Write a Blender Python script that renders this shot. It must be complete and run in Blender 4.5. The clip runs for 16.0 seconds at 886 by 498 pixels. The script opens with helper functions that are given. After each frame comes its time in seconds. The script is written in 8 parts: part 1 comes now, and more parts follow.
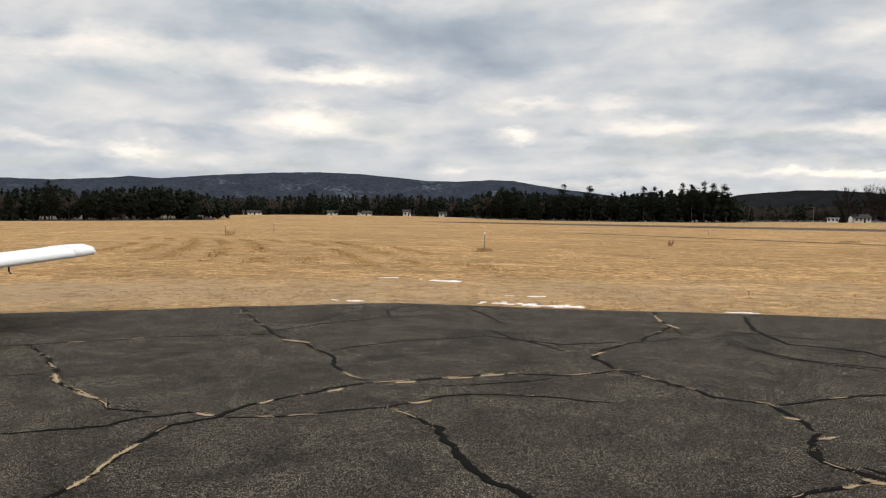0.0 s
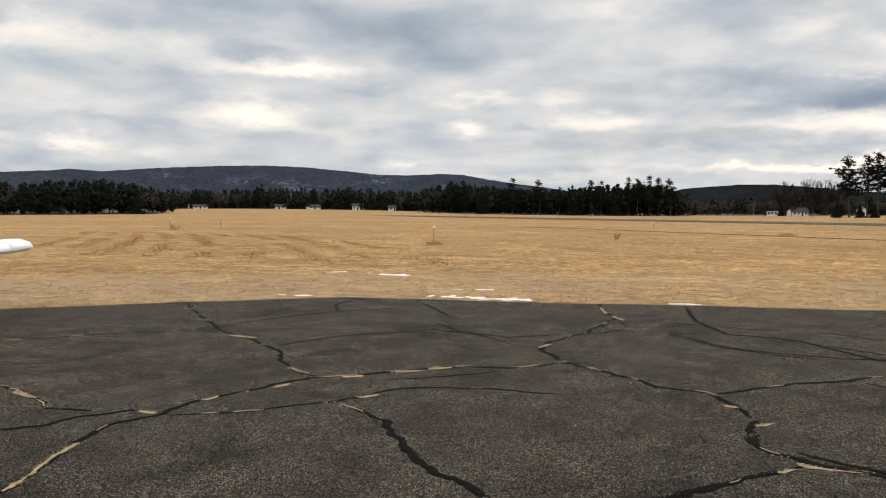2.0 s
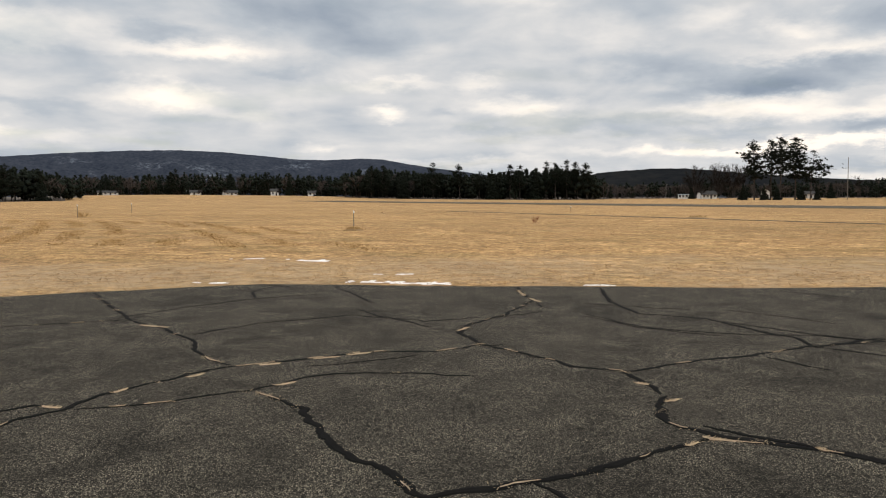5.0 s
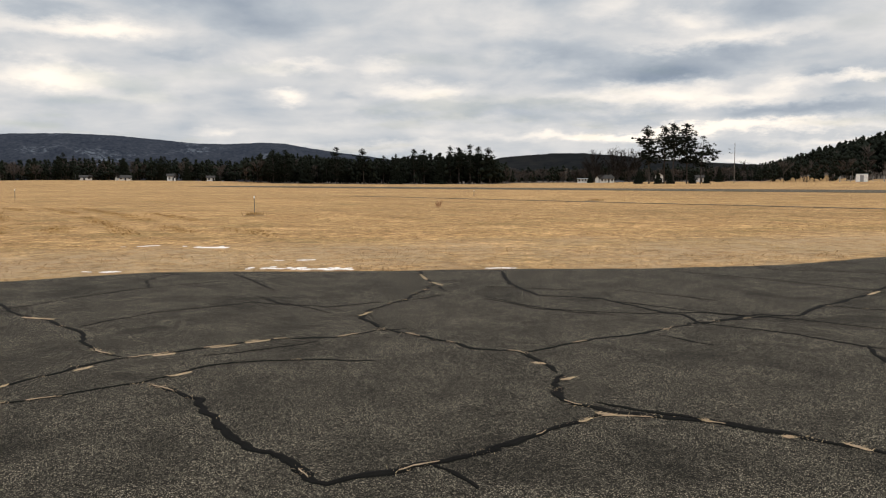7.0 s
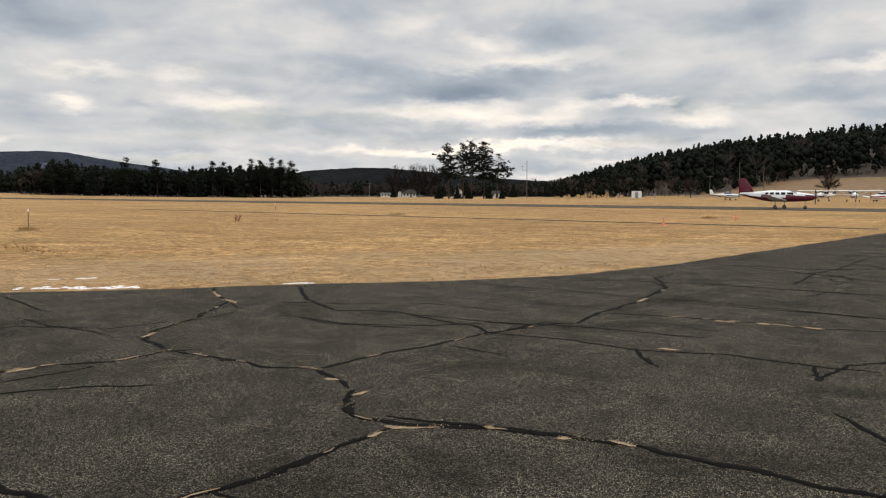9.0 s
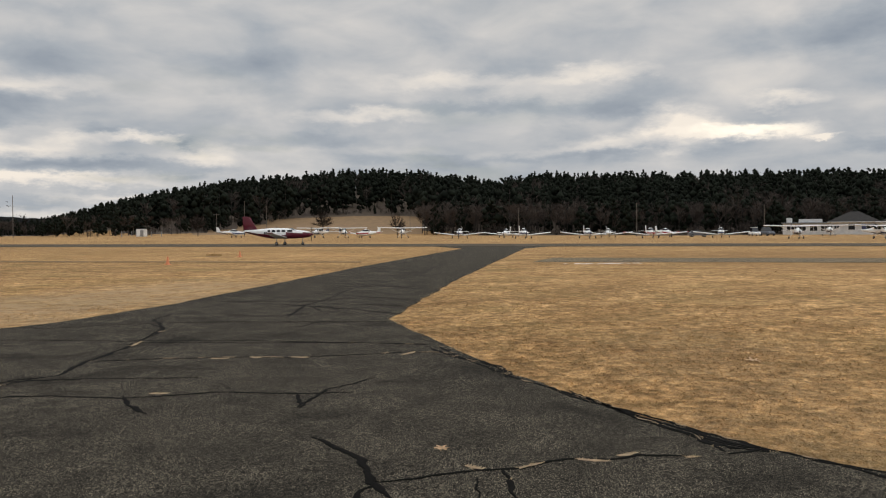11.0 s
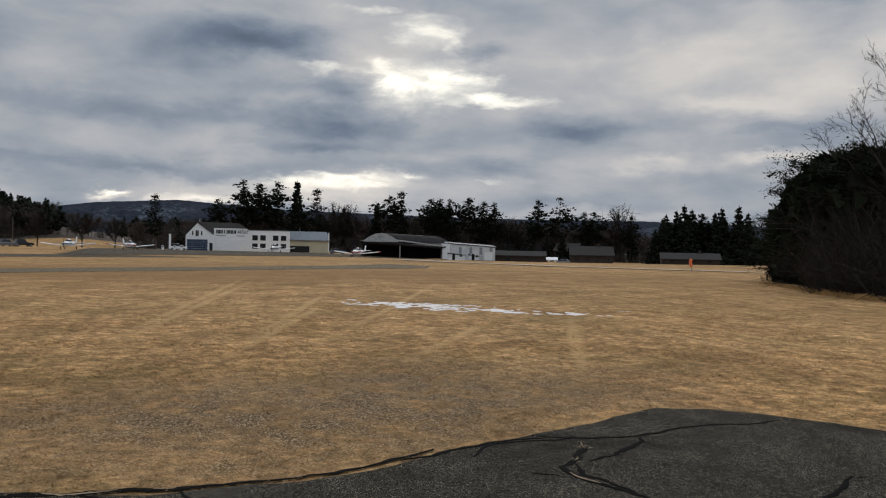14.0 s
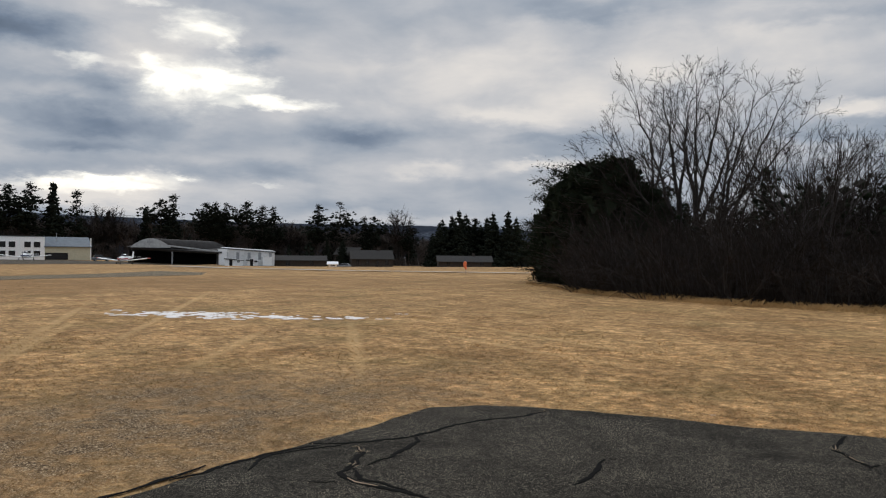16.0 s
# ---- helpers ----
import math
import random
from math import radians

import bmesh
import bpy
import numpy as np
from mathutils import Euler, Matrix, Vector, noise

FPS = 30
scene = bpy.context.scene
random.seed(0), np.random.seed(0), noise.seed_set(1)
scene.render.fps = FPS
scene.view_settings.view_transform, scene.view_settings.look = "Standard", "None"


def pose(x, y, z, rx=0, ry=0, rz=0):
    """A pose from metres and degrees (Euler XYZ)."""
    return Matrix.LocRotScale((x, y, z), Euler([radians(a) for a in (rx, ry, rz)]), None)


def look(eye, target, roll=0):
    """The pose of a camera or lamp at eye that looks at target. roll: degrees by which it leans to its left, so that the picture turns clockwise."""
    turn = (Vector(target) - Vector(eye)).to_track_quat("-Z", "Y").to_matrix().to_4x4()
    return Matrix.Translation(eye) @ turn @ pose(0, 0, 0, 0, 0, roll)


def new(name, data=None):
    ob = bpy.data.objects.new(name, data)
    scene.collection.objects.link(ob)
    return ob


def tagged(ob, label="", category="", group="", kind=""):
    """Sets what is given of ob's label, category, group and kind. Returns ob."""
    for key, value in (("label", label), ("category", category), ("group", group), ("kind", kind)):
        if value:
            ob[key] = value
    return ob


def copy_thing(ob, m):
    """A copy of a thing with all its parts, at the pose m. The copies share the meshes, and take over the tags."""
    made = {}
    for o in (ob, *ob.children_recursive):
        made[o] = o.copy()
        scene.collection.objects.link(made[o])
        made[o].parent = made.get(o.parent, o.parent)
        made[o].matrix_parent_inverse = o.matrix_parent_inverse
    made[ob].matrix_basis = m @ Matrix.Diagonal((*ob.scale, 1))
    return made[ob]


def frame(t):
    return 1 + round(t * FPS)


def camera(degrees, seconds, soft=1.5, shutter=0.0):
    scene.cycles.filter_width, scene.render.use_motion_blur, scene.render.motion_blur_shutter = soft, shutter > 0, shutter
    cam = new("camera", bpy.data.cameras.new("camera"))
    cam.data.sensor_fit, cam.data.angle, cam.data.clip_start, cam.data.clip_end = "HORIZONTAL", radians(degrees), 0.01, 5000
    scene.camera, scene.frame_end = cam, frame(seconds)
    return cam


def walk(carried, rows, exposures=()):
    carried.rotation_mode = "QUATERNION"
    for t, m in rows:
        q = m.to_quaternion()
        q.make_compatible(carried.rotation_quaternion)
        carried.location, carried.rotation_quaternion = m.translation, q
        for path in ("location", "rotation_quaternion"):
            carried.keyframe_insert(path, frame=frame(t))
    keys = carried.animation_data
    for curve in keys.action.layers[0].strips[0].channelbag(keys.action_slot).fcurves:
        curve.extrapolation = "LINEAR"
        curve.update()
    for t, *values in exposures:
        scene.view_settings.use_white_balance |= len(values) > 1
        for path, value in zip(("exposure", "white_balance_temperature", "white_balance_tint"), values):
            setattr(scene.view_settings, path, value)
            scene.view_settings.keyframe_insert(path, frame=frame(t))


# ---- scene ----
cam = camera(58.14, 16.0, soft=1.15)


def aim(x, y, z, yaw, pitch, roll):
    """A camera pose from its place and its yaw (to the left), pitch (up) and roll in degrees."""
    return pose(x, y, z, 0, 0, yaw) @ pose(0, 0, 0, 90 + pitch) @ pose(0, 0, 0, 0, 0, roll)


WAY = [
    (0, -0.000, 0.000, 1.623, 0.00, -2.26, 0.26),
    (0.5, 0.009, -0.016, 1.625, -0.79, -2.30, 0.10),
    (1, 0.016, -0.007, 1.621, -1.62, -2.47, -0.04),
    (1.5, 0.016, -0.008, 1.625, -2.56, -2.69, 0.07),
    (2, 0.022, -0.006, 1.622, -3.62, -2.69, 0.21),
    (2.5, 0.028, -0.007, 1.624, -4.82, -2.55, 0.29),
    (3, 0.032, -0.004, 1.623, -5.68, -2.52, 0.18),
    (5.5, 0.072, 0.008, 1.615, -10.47, -4.20, -0.24),
    (6, 0.083, 0.007, 1.614, -11.87, -4.52, -0.35),
    (6.5, 0.094, 0.007, 1.611, -13.72, -4.74, -0.37),
    (7, 0.111, 0.006, 1.612, -16.12, -4.91, -0.30),
    (7.5, 0.124, 0.006, 1.610, -18.92, -4.73, -0.12),
    (8, 0.133, -0.004, 1.615, -21.71, -4.37, 0.00),
    (8.2, 0.143, 0.001, 1.615, -22.95, -4.24, -0.07),
    (10.3, 0.374, -0.072, 1.615, -49.71, -2.62, 0.55),
    (10.5, 0.381, -0.094, 1.616, -53.64, -2.24, 0.31),
    (11, 0.430, -0.105, 1.624, -64.41, -1.19, -0.16),
    (11.5, 0.459, -0.127, 1.622, -73.89, -0.84, 0.05),
    (12, 0.468, -0.172, 1.634, -84.76, -0.98, 0.11),
    (12.5, 0.488, -0.215, 1.636, -97.17, -0.80, 0.37),
    (13, 0.467, -0.266, 1.611, -108.71, -0.42, 0.69),
    (13.5, 0.437, -0.289, 1.630, -117.36, -0.13, 0.86),
    (14, 0.465, -0.334, 1.619, -124.52, 0.12, 1.14),
    (14.5, 0.464, -0.376, 1.625, -130.65, 0.21, 1.00),
    (15, 0.473, -0.393, 1.615, -134.90, 0.58, 0.68),
    (15.5, 0.483, -0.402, 1.617, -137.55, 0.89, 0.53),
    (16, 0.466, -0.389, 1.626, -140.18, 0.65, 0.48),
]
walk(cam, [(r[0], aim(*r[1:])) for r in WAY],
     exposures=[(0.0, 0.20, 6950, 10), (8.0, 0.14, 7000, 10), (10.5, -0.08, 7000, 10), (11.2, -0.24, 6950, 10), (12.0, -0.48, 6850, 10), (13.0, -0.55, 6500, 10), (13.6, -0.61, 6420, 10), (14.5, -0.55, 6420, 10), (16.0, -0.38, 6380, 10)])

# ---- sky and sun: an overcast afternoon, the sun low behind thin cloud ----
SUN_AZ, SUN_EL = 122.0, 14.0


def way_to(az, el):
    a, e = radians(az), radians(el)
    return Vector((math.sin(a) * math.cos(e), math.cos(a) * math.cos(e), math.sin(e)))


def build_world():
    world = bpy.data.worlds.new("overcast_sky")
    scene.world = world
    world.use_nodes = True
    nt = world.node_tree
    nt.nodes.clear()
    N, L = nt.nodes.new, nt.links.new

    def put(sock, value):
        if hasattr(value, "is_output"):
            L(value, sock)
        else:
            sock.default_value = value

    def m(op, a, b=0.0, c=0.0):
        n = N("ShaderNodeMath")
        n.operation = op
        put(n.inputs[0], a), put(n.inputs[1], b), put(n.inputs[2], c)
        return n.outputs[0]

    def vm(op, a, b, out=0):
        n = N("ShaderNodeVectorMath")
        n.operation = op
        put(n.inputs[0], a), put(n.inputs[1], b)
        return n.outputs[out]

    def mr(v, a, b, c, d, smooth=True):
        n = N("ShaderNodeMapRange")
        n.interpolation_type = "SMOOTHSTEP" if smooth else "LINEAR"
        for i, q in enumerate((v, a, b, c, d)):
            put(n.inputs[i], q)
        return n.outputs[0]

    def mix(f, a, b):
        n = N("ShaderNodeMix")
        n.data_type = "RGBA"
        put(n.inputs[0], f), put(n.inputs[6], a), put(n.inputs[7], b)
        return n.outputs[2]

    def noise_at(vec, scale, detail, rough, dist=0.0):
        n = N("ShaderNodeTexNoise")
        put(n.inputs["Vector"], vec)
        for k, v in (("Scale", scale), ("Detail", detail), ("Roughness", rough), ("Distortion", dist)):
            n.inputs[k].default_value = v
        return n.outputs[0]

    ray = N("ShaderNodeTexCoord").outputs["Generated"]
    sep = N("ShaderNodeSeparateXYZ")
    L(ray, sep.inputs[0])
    x, y, z = sep.outputs
    up = m("MAXIMUM", z, 0.0)
    low = m("ADD", up, 0.11)
    flat = N("ShaderNodeCombineXYZ")
    L(m("DIVIDE", x, low), flat.inputs[0]), L(m("DIVIDE", y, low), flat.inputs[1])
    deck = flat.outputs[0]
    # bearing and height of the ray in degrees, bent so that no bank keeps a plain outline
    bearing = m("MULTIPLY", m("ARCTAN2", x, y), 180 / math.pi)
    height = m("MULTIPLY", m("ARCSINE", z), 180 / math.pi)
    w1 = noise_at(vm("MULTIPLY", ray, (7.0, 7.0, 18.0)), 1.0, 7, 0.60)
    w2 = noise_at(vm("MULTIPLY", vm("ADD", ray, (3.0, 1.0, 2.0)), (9.0, 9.0, 24.0)), 1.0, 7, 0.62)
    spot = N("ShaderNodeCombineXYZ")
    L(m("ADD", bearing, m("MULTIPLY", m("SUBTRACT", w1, 0.5), 9.0)), spot.inputs[0])
    L(m("ADD", height, m("MULTIPLY", m("SUBTRACT", w2, 0.5), 3.4)), spot.inputs[1])

    def banks(rows, reach=1.5, core=0.0):
        total = 0.0
        for az, e, wide, tall, amount in rows:
            off = N("ShaderNodeVectorMath")
            off.operation = "MULTIPLY_ADD"
            put(off.inputs[0], spot.outputs[0])
            off.inputs[1].default_value, off.inputs[2].default_value = (1 / wide, 1 / tall, 0), (-az / wide, -e / tall, 0)
            total = m("ADD", total, mr(vm("LENGTH", off.outputs[0], (0, 0, 0), 1), core, reach, amount, 0.0))
        return total

    # cloud deck: puffs over the banks, the side towards the sun lighter
    warp = noise_at(vm("ADD", deck, (2.0, 8.0, 1.0)), 0.8, 2, 0.5)
    shift = N("ShaderNodeCombineXYZ")
    L(m("MULTIPLY", warp, 0.9), shift.inputs[0]), L(m("MULTIPLY", warp, 0.5), shift.inputs[2])
    bent = vm("ADD", deck, shift.outputs[0])
    toward = way_to(SUN_AZ, 0) * 0.14

    def puffs(v):
        return m("ADD", m("MULTIPLY", noise_at(vm("ADD", v, (3.1, 1.7, 0.4)), 0.70, 3, 0.5), 0.16),
                 m("MULTIPLY", noise_at(vm("ADD", v, (9.2, 4.1, 2.0)), 1.7, 6, 0.58, 0.3), 0.26))

    # rounder heaps, seen at the same size near the horizon as overhead
    def heaps(v):
        return m("MULTIPLY", noise_at(vm("MULTIPLY", vm("ADD", v, (5.0, 2.0, 1.0)), (9.0, 9.0, 21.0)), 1.0, 8, 0.50, 0.3), 0.50)

    heap = heaps(ray)
    crown = m("MULTIPLY", m("SUBTRACT", heap, heaps(vm("ADD", ray, (0.0, 0.0, 0.009)))), 1.15)
    here, there = m("ADD", puffs(bent), heap), m("ADD", puffs(vm("ADD", bent, tuple(toward))), heap)
    edge = m("MULTIPLY", m("SUBTRACT", here, there), 0.8)
    thin = m("ADD", mr(here, 0.27, 0.67, 0.80, 0.30, False), m("ADD", edge, crown))
    for rows in (NORTH, NORTH_DARK, RUN, GROVE, HILL, SOUTH_EAST, SUNWARD, SOUTH):
        thin = m("ADD", thin, banks(rows))
    # towards the sun the deck is seen from its shaded side
    near = m("MAXIMUM", vm("DOT_PRODUCT", ray, tuple(way_to(SUN_AZ, SUN_EL)), 1), 0.0)
    thin = m("SUBTRACT", thin, m("MULTIPLY", m("POWER", near, 2.5), 0.03))
    ramp = N("ShaderNodeValToRGB")
    L(thin, ramp.inputs[0])
    stops = ((0.0, (0.138, 0.178, 0.240)), (0.22, (0.246, 0.306, 0.400)), (0.46, (0.432, 0.486, 0.562)), (0.70, (0.69, 0.698, 0.722)), (0.95, (1.0, 0.945, 0.885)))
    el = ramp.color_ramp.elements
    while len(el) < len(stops):
        el.new(0.5)
    for e, (p, c) in zip(el, stops):
        e.position, e.color = p, (*c, 1)
    cloud = ramp.outputs[0]
    # clear sky shows faintly in the thinnest places
    blue = N("ShaderNodeTexSky")
    blue.sky_type, blue.sun_disc = "NISHITA", False
    blue.sun_elevation, blue.sun_rotation = radians(SUN_EL), radians(SUN_AZ)
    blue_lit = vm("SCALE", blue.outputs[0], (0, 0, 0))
    blue_lit.node.inputs["Scale"].default_value = 0.09
    gap = mr(noise_at(vm("ADD", deck, (1.2, 7.7, 5.0)), 1.3, 4, 0.5), 0.53, 0.70, 0.0, 0.22)
    gap = m("MULTIPLY", gap, mr(near, 0.45, 0.85, 1.0, 0.0))
    cloud = mix(gap, cloud, blue_lit)
    # breaks in the deck towards the sun
    light = m("MULTIPLY", m("ADD", banks(BREAKS_A, 1.6, 0.15), banks(BREAKS_B, 1.45, 0.15)), 0.8)
    shred = noise_at(vm("MULTIPLY", vm("ADD", ray, (1.0, 6.0, 3.0)), (16.0, 16.0, 40.0)), 1.0, 7, 0.60, 0.6)
    light = m("MULTIPLY", light, mr(shred, 0.34, 0.66, 0.45, 1.25))
    warm = vm("SCALE", (1.0, 0.915, 0.70), (0, 0, 0))
    L(light, warm.node.inputs["Scale"])
    sky = vm("ADD", cloud, warm)
    # an overcast sky brightens from the horizon to the zenith
    lift = vm("SCALE", sky, (0, 0, 0))
    L(mr(up, 0.26, 0.85, 1.0, 2.45), lift.node.inputs["Scale"])
    bg = N("ShaderNodeBackground")
    L(lift, bg.inputs[0])
    bg.inputs[1].default_value = 1.0
    L(bg.outputs[0], N("ShaderNodeOutputWorld").inputs[0])


# banks of cloud by stretch of sky: azimuth, elevation, half width, half height, how much lighter or darker
NORTH = ((-19.9, 10.9, 6.1, 1.22, 0.3), (-27.0, 10.9, 4.5, 0.81, 0.22), (-9.0, 9.8, 6.1, 0.65, 0.32), (-5.8, 10.2, 2.8, 0.81, 0.18), (-9.8, 6.7, 4.5, 0.98, 0.42), (-21.4, 4.5, 2.0, 0.49, 0.26), (-26.5, 4.8, 2.8, 0.41, 0.2), (-16.3, 4.2, 2.4, 0.41, 0.12),
         (5.0, 5.7, 2.0, 0.57, 0.36), (1.0, 3.7, 2.4, 0.33, 0.16), (-4.2, 5.8, 3.3, 0.41, 0.12), (5.4, 7.8, 3.7, 0.41, 0.18), (15.6, 6.5, 4.1, 0.73, 0.3), (12.1, 8.1, 2.4, 0.61, 0.22), (19.9, 11.3, 4.5, 1.14, 0.13), (27.6, 11.6, 2.4, 1.02, 0.2),
         (14.7, 14.0, 3.3, 1.02, 0.16), (26.8, 5.5, 3.7, 0.41, 0.15), (10.6, 2.6, 6.1, 0.33, 0.16))
NORTH_DARK = ((0.6, 12.9, 7.3, 1.83, -0.19), (3.8, 10.6, 4.9, 1.02, -0.13), (-9.0, 14.2, 6.1, 0.81, -0.12), (-10.6, 11.1, 3.3, 0.57, -0.16), (-20.7, 3.1, 10.2, 0.49, -0.1), (-18.9, 6.0, 4.9, 0.49, -0.1), (20.0, 4.8, 4.9, 0.49, -0.14), (26.1, 7.2, 4.1, 0.81, -0.18),
              (21.0, 8.9, 4.5, 0.81, -0.08), (-28.0, 6.5, 4.9, 0.49, -0.06), (-1.0, 8.6, 3.7, 0.41, -0.08), (10.6, 6.0, 2.4, 0.41, -0.08), (12.6, 4.4, 5.7, 0.41, -0.1))
RUN = ((31.8, 5.9, 4.1, 0.98, 0.42), (36.3, 5.2, 2.8, 0.57, 0.28), (30.1, 3.3, 10.6, 0.33, 0.3), (38.0, 1.4, 3.7, 0.41, 0.2), (33.4, 10.8, 3.3, 1.02, 0.12), (33.5, 7.6, 6.9, 0.65, -0.17), (24.4, 9.2, 4.9, 0.81, -0.1), (38.6, 4.2, 4.5, 0.57, -0.24),
       (26.3, 4.3, 6.1, 0.41, -0.12))
GROVE = ((44.0, 6.3, 2.4, 0.37, 0.38), (47.7, 5.5, 2.4, 0.73, 0.24), (40.5, 5.9, 2.4, 0.57, 0.2), (24.4, 7.3, 2.0, 0.49, 0.16), (36.2, 3.4, 8.9, 0.33, 0.2), (41.7, 2.6, 4.1, 0.33, 0.2), (41.6, 6.6, 1.4, 0.53, -0.16), (46.4, 6.1, 0.9, 0.37, -0.16),
         (32.2, 8.4, 8.1, 0.65, -0.2), (34.1, 10.9, 8.1, 1.22, -0.13), (45.8, 4.4, 6.5, 0.49, -0.2))
HILL = ((35.9, 9.3, 4.5, 0.73, 0.22), (33.0, 10.7, 2.4, 0.73, 0.2), (58.3, 8.2, 4.5, 0.49, 0.28), (64.6, 10.6, 6.1, 0.61, 0.22), (74.6, 10.9, 4.9, 0.49, 0.22), (76.4, 6.2, 3.3, 0.73, 0.36), (81.3, 7.1, 2.4, 1.63, 0.5), (73.6, 5.6, 4.1, 0.41, 0.22),
        (29.5, 3.0, 8.1, 0.33, 0.2), (46.2, 6.1, 0.7, 0.28, -0.12), (31.2, 7.4, 6.1, 0.61, -0.1), (50.2, 11.7, 6.1, 1.02, -0.12), (55.0, 6.6, 5.7, 0.57, -0.12), (66.1, 8.9, 6.1, 0.53, -0.16), (60.3, 5.3, 8.1, 0.57, -0.13), (77.0, 8.8, 5.3, 0.81, -0.2))
SOUTH_EAST = ((110.0, 3.9, 8.0, 1.2, 0.30), (119.0, 4.2, 7.0, 1.3, 0.34), (131.0, 4.6, 6.0, 1.0, 0.12), (84.6, 6.8, 4.9, 0.53, 0.55), (89.9, 6.3, 1.1, 0.20, 0.5), (88.1, 8.5, 2.0, 0.49, 0.28), (95.3, 16.2, 2.0, 0.49, 0.4), (102.4, 3.7, 1.8, 0.33, 0.5), (108.2, 3.5, 2.6, 0.33, 0.5), (107.8, 6.9, 4.5, 0.81, 0.12), (71.3, 10.0, 5.3, 1.02, 0.14),
              (90.5, 12.7, 6.1, 1.63, -0.24), (99.8, 9.3, 6.1, 1.22, -0.2), (109.7, 14.1, 7.3, 1.42, -0.24), (78.2, 9.8, 4.9, 0.81, -0.12), (116.8, 9.2, 4.9, 1.14, -0.24), (105.8, 5.3, 8.1, 0.53, -0.16), (113.5, 11.3, 3.3, 0.81, -0.16), (74.7, 5.4, 10.2, 0.41, -0.12),
              (115.4, 7.0, 6.1, 0.49, -0.2), (93.7, 5.3, 4.1, 0.57, -0.16))
SUNWARD = ((134.0, 12.5, 16.0, 5.0, 0.16), (150.0, 14.0, 14.0, 5.0, 0.14), (118.0, 13.0, 9.0, 4.0, 0.12), (145.0, 10.3, 4.9, 0.73, 0.26), (142.3, 12.8, 8.9, 2.44, 0.16), (152.3, 12.5, 4.9, 2.44, 0.2), (147.0, 6.7, 3.3, 0.41, 0.2), (139.3, 6.3, 4.5, 0.49, 0.2), (135.3, 2.6, 6.1, 0.49, 0.2), (112.5, 14.3, 4.9, 1.22, -0.24), (103.2, 12.9, 4.1, 1.22, -0.1),
           (109.0, 9.2, 6.5, 0.81, -0.16), (116.4, 11.1, 1.6, 0.73, -0.2), (127.0, 14.0, 2.0, 0.73, -0.28), (118.3, 8.2, 8.1, 1.02, -0.2), (134.0, 8.7, 5.3, 1.02, -0.2), (127.1, 6.2, 8.1, 0.57, -0.12), (134.3, 15.0, 6.1, 1.63, -0.1))
SOUTH = ((164.0, 14.5, 11.0, 4.0, 0.28), (167.7, 9.9, 3.0, 0.73, 0.5), (140.0, 6.8, 2.4, 0.41, 0.2), (148.1, 6.8, 3.7, 0.41, 0.2), (148.0, 8.7, 4.5, 0.49, -0.18), (150.8, 17.1, 6.1, 0.81, -0.2), (165.4, 15.7, 6.1, 0.61, -0.16), (166.4, 8.2, 3.3, 0.57, -0.2), (134.3, 8.6, 3.7, 0.49, -0.1))
# breaks through which the sunlit upper cloud shows
BREAKS_A = ((123.0, 11.7, 3.7, 1.63, 1.), (119.9, 12.1, 1.6, 0.57, 0.6), (116.4, 12.5, 1.5, 0.36, 0.45), (117.6, 4.7, 3.9, 0.49, 1.3), (122.4, 5.3, 1.6, 0.28, 0.6), (108.2, 3.5, 2.0, 0.24, 0.35), (102.4, 3.7, 1.4, 0.20, 0.35), (84.6, 6.8, 3.7, 0.33, 0.4))
BREAKS_B = ((122.5, 15.4, 2.0, 0.98, 1.), (121.4, 11.9, 2.4, 0.89, 0.9), (126.7, 10.4, 4.3, 0.49, 1.1), (125.8, 12.3, 1.7, 0.53, 0.9), (120.0, 12.9, 1.0, 0.89, 0.7), (115.6, 12.9, 1.3, 0.28, 0.35), (102.5, 3.8, 1.4, 0.20, 0.6), (107.4, 3.3, 2.8, 0.20, 0.5),
            (122.7, 5.3, 0.8, 0.20, 0.5), (128.8, 5.0, 1.1, 0.24, 0.5), (119.0, 16.8, 1.8, 0.41, 0.5), (124.6, 14.7, 0.7, 0.57, 0.5))
build_world()
sun_data = bpy.data.lights.new("sun", "SUN")
sun_data.energy, sun_data.angle, sun_data.color = 0.6, radians(25), (1.0, 0.95, 0.88)
sun = new("sun", sun_data)
sun.matrix_world = look(way_to(SUN_AZ, 24.0) * 100, (0, 0, 0))


# ---- materials ----
def shader(name, rough=0.9, metal=0.0):
    mat = bpy.data.materials.new(name)
    mat.use_nodes = True
    nt = mat.node_tree
    b = nt.nodes["Principled BSDF"]
    b.inputs["Roughness"].default_value, b.inputs["Metallic"].default_value = rough, metal
    return mat, nt, b


def grain(nt, scale, detail=4.0, rough=0.55, kind="ShaderNodeTexNoise", long=1.0, bearing=0.0, dist=0.0):
    """A noise in the object's metres; long: how many times longer its marks are along that compass bearing."""
    n = nt.nodes.new(kind)
    c = nt.nodes.new("ShaderNodeTexCoord")
    mp = nt.nodes.new("ShaderNodeMapping")
    mp.vector_type = "TEXTURE"
    mp.inputs["Scale"].default_value = (1, long, 1)
    mp.inputs["Rotation"].default_value = (0, 0, radians(-bearing))
    nt.links.new(c.outputs["Object"], mp.inputs[0])
    nt.links.new(mp.outputs[0], n.inputs["Vector"])
    n.inputs["Scale"].default_value = scale
    if kind == "ShaderNodeTexNoise":
        n.inputs["Detail"].default_value, n.inputs["Roughness"].default_value = detail, rough
        n.inputs["Distortion"].default_value = dist
    return n


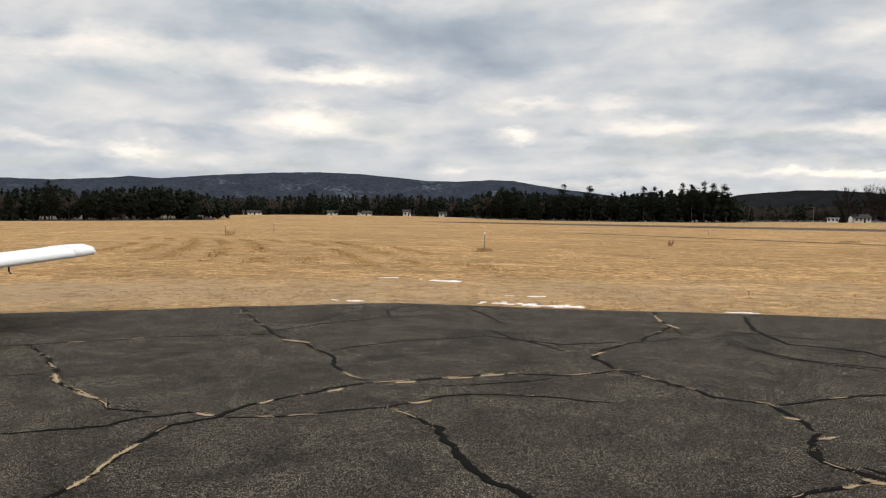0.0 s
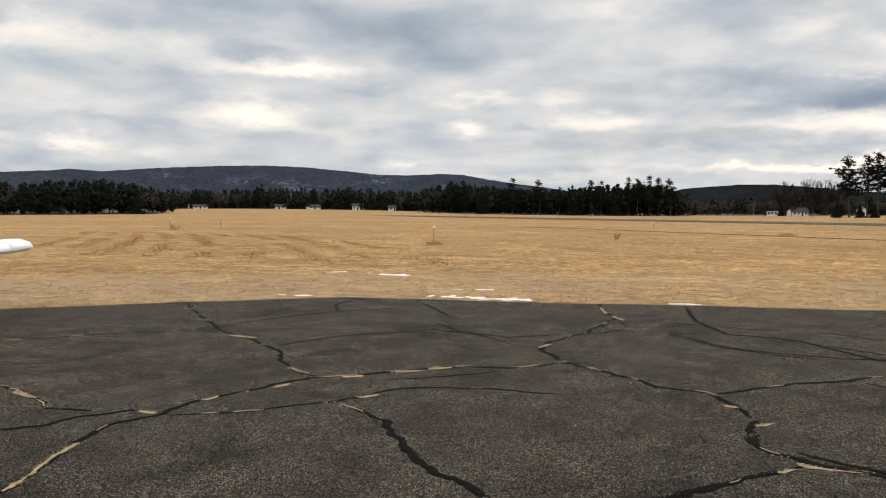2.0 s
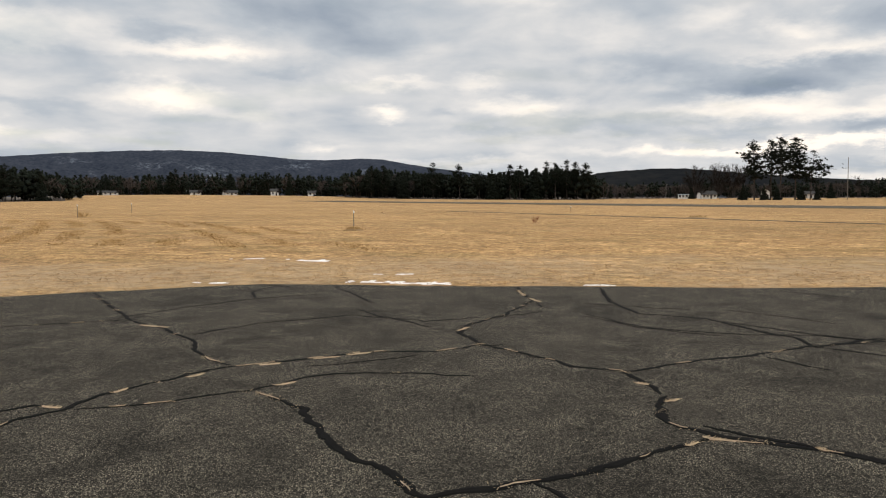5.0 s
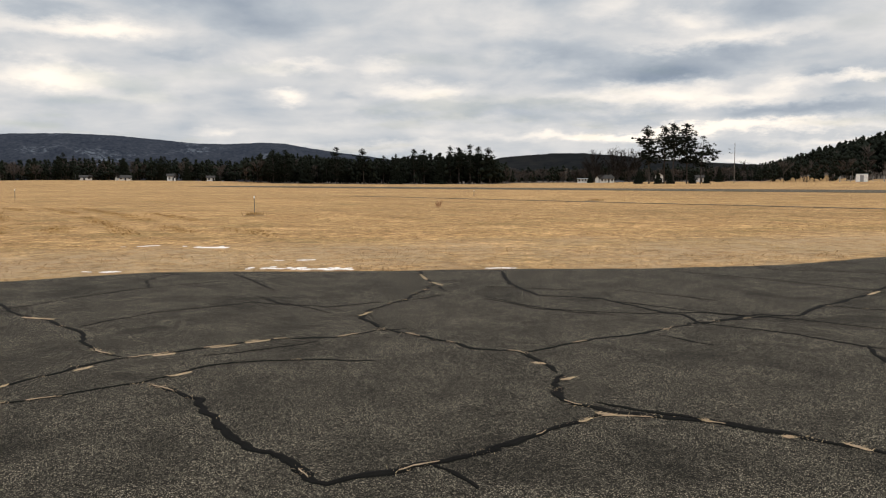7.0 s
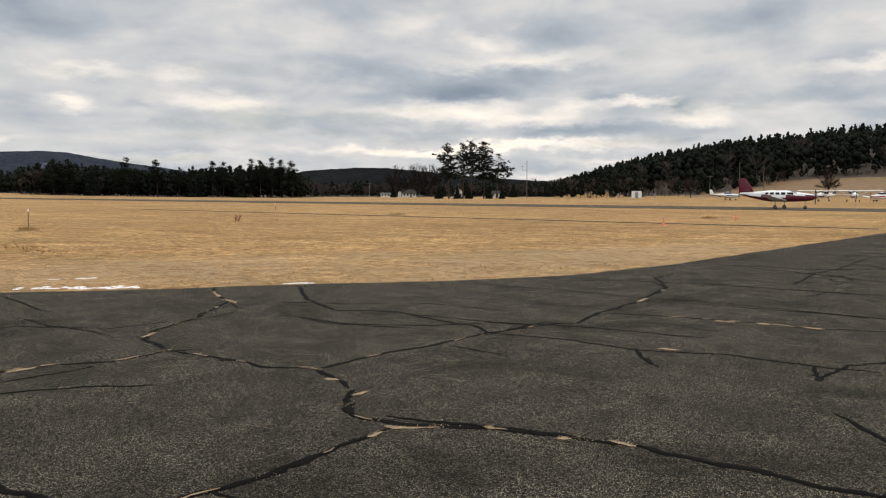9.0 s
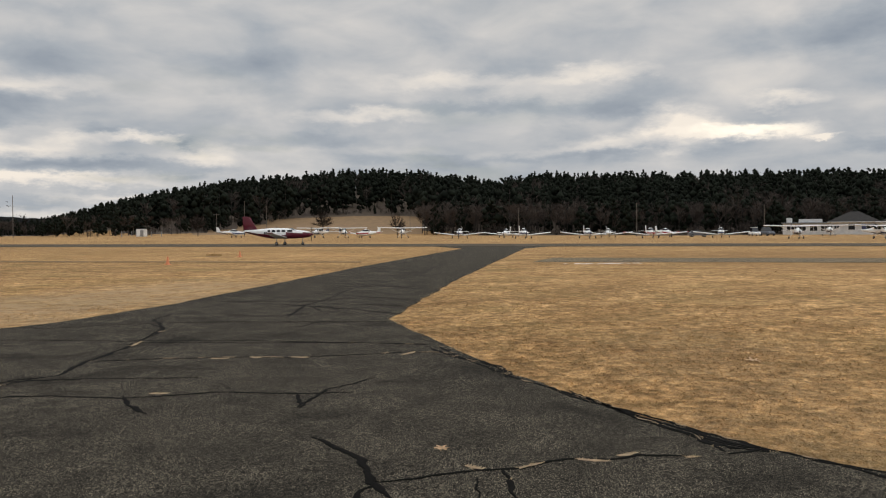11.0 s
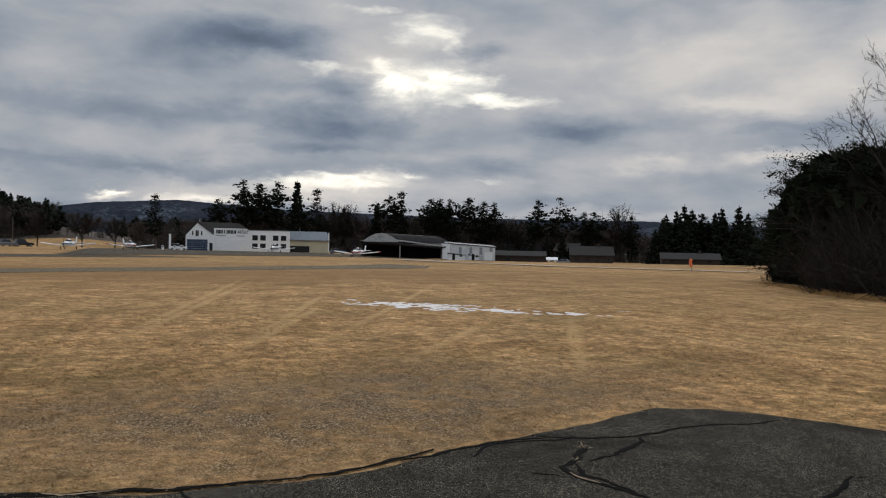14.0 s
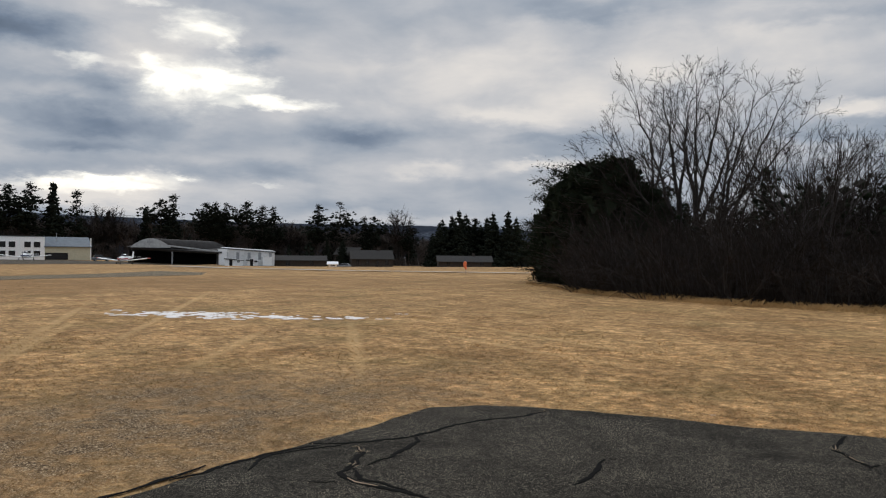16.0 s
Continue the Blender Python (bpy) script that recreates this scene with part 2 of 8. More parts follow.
def ramp(nt, source, stops, smooth=False):
    r = nt.nodes.new("ShaderNodeValToRGB")
    nt.links.new(source, r.inputs[0])
    e = r.color_ramp.elements
    while len(e) < len(stops):
        e.new(0.5)
    for q, (p, c) in zip(e, stops):
        q.position, q.color = p, (*c, 1) if len(c) == 3 else c
    if smooth:
        r.color_ramp.interpolation = "EASE"
    return r.outputs[0]


def blend(nt, factor, a, b, how="MIX"):
    n = nt.nodes.new("ShaderNodeMix")
    n.data_type, n.blend_type = "RGBA", how
    for i, v in ((0, factor), (6, a), (7, b)):
        if hasattr(v, "is_output"):
            nt.links.new(v, n.inputs[i])
        else:
            n.inputs[i].default_value = (*v, 1) if i > 0 else v
    return n.outputs[2]


def bump(nt, b, height, strength, dist):
    n = nt.nodes.new("ShaderNodeBump")
    n.inputs["Strength"].default_value, n.inputs["Distance"].default_value = strength, dist
    nt.links.new(height, n.inputs["Height"])
    nt.links.new(n.outputs[0], b.inputs["Normal"])


def plain(name, colour, rough=0.6, metal=0.0, vary=0.15, scale=3.0, spread=0.0):
    """Paint, bark, metal or plastic: one colour with soiling at two scales."""
    mat, nt, b = shader(name, rough, metal)
    g1, g2 = grain(nt, scale, 5), grain(nt, scale * 9, 3)
    dark = tuple(c * (1 - vary * 1.6) for c in colour)
    lite = tuple(min(1, c * (1 + vary)) for c in colour)
    c = ramp(nt, g1.outputs[0], ((0.3, dark), (0.7, lite)))
    c = blend(nt, 0.3, c, ramp(nt, g2.outputs[0], ((0.35, dark), (0.65, lite))))
    if spread:
        info = nt.nodes.new("ShaderNodeObjectInfo")
        geo = nt.nodes.new("ShaderNodeNewGeometry")
        s = nt.nodes.new("ShaderNodeMath")
        s.operation = "ADD"
        nt.links.new(info.outputs["Random"], s.inputs[0]), nt.links.new(geo.outputs["Random Per Island"], s.inputs[1])
        v = nt.nodes.new("ShaderNodeMapRange")
        nt.links.new(s.outputs[0], v.inputs[0])
        v.inputs[2].default_value, v.inputs[3].default_value, v.inputs[4].default_value = 2.0, 1 - spread, 1 + spread
        h = nt.nodes.new("ShaderNodeHueSaturation")
        nt.links.new(c, h.inputs["Color"]), nt.links.new(v.outputs[0], h.inputs["Value"])
        c = h.outputs[0]
    nt.links.new(c, b.inputs["Base Color"])
    return mat


def make_asphalt(name, dark, lite, stone, amount, chip=145.0):
    """Worn asphalt: pale stone chips in dark binder, blotches of wear and damp."""
    mat, nt, b = shader(name, 0.93)
    b.inputs["Specular IOR Level"].default_value = 0.06
    broad = grain(nt, 0.33, 5, 0.6, dist=0.6)
    mid = grain(nt, 1.7, 6, 0.65, dist=0.5)
    small = grain(nt, 11, 4, 0.6)
    c = ramp(nt, broad.outputs[0], ((0.38, dark), (0.62, lite)))
    c = blend(nt, 0.5, c, ramp(nt, mid.outputs[0], ((0.37, dark), (0.63, lite))))
    c = blend(nt, 0.45, c, ramp(nt, small.outputs[0], ((0.40, dark), (0.60, lite))))
    grit = grain(nt, 27, 6, 0.8)
    c = blend(nt, 0.62, c, ramp(nt, grit.outputs[0], ((0.39, tuple(v * 0.45 for v in dark)), (0.50, tuple((v + w) / 2 for v, w in zip(dark, lite))), (0.61, tuple(v * 2.1 for v in lite)))))
    chips = grain(nt, chip, kind="ShaderNodeTexVoronoi")
    seen = nt.nodes.new("ShaderNodeSeparateColor")
    nt.links.new(chips.outputs["Color"], seen.inputs[0])
    pick = ramp(nt, seen.outputs[0], ((1 - amount - 0.15, (0, 0, 0)), (1 - amount + 0.12, (1, 1, 1))))
    wear = ramp(nt, mid.outputs[0], ((0.38, (0.45, 0.45, 0.45)), (0.60, (1, 1, 1))))
    c = blend(nt, blend(nt, 1.0, pick, wear, "MULTIPLY"), c, stone)
    voids = ramp(nt, seen.outputs[1], ((0.14, (0.8, 0.8, 0.8)), (0.34, (0, 0, 0))))
    c = blend(nt, voids, c, tuple(v * 0.3 for v in dark))
    # dark blotches
    stain = grain(nt, 0.75, 5, 0.62, dist=0.8)
    c = blend(nt, ramp(nt, stain.outputs[0], ((0.52, (0, 0, 0)), (0.66, (0.5, 0.5, 0.5)))), c, tuple(v * 0.6 for v in dark))
    nt.links.new(c, b.inputs["Base Color"])
    bump(nt, b, chips.outputs["Distance"], 0.8, 0.005)
    return mat


def ellipse_mask(nt, x, y, half_x, half_y, turn, rag):
    """1 inside a ragged ellipse on the ground, falling to 0 outside it."""
    co = nt.nodes.new("ShaderNodeTexCoord")
    mp = nt.nodes.new("ShaderNodeMapping")
    mp.vector_type = "TEXTURE"
    mp.inputs["Location"].default_value = (x, y, 0)
    mp.inputs["Rotation"].default_value = (0, 0, radians(turn))
    mp.inputs["Scale"].default_value = (half_x, half_y, 50)
    nt.links.new(co.outputs["Object"], mp.inputs[0])
    ln = nt.nodes.new("ShaderNodeVectorMath")
    ln.operation = "LENGTH"
    nt.links.new(mp.outputs[0], ln.inputs[0])
    add = nt.nodes.new("ShaderNodeMath")
    add.operation = "MULTIPLY_ADD"
    nt.links.new(rag, add.inputs[0])
    add.inputs[1].default_value = 1.5
    nt.links.new(ln.outputs["Value"], add.inputs[2])
    rg = nt.nodes.new("ShaderNodeMapRange")
    rg.interpolation_type = "SMOOTHSTEP"
    nt.links.new(add.outputs[0], rg.inputs[0])
    for k, v in ((1, 1.15), (2, 2.1), (3, 1.0), (4, 0.0)):
        rg.inputs[k].default_value = v
    return rg.outputs[0]


def make_turf(name, blade=False):
    """Dormant lawn: straw in blotches, mown streaks, thin green, worn gravelly places beside the apron, a far lawn
    darkened as if back-lit.
    """
    mat, nt, b = shader(name, 0.95)
    b.inputs["Specular IOR Level"].default_value = 0.1
    patch = grain(nt, 0.42, 6, 0.62, dist=0.5)
    mott = grain(nt, 1.9, 6, 0.66, dist=0.6)
    tuft = grain(nt, 8.0, 5, 0.68, dist=0.4)
    clump = grain(nt, 3.6, 6, 0.7, dist=0.5)
    fine = grain(nt, 46, 4, 0.7)
    field = grain(nt, 0.045, 5, 0.55)
    mown = grain(nt, 1.15, 5, 0.6, long=14, bearing=116)
    rows = grain(nt, 0.8, 5, 0.6, long=9, bearing=-20)
    # tone: several scales multiplied together
    tone = None
    for src, lo, hi, least, most in ((field, 0.38, 0.62, 0.88, 1.12), (patch, 0.38, 0.62, 0.86, 1.10), (mott, 0.37, 0.63, 0.76, 1.20), (mown, 0.40, 0.62, 0.90, 1.12), (rows, 0.38, 0.62, 0.90, 1.11), (clump, 0.38, 0.62, 0.66, 1.28), (tuft, 0.36, 0.64, 0.58, 1.40)):
        r = nt.nodes.new("ShaderNodeMapRange")
        nt.links.new(src.outputs[0], r.inputs[0])
        for k, v in enumerate((lo, hi, least, most)):
            r.inputs[k + 1].default_value = v
        if tone is None:
            tone = r.outputs[0]
        else:
            k = nt.nodes.new("ShaderNodeMath")
            k.operation = "MULTIPLY"
            nt.links.new(tone, k.inputs[0]), nt.links.new(r.outputs[0], k.inputs[1])
            tone = k.outputs[0]
    c = ramp(nt, mott.outputs[0], ((0.38, (0.42, 0.212, 0.080)), (0.50, (0.45, 0.246, 0.098)), (0.62, (0.48, 0.284, 0.124))))
    c = blend(nt, 0.5, c, ramp(nt, patch.outputs[0], ((0.38, (0.42, 0.206, 0.076)), (0.62, (0.48, 0.284, 0.124)))))
    if blade:
        geo = nt.nodes.new("ShaderNodeNewGeometry")
        # paler than the ground, to make up for shade on upright blades
        c = blend(nt, 0.4, c, ramp(nt, geo.outputs["Random Per Island"], ((0.0, (0.34, 0.20, 0.088)), (0.5, (0.52, 0.325, 0.145)), (1.0, (0.72, 0.49, 0.25)))))
    else:
        c = blend(nt, 0.45, c, ramp(nt, fine.outputs[0], ((0.36, (0.17, 0.10, 0.042)), (0.50, (0.39, 0.245, 0.108)), (0.64, (0.64, 0.45, 0.22)))))
    v = nt.nodes.new("ShaderNodeVectorMath")
    v.operation = "SCALE"
    nt.links.new(c, v.inputs[0]), nt.links.new(tone, v.inputs["Scale"])
    c = v.outputs[0]
    green = grain(nt, 0.26, 6, 0.68)
    c = blend(nt, ramp(nt, green.outputs[0], ((0.50, (0, 0, 0)), (0.66, (0.40, 0.40, 0.40)))), c, (0.150, 0.118, 0.042))
    soil = grain(nt, 0.9, 6, 0.7, dist=0.8)
    c = blend(nt, ramp(nt, soil.outputs[0], ((0.57, (0, 0, 0)), (0.68, (0.42, 0.42, 0.42)))), c, (0.15, 0.088, 0.042))
    fleck = grain(nt, 3.2, 6, 0.70, dist=0.6)
    c = blend(nt, ramp(nt, fleck.outputs[0], ((0.51, (0, 0, 0)), (0.62, (0.60, 0.60, 0.60)))), c, (0.175, 0.110, 0.045))
    # old tyre tracks bleached into the lawn
    for x, y, half, turn in ((27.2, -9.2, 14.0, 25.0), (25.4, -8.8, 13.0, 26.0), (22.8, -14.3, 13.4, 38.5), (19.8, -9.1, 8.0, 31.3), (12.6, -9.0, 3.3, 47.4), (11.6, -11.1, 4.7, 42.4), (9.5, -14.4, 4.9, 22.7),
                             (9.2, -12.6, 3.7, 20.0), (16.5, -7.4, 5.0, 33.0)):
        f = ellipse_mask(nt, x, y, half, 0.14, -turn, tuft.outputs[0])
        k = nt.nodes.new("ShaderNodeMath")
        k.operation = "MULTIPLY"
        nt.links.new(f, k.inputs[0])
        k.inputs[1].default_value = 0.50
        c = blend(nt, k.outputs[0], c, (0.60, 0.385, 0.175))
    # browner far lawn with back-lit shade in its colour, then worn gravelly ground by the corner of the apron and along
    # its far edge
    gravel = grain(nt, 80, kind="ShaderNodeTexVoronoi")
    cell = nt.nodes.new("ShaderNodeSeparateColor")
    nt.links.new(gravel.outputs["Color"], cell.inputs[0])
    g = ramp(nt, cell.outputs[0], ((0.0, (0.034, 0.021, 0.011)), (0.5, (0.150, 0.096, 0.050)), (0.8, (0.31, 0.213, 0.118)), (1.0, (0.60, 0.45, 0.28))))
    uneven = nt.nodes.new("ShaderNodeMapRange")
    nt.links.new(mott.outputs[0], uneven.inputs[0])
    for k, v in enumerate((0.38, 0.58, 0.25, 1.0)):
        uneven.inputs[k + 1].default_value = v
    pale = (0.37, 0.262, 0.155)
    for x, y, hx, hy, turn, most, tone in ((52.0, -14.0, 20.0, 34.0, -20, 0.8, (0.25, 0.138, 0.058)), (7.8, -4.4, 2.6, 5.0, 6, 1.0, g), (11.6, 1.2, 3.4, 1.6, 20, 0.32, g), (-3.5, 17.2, 16.0, 3.6, 4, 0.75, pale), (14.0, 15.8, 10.0, 2.8, 18, 0.7, pale), (-14, 16, 9, 4, 0, 0.7, pale)):
        f = ellipse_mask(nt, x, y, hx, hy, turn, patch.outputs[0])
        k = nt.nodes.new("ShaderNodeMath")
        k.operation = "MULTIPLY"
        nt.links.new(f, k.inputs[0])
        k.inputs[1].default_value = most
        s = nt.nodes.new("ShaderNodeMath")
        s.operation = "MULTIPLY"
        nt.links.new(k.outputs[0], s.inputs[0]), nt.links.new(uneven.outputs[0], s.inputs[1])
        c = blend(nt, s.outputs[0], c, tone if not (blade and tone is g) else (0.25, 0.16, 0.082))
    nt.links.new(c, b.inputs["Base Color"])
    if not blade:
        bump(nt, b, blend(nt, 0.5, tuft.outputs[0], fine.outputs[0]), 0.8, 0.04)
    return mat


def make_leafy(name, dark, lite, rough=0.85):
    mat, nt, b = shader(name, rough)
    b.inputs["Specular IOR Level"].default_value = 0.02
    geo = nt.nodes.new("ShaderNodeNewGeometry")
    c = ramp(nt, geo.outputs["Random Per Island"], ((0.0, dark), (1.0, lite)))
    g = grain(nt, 0.35, 3)
    c = blend(nt, 0.4, c, ramp(nt, g.outputs[0], ((0.3, dark), (0.7, lite))))
    nt.links.new(c, b.inputs["Base Color"])
    return mat


ASPHALT = make_asphalt("worn_asphalt", (0.0132, 0.0114, 0.0085), (0.038, 0.0330, 0.0247), (0.46, 0.395, 0.295), 0.115, 185.0)
OLD_ASPHALT = make_asphalt("bleached_asphalt", (0.115, 0.090, 0.058), (0.20, 0.158, 0.102), (0.30, 0.24, 0.165), 0.3, 90)
RUNWAY = make_asphalt("runway_asphalt", (0.058, 0.046, 0.033), (0.105, 0.086, 0.063), (0.21, 0.175, 0.13), 0.25, 90)
TAR = plain("crack_tar", (0.0062, 0.0056, 0.0048), 0.9, vary=0.3, scale=6)
TAR.node_tree.nodes["Principled BSDF"].inputs["Specular IOR Level"].default_value = 0.05
TURF = make_turf("dormant_turf")
TURF_BLADE = make_turf("turf_blades", True)
LITTER = plain("leaf_litter", (0.075, 0.050, 0.030), 0.95, vary=0.4, scale=0.8)
MEADOW = plain("rough_meadow", (0.23, 0.138, 0.062), 0.95, vary=0.25, scale=0.4)
GRAVEL = plain("pale_gravel", (0.50, 0.43, 0.34), 0.95, vary=0.25, scale=1.5)
SNOW = plain("old_snow", (0.84, 0.775, 0.72), 0.7, vary=0.06, scale=3)
SAND = plain("sand_and_straw", (0.40, 0.29, 0.185), 0.95, vary=0.35, scale=14)
STRAW = make_leafy("straw_blades", (0.26, 0.155, 0.062), (0.60, 0.40, 0.185), 0.9)
TUSSOCK = make_leafy("tussock_blades", (0.24, 0.142, 0.056), (0.48, 0.30, 0.13), 0.9)
PALE_STRAW = make_leafy("bleached_blades", (0.42, 0.31, 0.18), (0.62, 0.48, 0.30), 0.9)
# darker than real needles: shade within dense crowns is put into the colour
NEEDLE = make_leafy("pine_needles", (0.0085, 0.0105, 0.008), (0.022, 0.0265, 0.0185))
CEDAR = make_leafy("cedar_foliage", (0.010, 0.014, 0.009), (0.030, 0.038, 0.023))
BARK = plain("pine_bark", (0.055, 0.042, 0.034), 0.95, vary=0.35, scale=2)
# kept below real bark: the thicket's own shade is in this tone
GREY_BARK = plain("grey_bark", (0.034, 0.028, 0.024), 0.95, vary=0.35, scale=4, spread=0.3)
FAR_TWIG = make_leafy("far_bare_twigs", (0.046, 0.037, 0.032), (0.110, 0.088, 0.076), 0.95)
# much darker than real twigs, with shade among the stems put into the colour
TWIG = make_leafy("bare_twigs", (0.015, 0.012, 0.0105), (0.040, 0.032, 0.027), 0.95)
WHITE = plain("white_paint", (0.86, 0.86, 0.84), 0.35, vary=0.05)
SIDING = plain("white_siding", (0.87, 0.87, 0.86), 0.7, vary=0.08)
MAROON = plain("maroon_paint", (0.12, 0.010, 0.025), 0.3, vary=0.1)
RED = plain("red_paint", (0.35, 0.03, 0.03), 0.4, vary=0.1)
NAVY = plain("navy_paint", (0.03, 0.045, 0.11), 0.4, vary=0.1)
BLUE_DOOR = plain("blue_steel", (0.034, 0.060, 0.105), 0.6, vary=0.2)
GLASS = plain("dark_glass", (0.012, 0.014, 0.018), 0.08, vary=0.1)
RUBBER = plain("rubber", (0.015, 0.015, 0.015), 0.8)
STEEL = plain("grey_steel", (0.32, 0.33, 0.34), 0.4, 0.6)
ROOF = plain("grey_shingles", (0.048, 0.045, 0.042), 0.9, vary=0.3, scale=4)
METAL_ROOF = plain("galvanised_roof", (0.19, 0.21, 0.22), 0.5, 0.2, vary=0.25, scale=1.2)
OLD_ROOF = plain("rusted_roof", (0.034, 0.031, 0.029), 0.7, vary=0.4, scale=1.0)
BLUE_ROOF = plain("blue_grey_roof", (0.105, 0.13, 0.155), 0.6, 0.1, vary=0.25, scale=1.2)
PALE_METAL = plain("pale_sheet_metal", (0.42, 0.43, 0.43), 0.45, 0.2, vary=0.25, scale=1.5)
for roofing in (ROOF, OLD_ROOF, METAL_ROOF, BLUE_ROOF):
    roofing.node_tree.nodes["Principled BSDF"].inputs["Specular IOR Level"].default_value = 0.12
# white siding greyed: shade on the terminal front is put into the colour
TERMINAL_WALL = plain("greyed_white_siding", (0.68, 0.68, 0.67), 0.8, vary=0.15, scale=1.0)
TAN = plain("tan_siding", (0.50, 0.47, 0.34), 0.7, vary=0.12)
DARK_WOOD = plain("weathered_boards", (0.040, 0.031, 0.025), 0.9, vary=0.3)
# near black: shade inside hangars and rooms is put into it; lettering too
BLACK = plain("dark_interior", (0.012, 0.012, 0.012), 0.9)
ORANGE = plain("orange_plastic", (0.75, 0.16, 0.05), 0.6, vary=0.12)
POLE_WOOD = plain("weathered_pole", (0.16, 0.14, 0.12), 0.9, vary=0.25)
RED_TWIG = plain("red_twigs", (0.25, 0.08, 0.04), 0.9)
FADED_ORANGE = plain("faded_orange_plastic", (0.72, 0.27, 0.13), 0.7, vary=0.15)
BLUE_GREY = plain("grey_car_paint", (0.12, 0.13, 0.15), 0.3)


# ---- geometry helpers ----
class Geo:
    """Faces gathered for one mesh."""

    def __init__(self):
        self.v, self.f, self.m = [], [], []

    def add(self, verts, faces, mat=0):
        n = len(self.v)
        self.v += [tuple(p) for p in verts]
        self.f += [[i + n for i in q] for q in faces]
        self.m += [mat] * len(faces)
        return self

    def box(self, x0, y0, z0, x1, y1, z1, mat=0, c=0.0):
        """A box, with its edges chamfered by c."""
        if c <= 0:
            p = [(x, y, z) for z in (z0, z1) for y in (y0, y1) for x in (x0, x1)]
            return self.add(p, [(0, 2, 3, 1), (4, 5, 7, 6), (0, 1, 5, 4), (2, 6, 7, 3), (0, 4, 6, 2), (1, 3, 7, 5)], mat)
        rings = []
        for z, k in ((z0, c), (z0 + c, 0), (z1 - c, 0), (z1, c)):
            rings.append([(x0 + k + c, y0 + k, z), (x1 - k - c, y0 + k, z), (x1 - k, y0 + k + c, z), (x1 - k, y1 - k - c, z),
                          (x1 - k - c, y1 - k, z), (x0 + k + c, y1 - k, z), (x0 + k, y1 - k - c, z), (x0 + k, y0 + k + c, z)])
        return self.loft(rings, mat)

    def loft(self, rings, mat=0, caps=True, closed=True):
        n, k = len(rings), len(rings[0])
        faces = []
        for i in range(n - 1):
            for j in range(k if closed else k - 1):
                a, b = i * k + j, i * k + (j + 1) % k
                faces.append((a, b, b + k, a + k))
        if caps:
            faces += [tuple(range(k))[::-1], tuple(range((n - 1) * k, n * k))]
        return self.add([p for r in rings for p in r], faces, mat)

    def tube(self, points, radii, sides=6, mat=0):
        rings = []
        for i, p in enumerate(points):
            a, b = Vector(points[max(i - 1, 0)]), Vector(points[min(i + 1, len(points) - 1)])
            d = (b - a).normalized()
            u = d.orthogonal().normalized()
            w = d.cross(u)
            rings.append([Vector(p) + (u * math.cos(q) + w * math.sin(q)) * radii[i] for q in (2 * math.pi * j / sides for j in range(sides))])
        return self.loft(rings, mat)

    def prism(self, outline, y0, y1, mat=0):
        """An outline in x and z, drawn out along y."""
        return self.loft([[(x, y0, z) for x, z in outline], [(x, y1, z) for x, z in outline]], mat)


def link_mesh(name, verts, faces, mats, parent=None, index=None, smooth=False, label=""):
    me = bpy.data.meshes.new(name)
    if isinstance(faces, np.ndarray):
        k = faces.shape[1]
        me.vertices.add(len(verts)), me.loops.add(faces.size), me.polygons.add(len(faces))
        me.vertices.foreach_set("co", np.asarray(verts, np.float32).ravel())
        me.loops.foreach_set("vertex_index", faces.astype(np.int32).ravel())
        me.polygons.foreach_set("loop_start", np.arange(0, faces.size, k, dtype=np.int32))
    else:
        me.from_pydata(verts, [], faces)
    for m in mats if isinstance(mats, (list, tuple)) else [mats]:
        me.materials.append(m)
    if index is not None:
        me.polygons.foreach_set("material_index", np.asarray(index, np.int32))
    me.polygons.foreach_set("use_smooth", np.full(len(me.polygons), smooth))
    me.update(calc_edges=True)
    ob = new(name, me)
    if parent is not None:
        ob.parent = parent
    if label:
        ob["label"] = label
    return ob


def part(name, geo, mats, parent=None, label="", smooth=False):
    return link_mesh(name, geo.v, geo.f, mats, parent, geo.m, smooth, label)


def thing(name, m, label, category, group=""):
    ob = new(name)
    ob.empty_display_size = 0.2
    ob.matrix_world = m
    return tagged(ob, label, category, group)


# ---- the lie of the land ----
FACE = 70.0                       # azimuth square to the runway
NX, NY = math.sin(radians(FACE)), math.cos(radians(FACE))
TX, TY = math.sin(radians(FACE + 90)), math.cos(radians(FACE + 90))


def strip(s, a):
    """From the distance towards the runway and the distance along it to x, y."""
    return s * NX + a * TX, s * NY + a * TY


def ground_at(az, d):
    return math.sin(radians(az)) * d, math.cos(radians(az)) * d


RIDGE_AZ = (34, 38, 40, 42, 45, 48, 54, 58.6, 62.6, 66, 68, 71.5, 81, 91, 93.5, 96, 100, 106, 112)
RIDGE_EL = (0, 0, 0.4, 1.0, 1.7, 2.2, 2.9, 3.3, 3.2, 2.6, 2.5, 2.9, 2.85, 2.75, 2.5, 1.8, 1.0, 0.4, 0)
SWELLS = ((99.2, 312, 26, 4.2), (-10, 470, 120, 2.9), (-27, 340, 70, -0.5), (14, 410, 110, -0.7), (33, 330, 60, -0.5),
          (130, 195, 30, -1.0), (139, 240, 48, -1.25), (91, 222, 38, 0.55), (48, 260, 50, 0.4))


def smooth01(t):
    t = np.clip(t, 0, 1)
    return t * t * (3 - 2 * t)


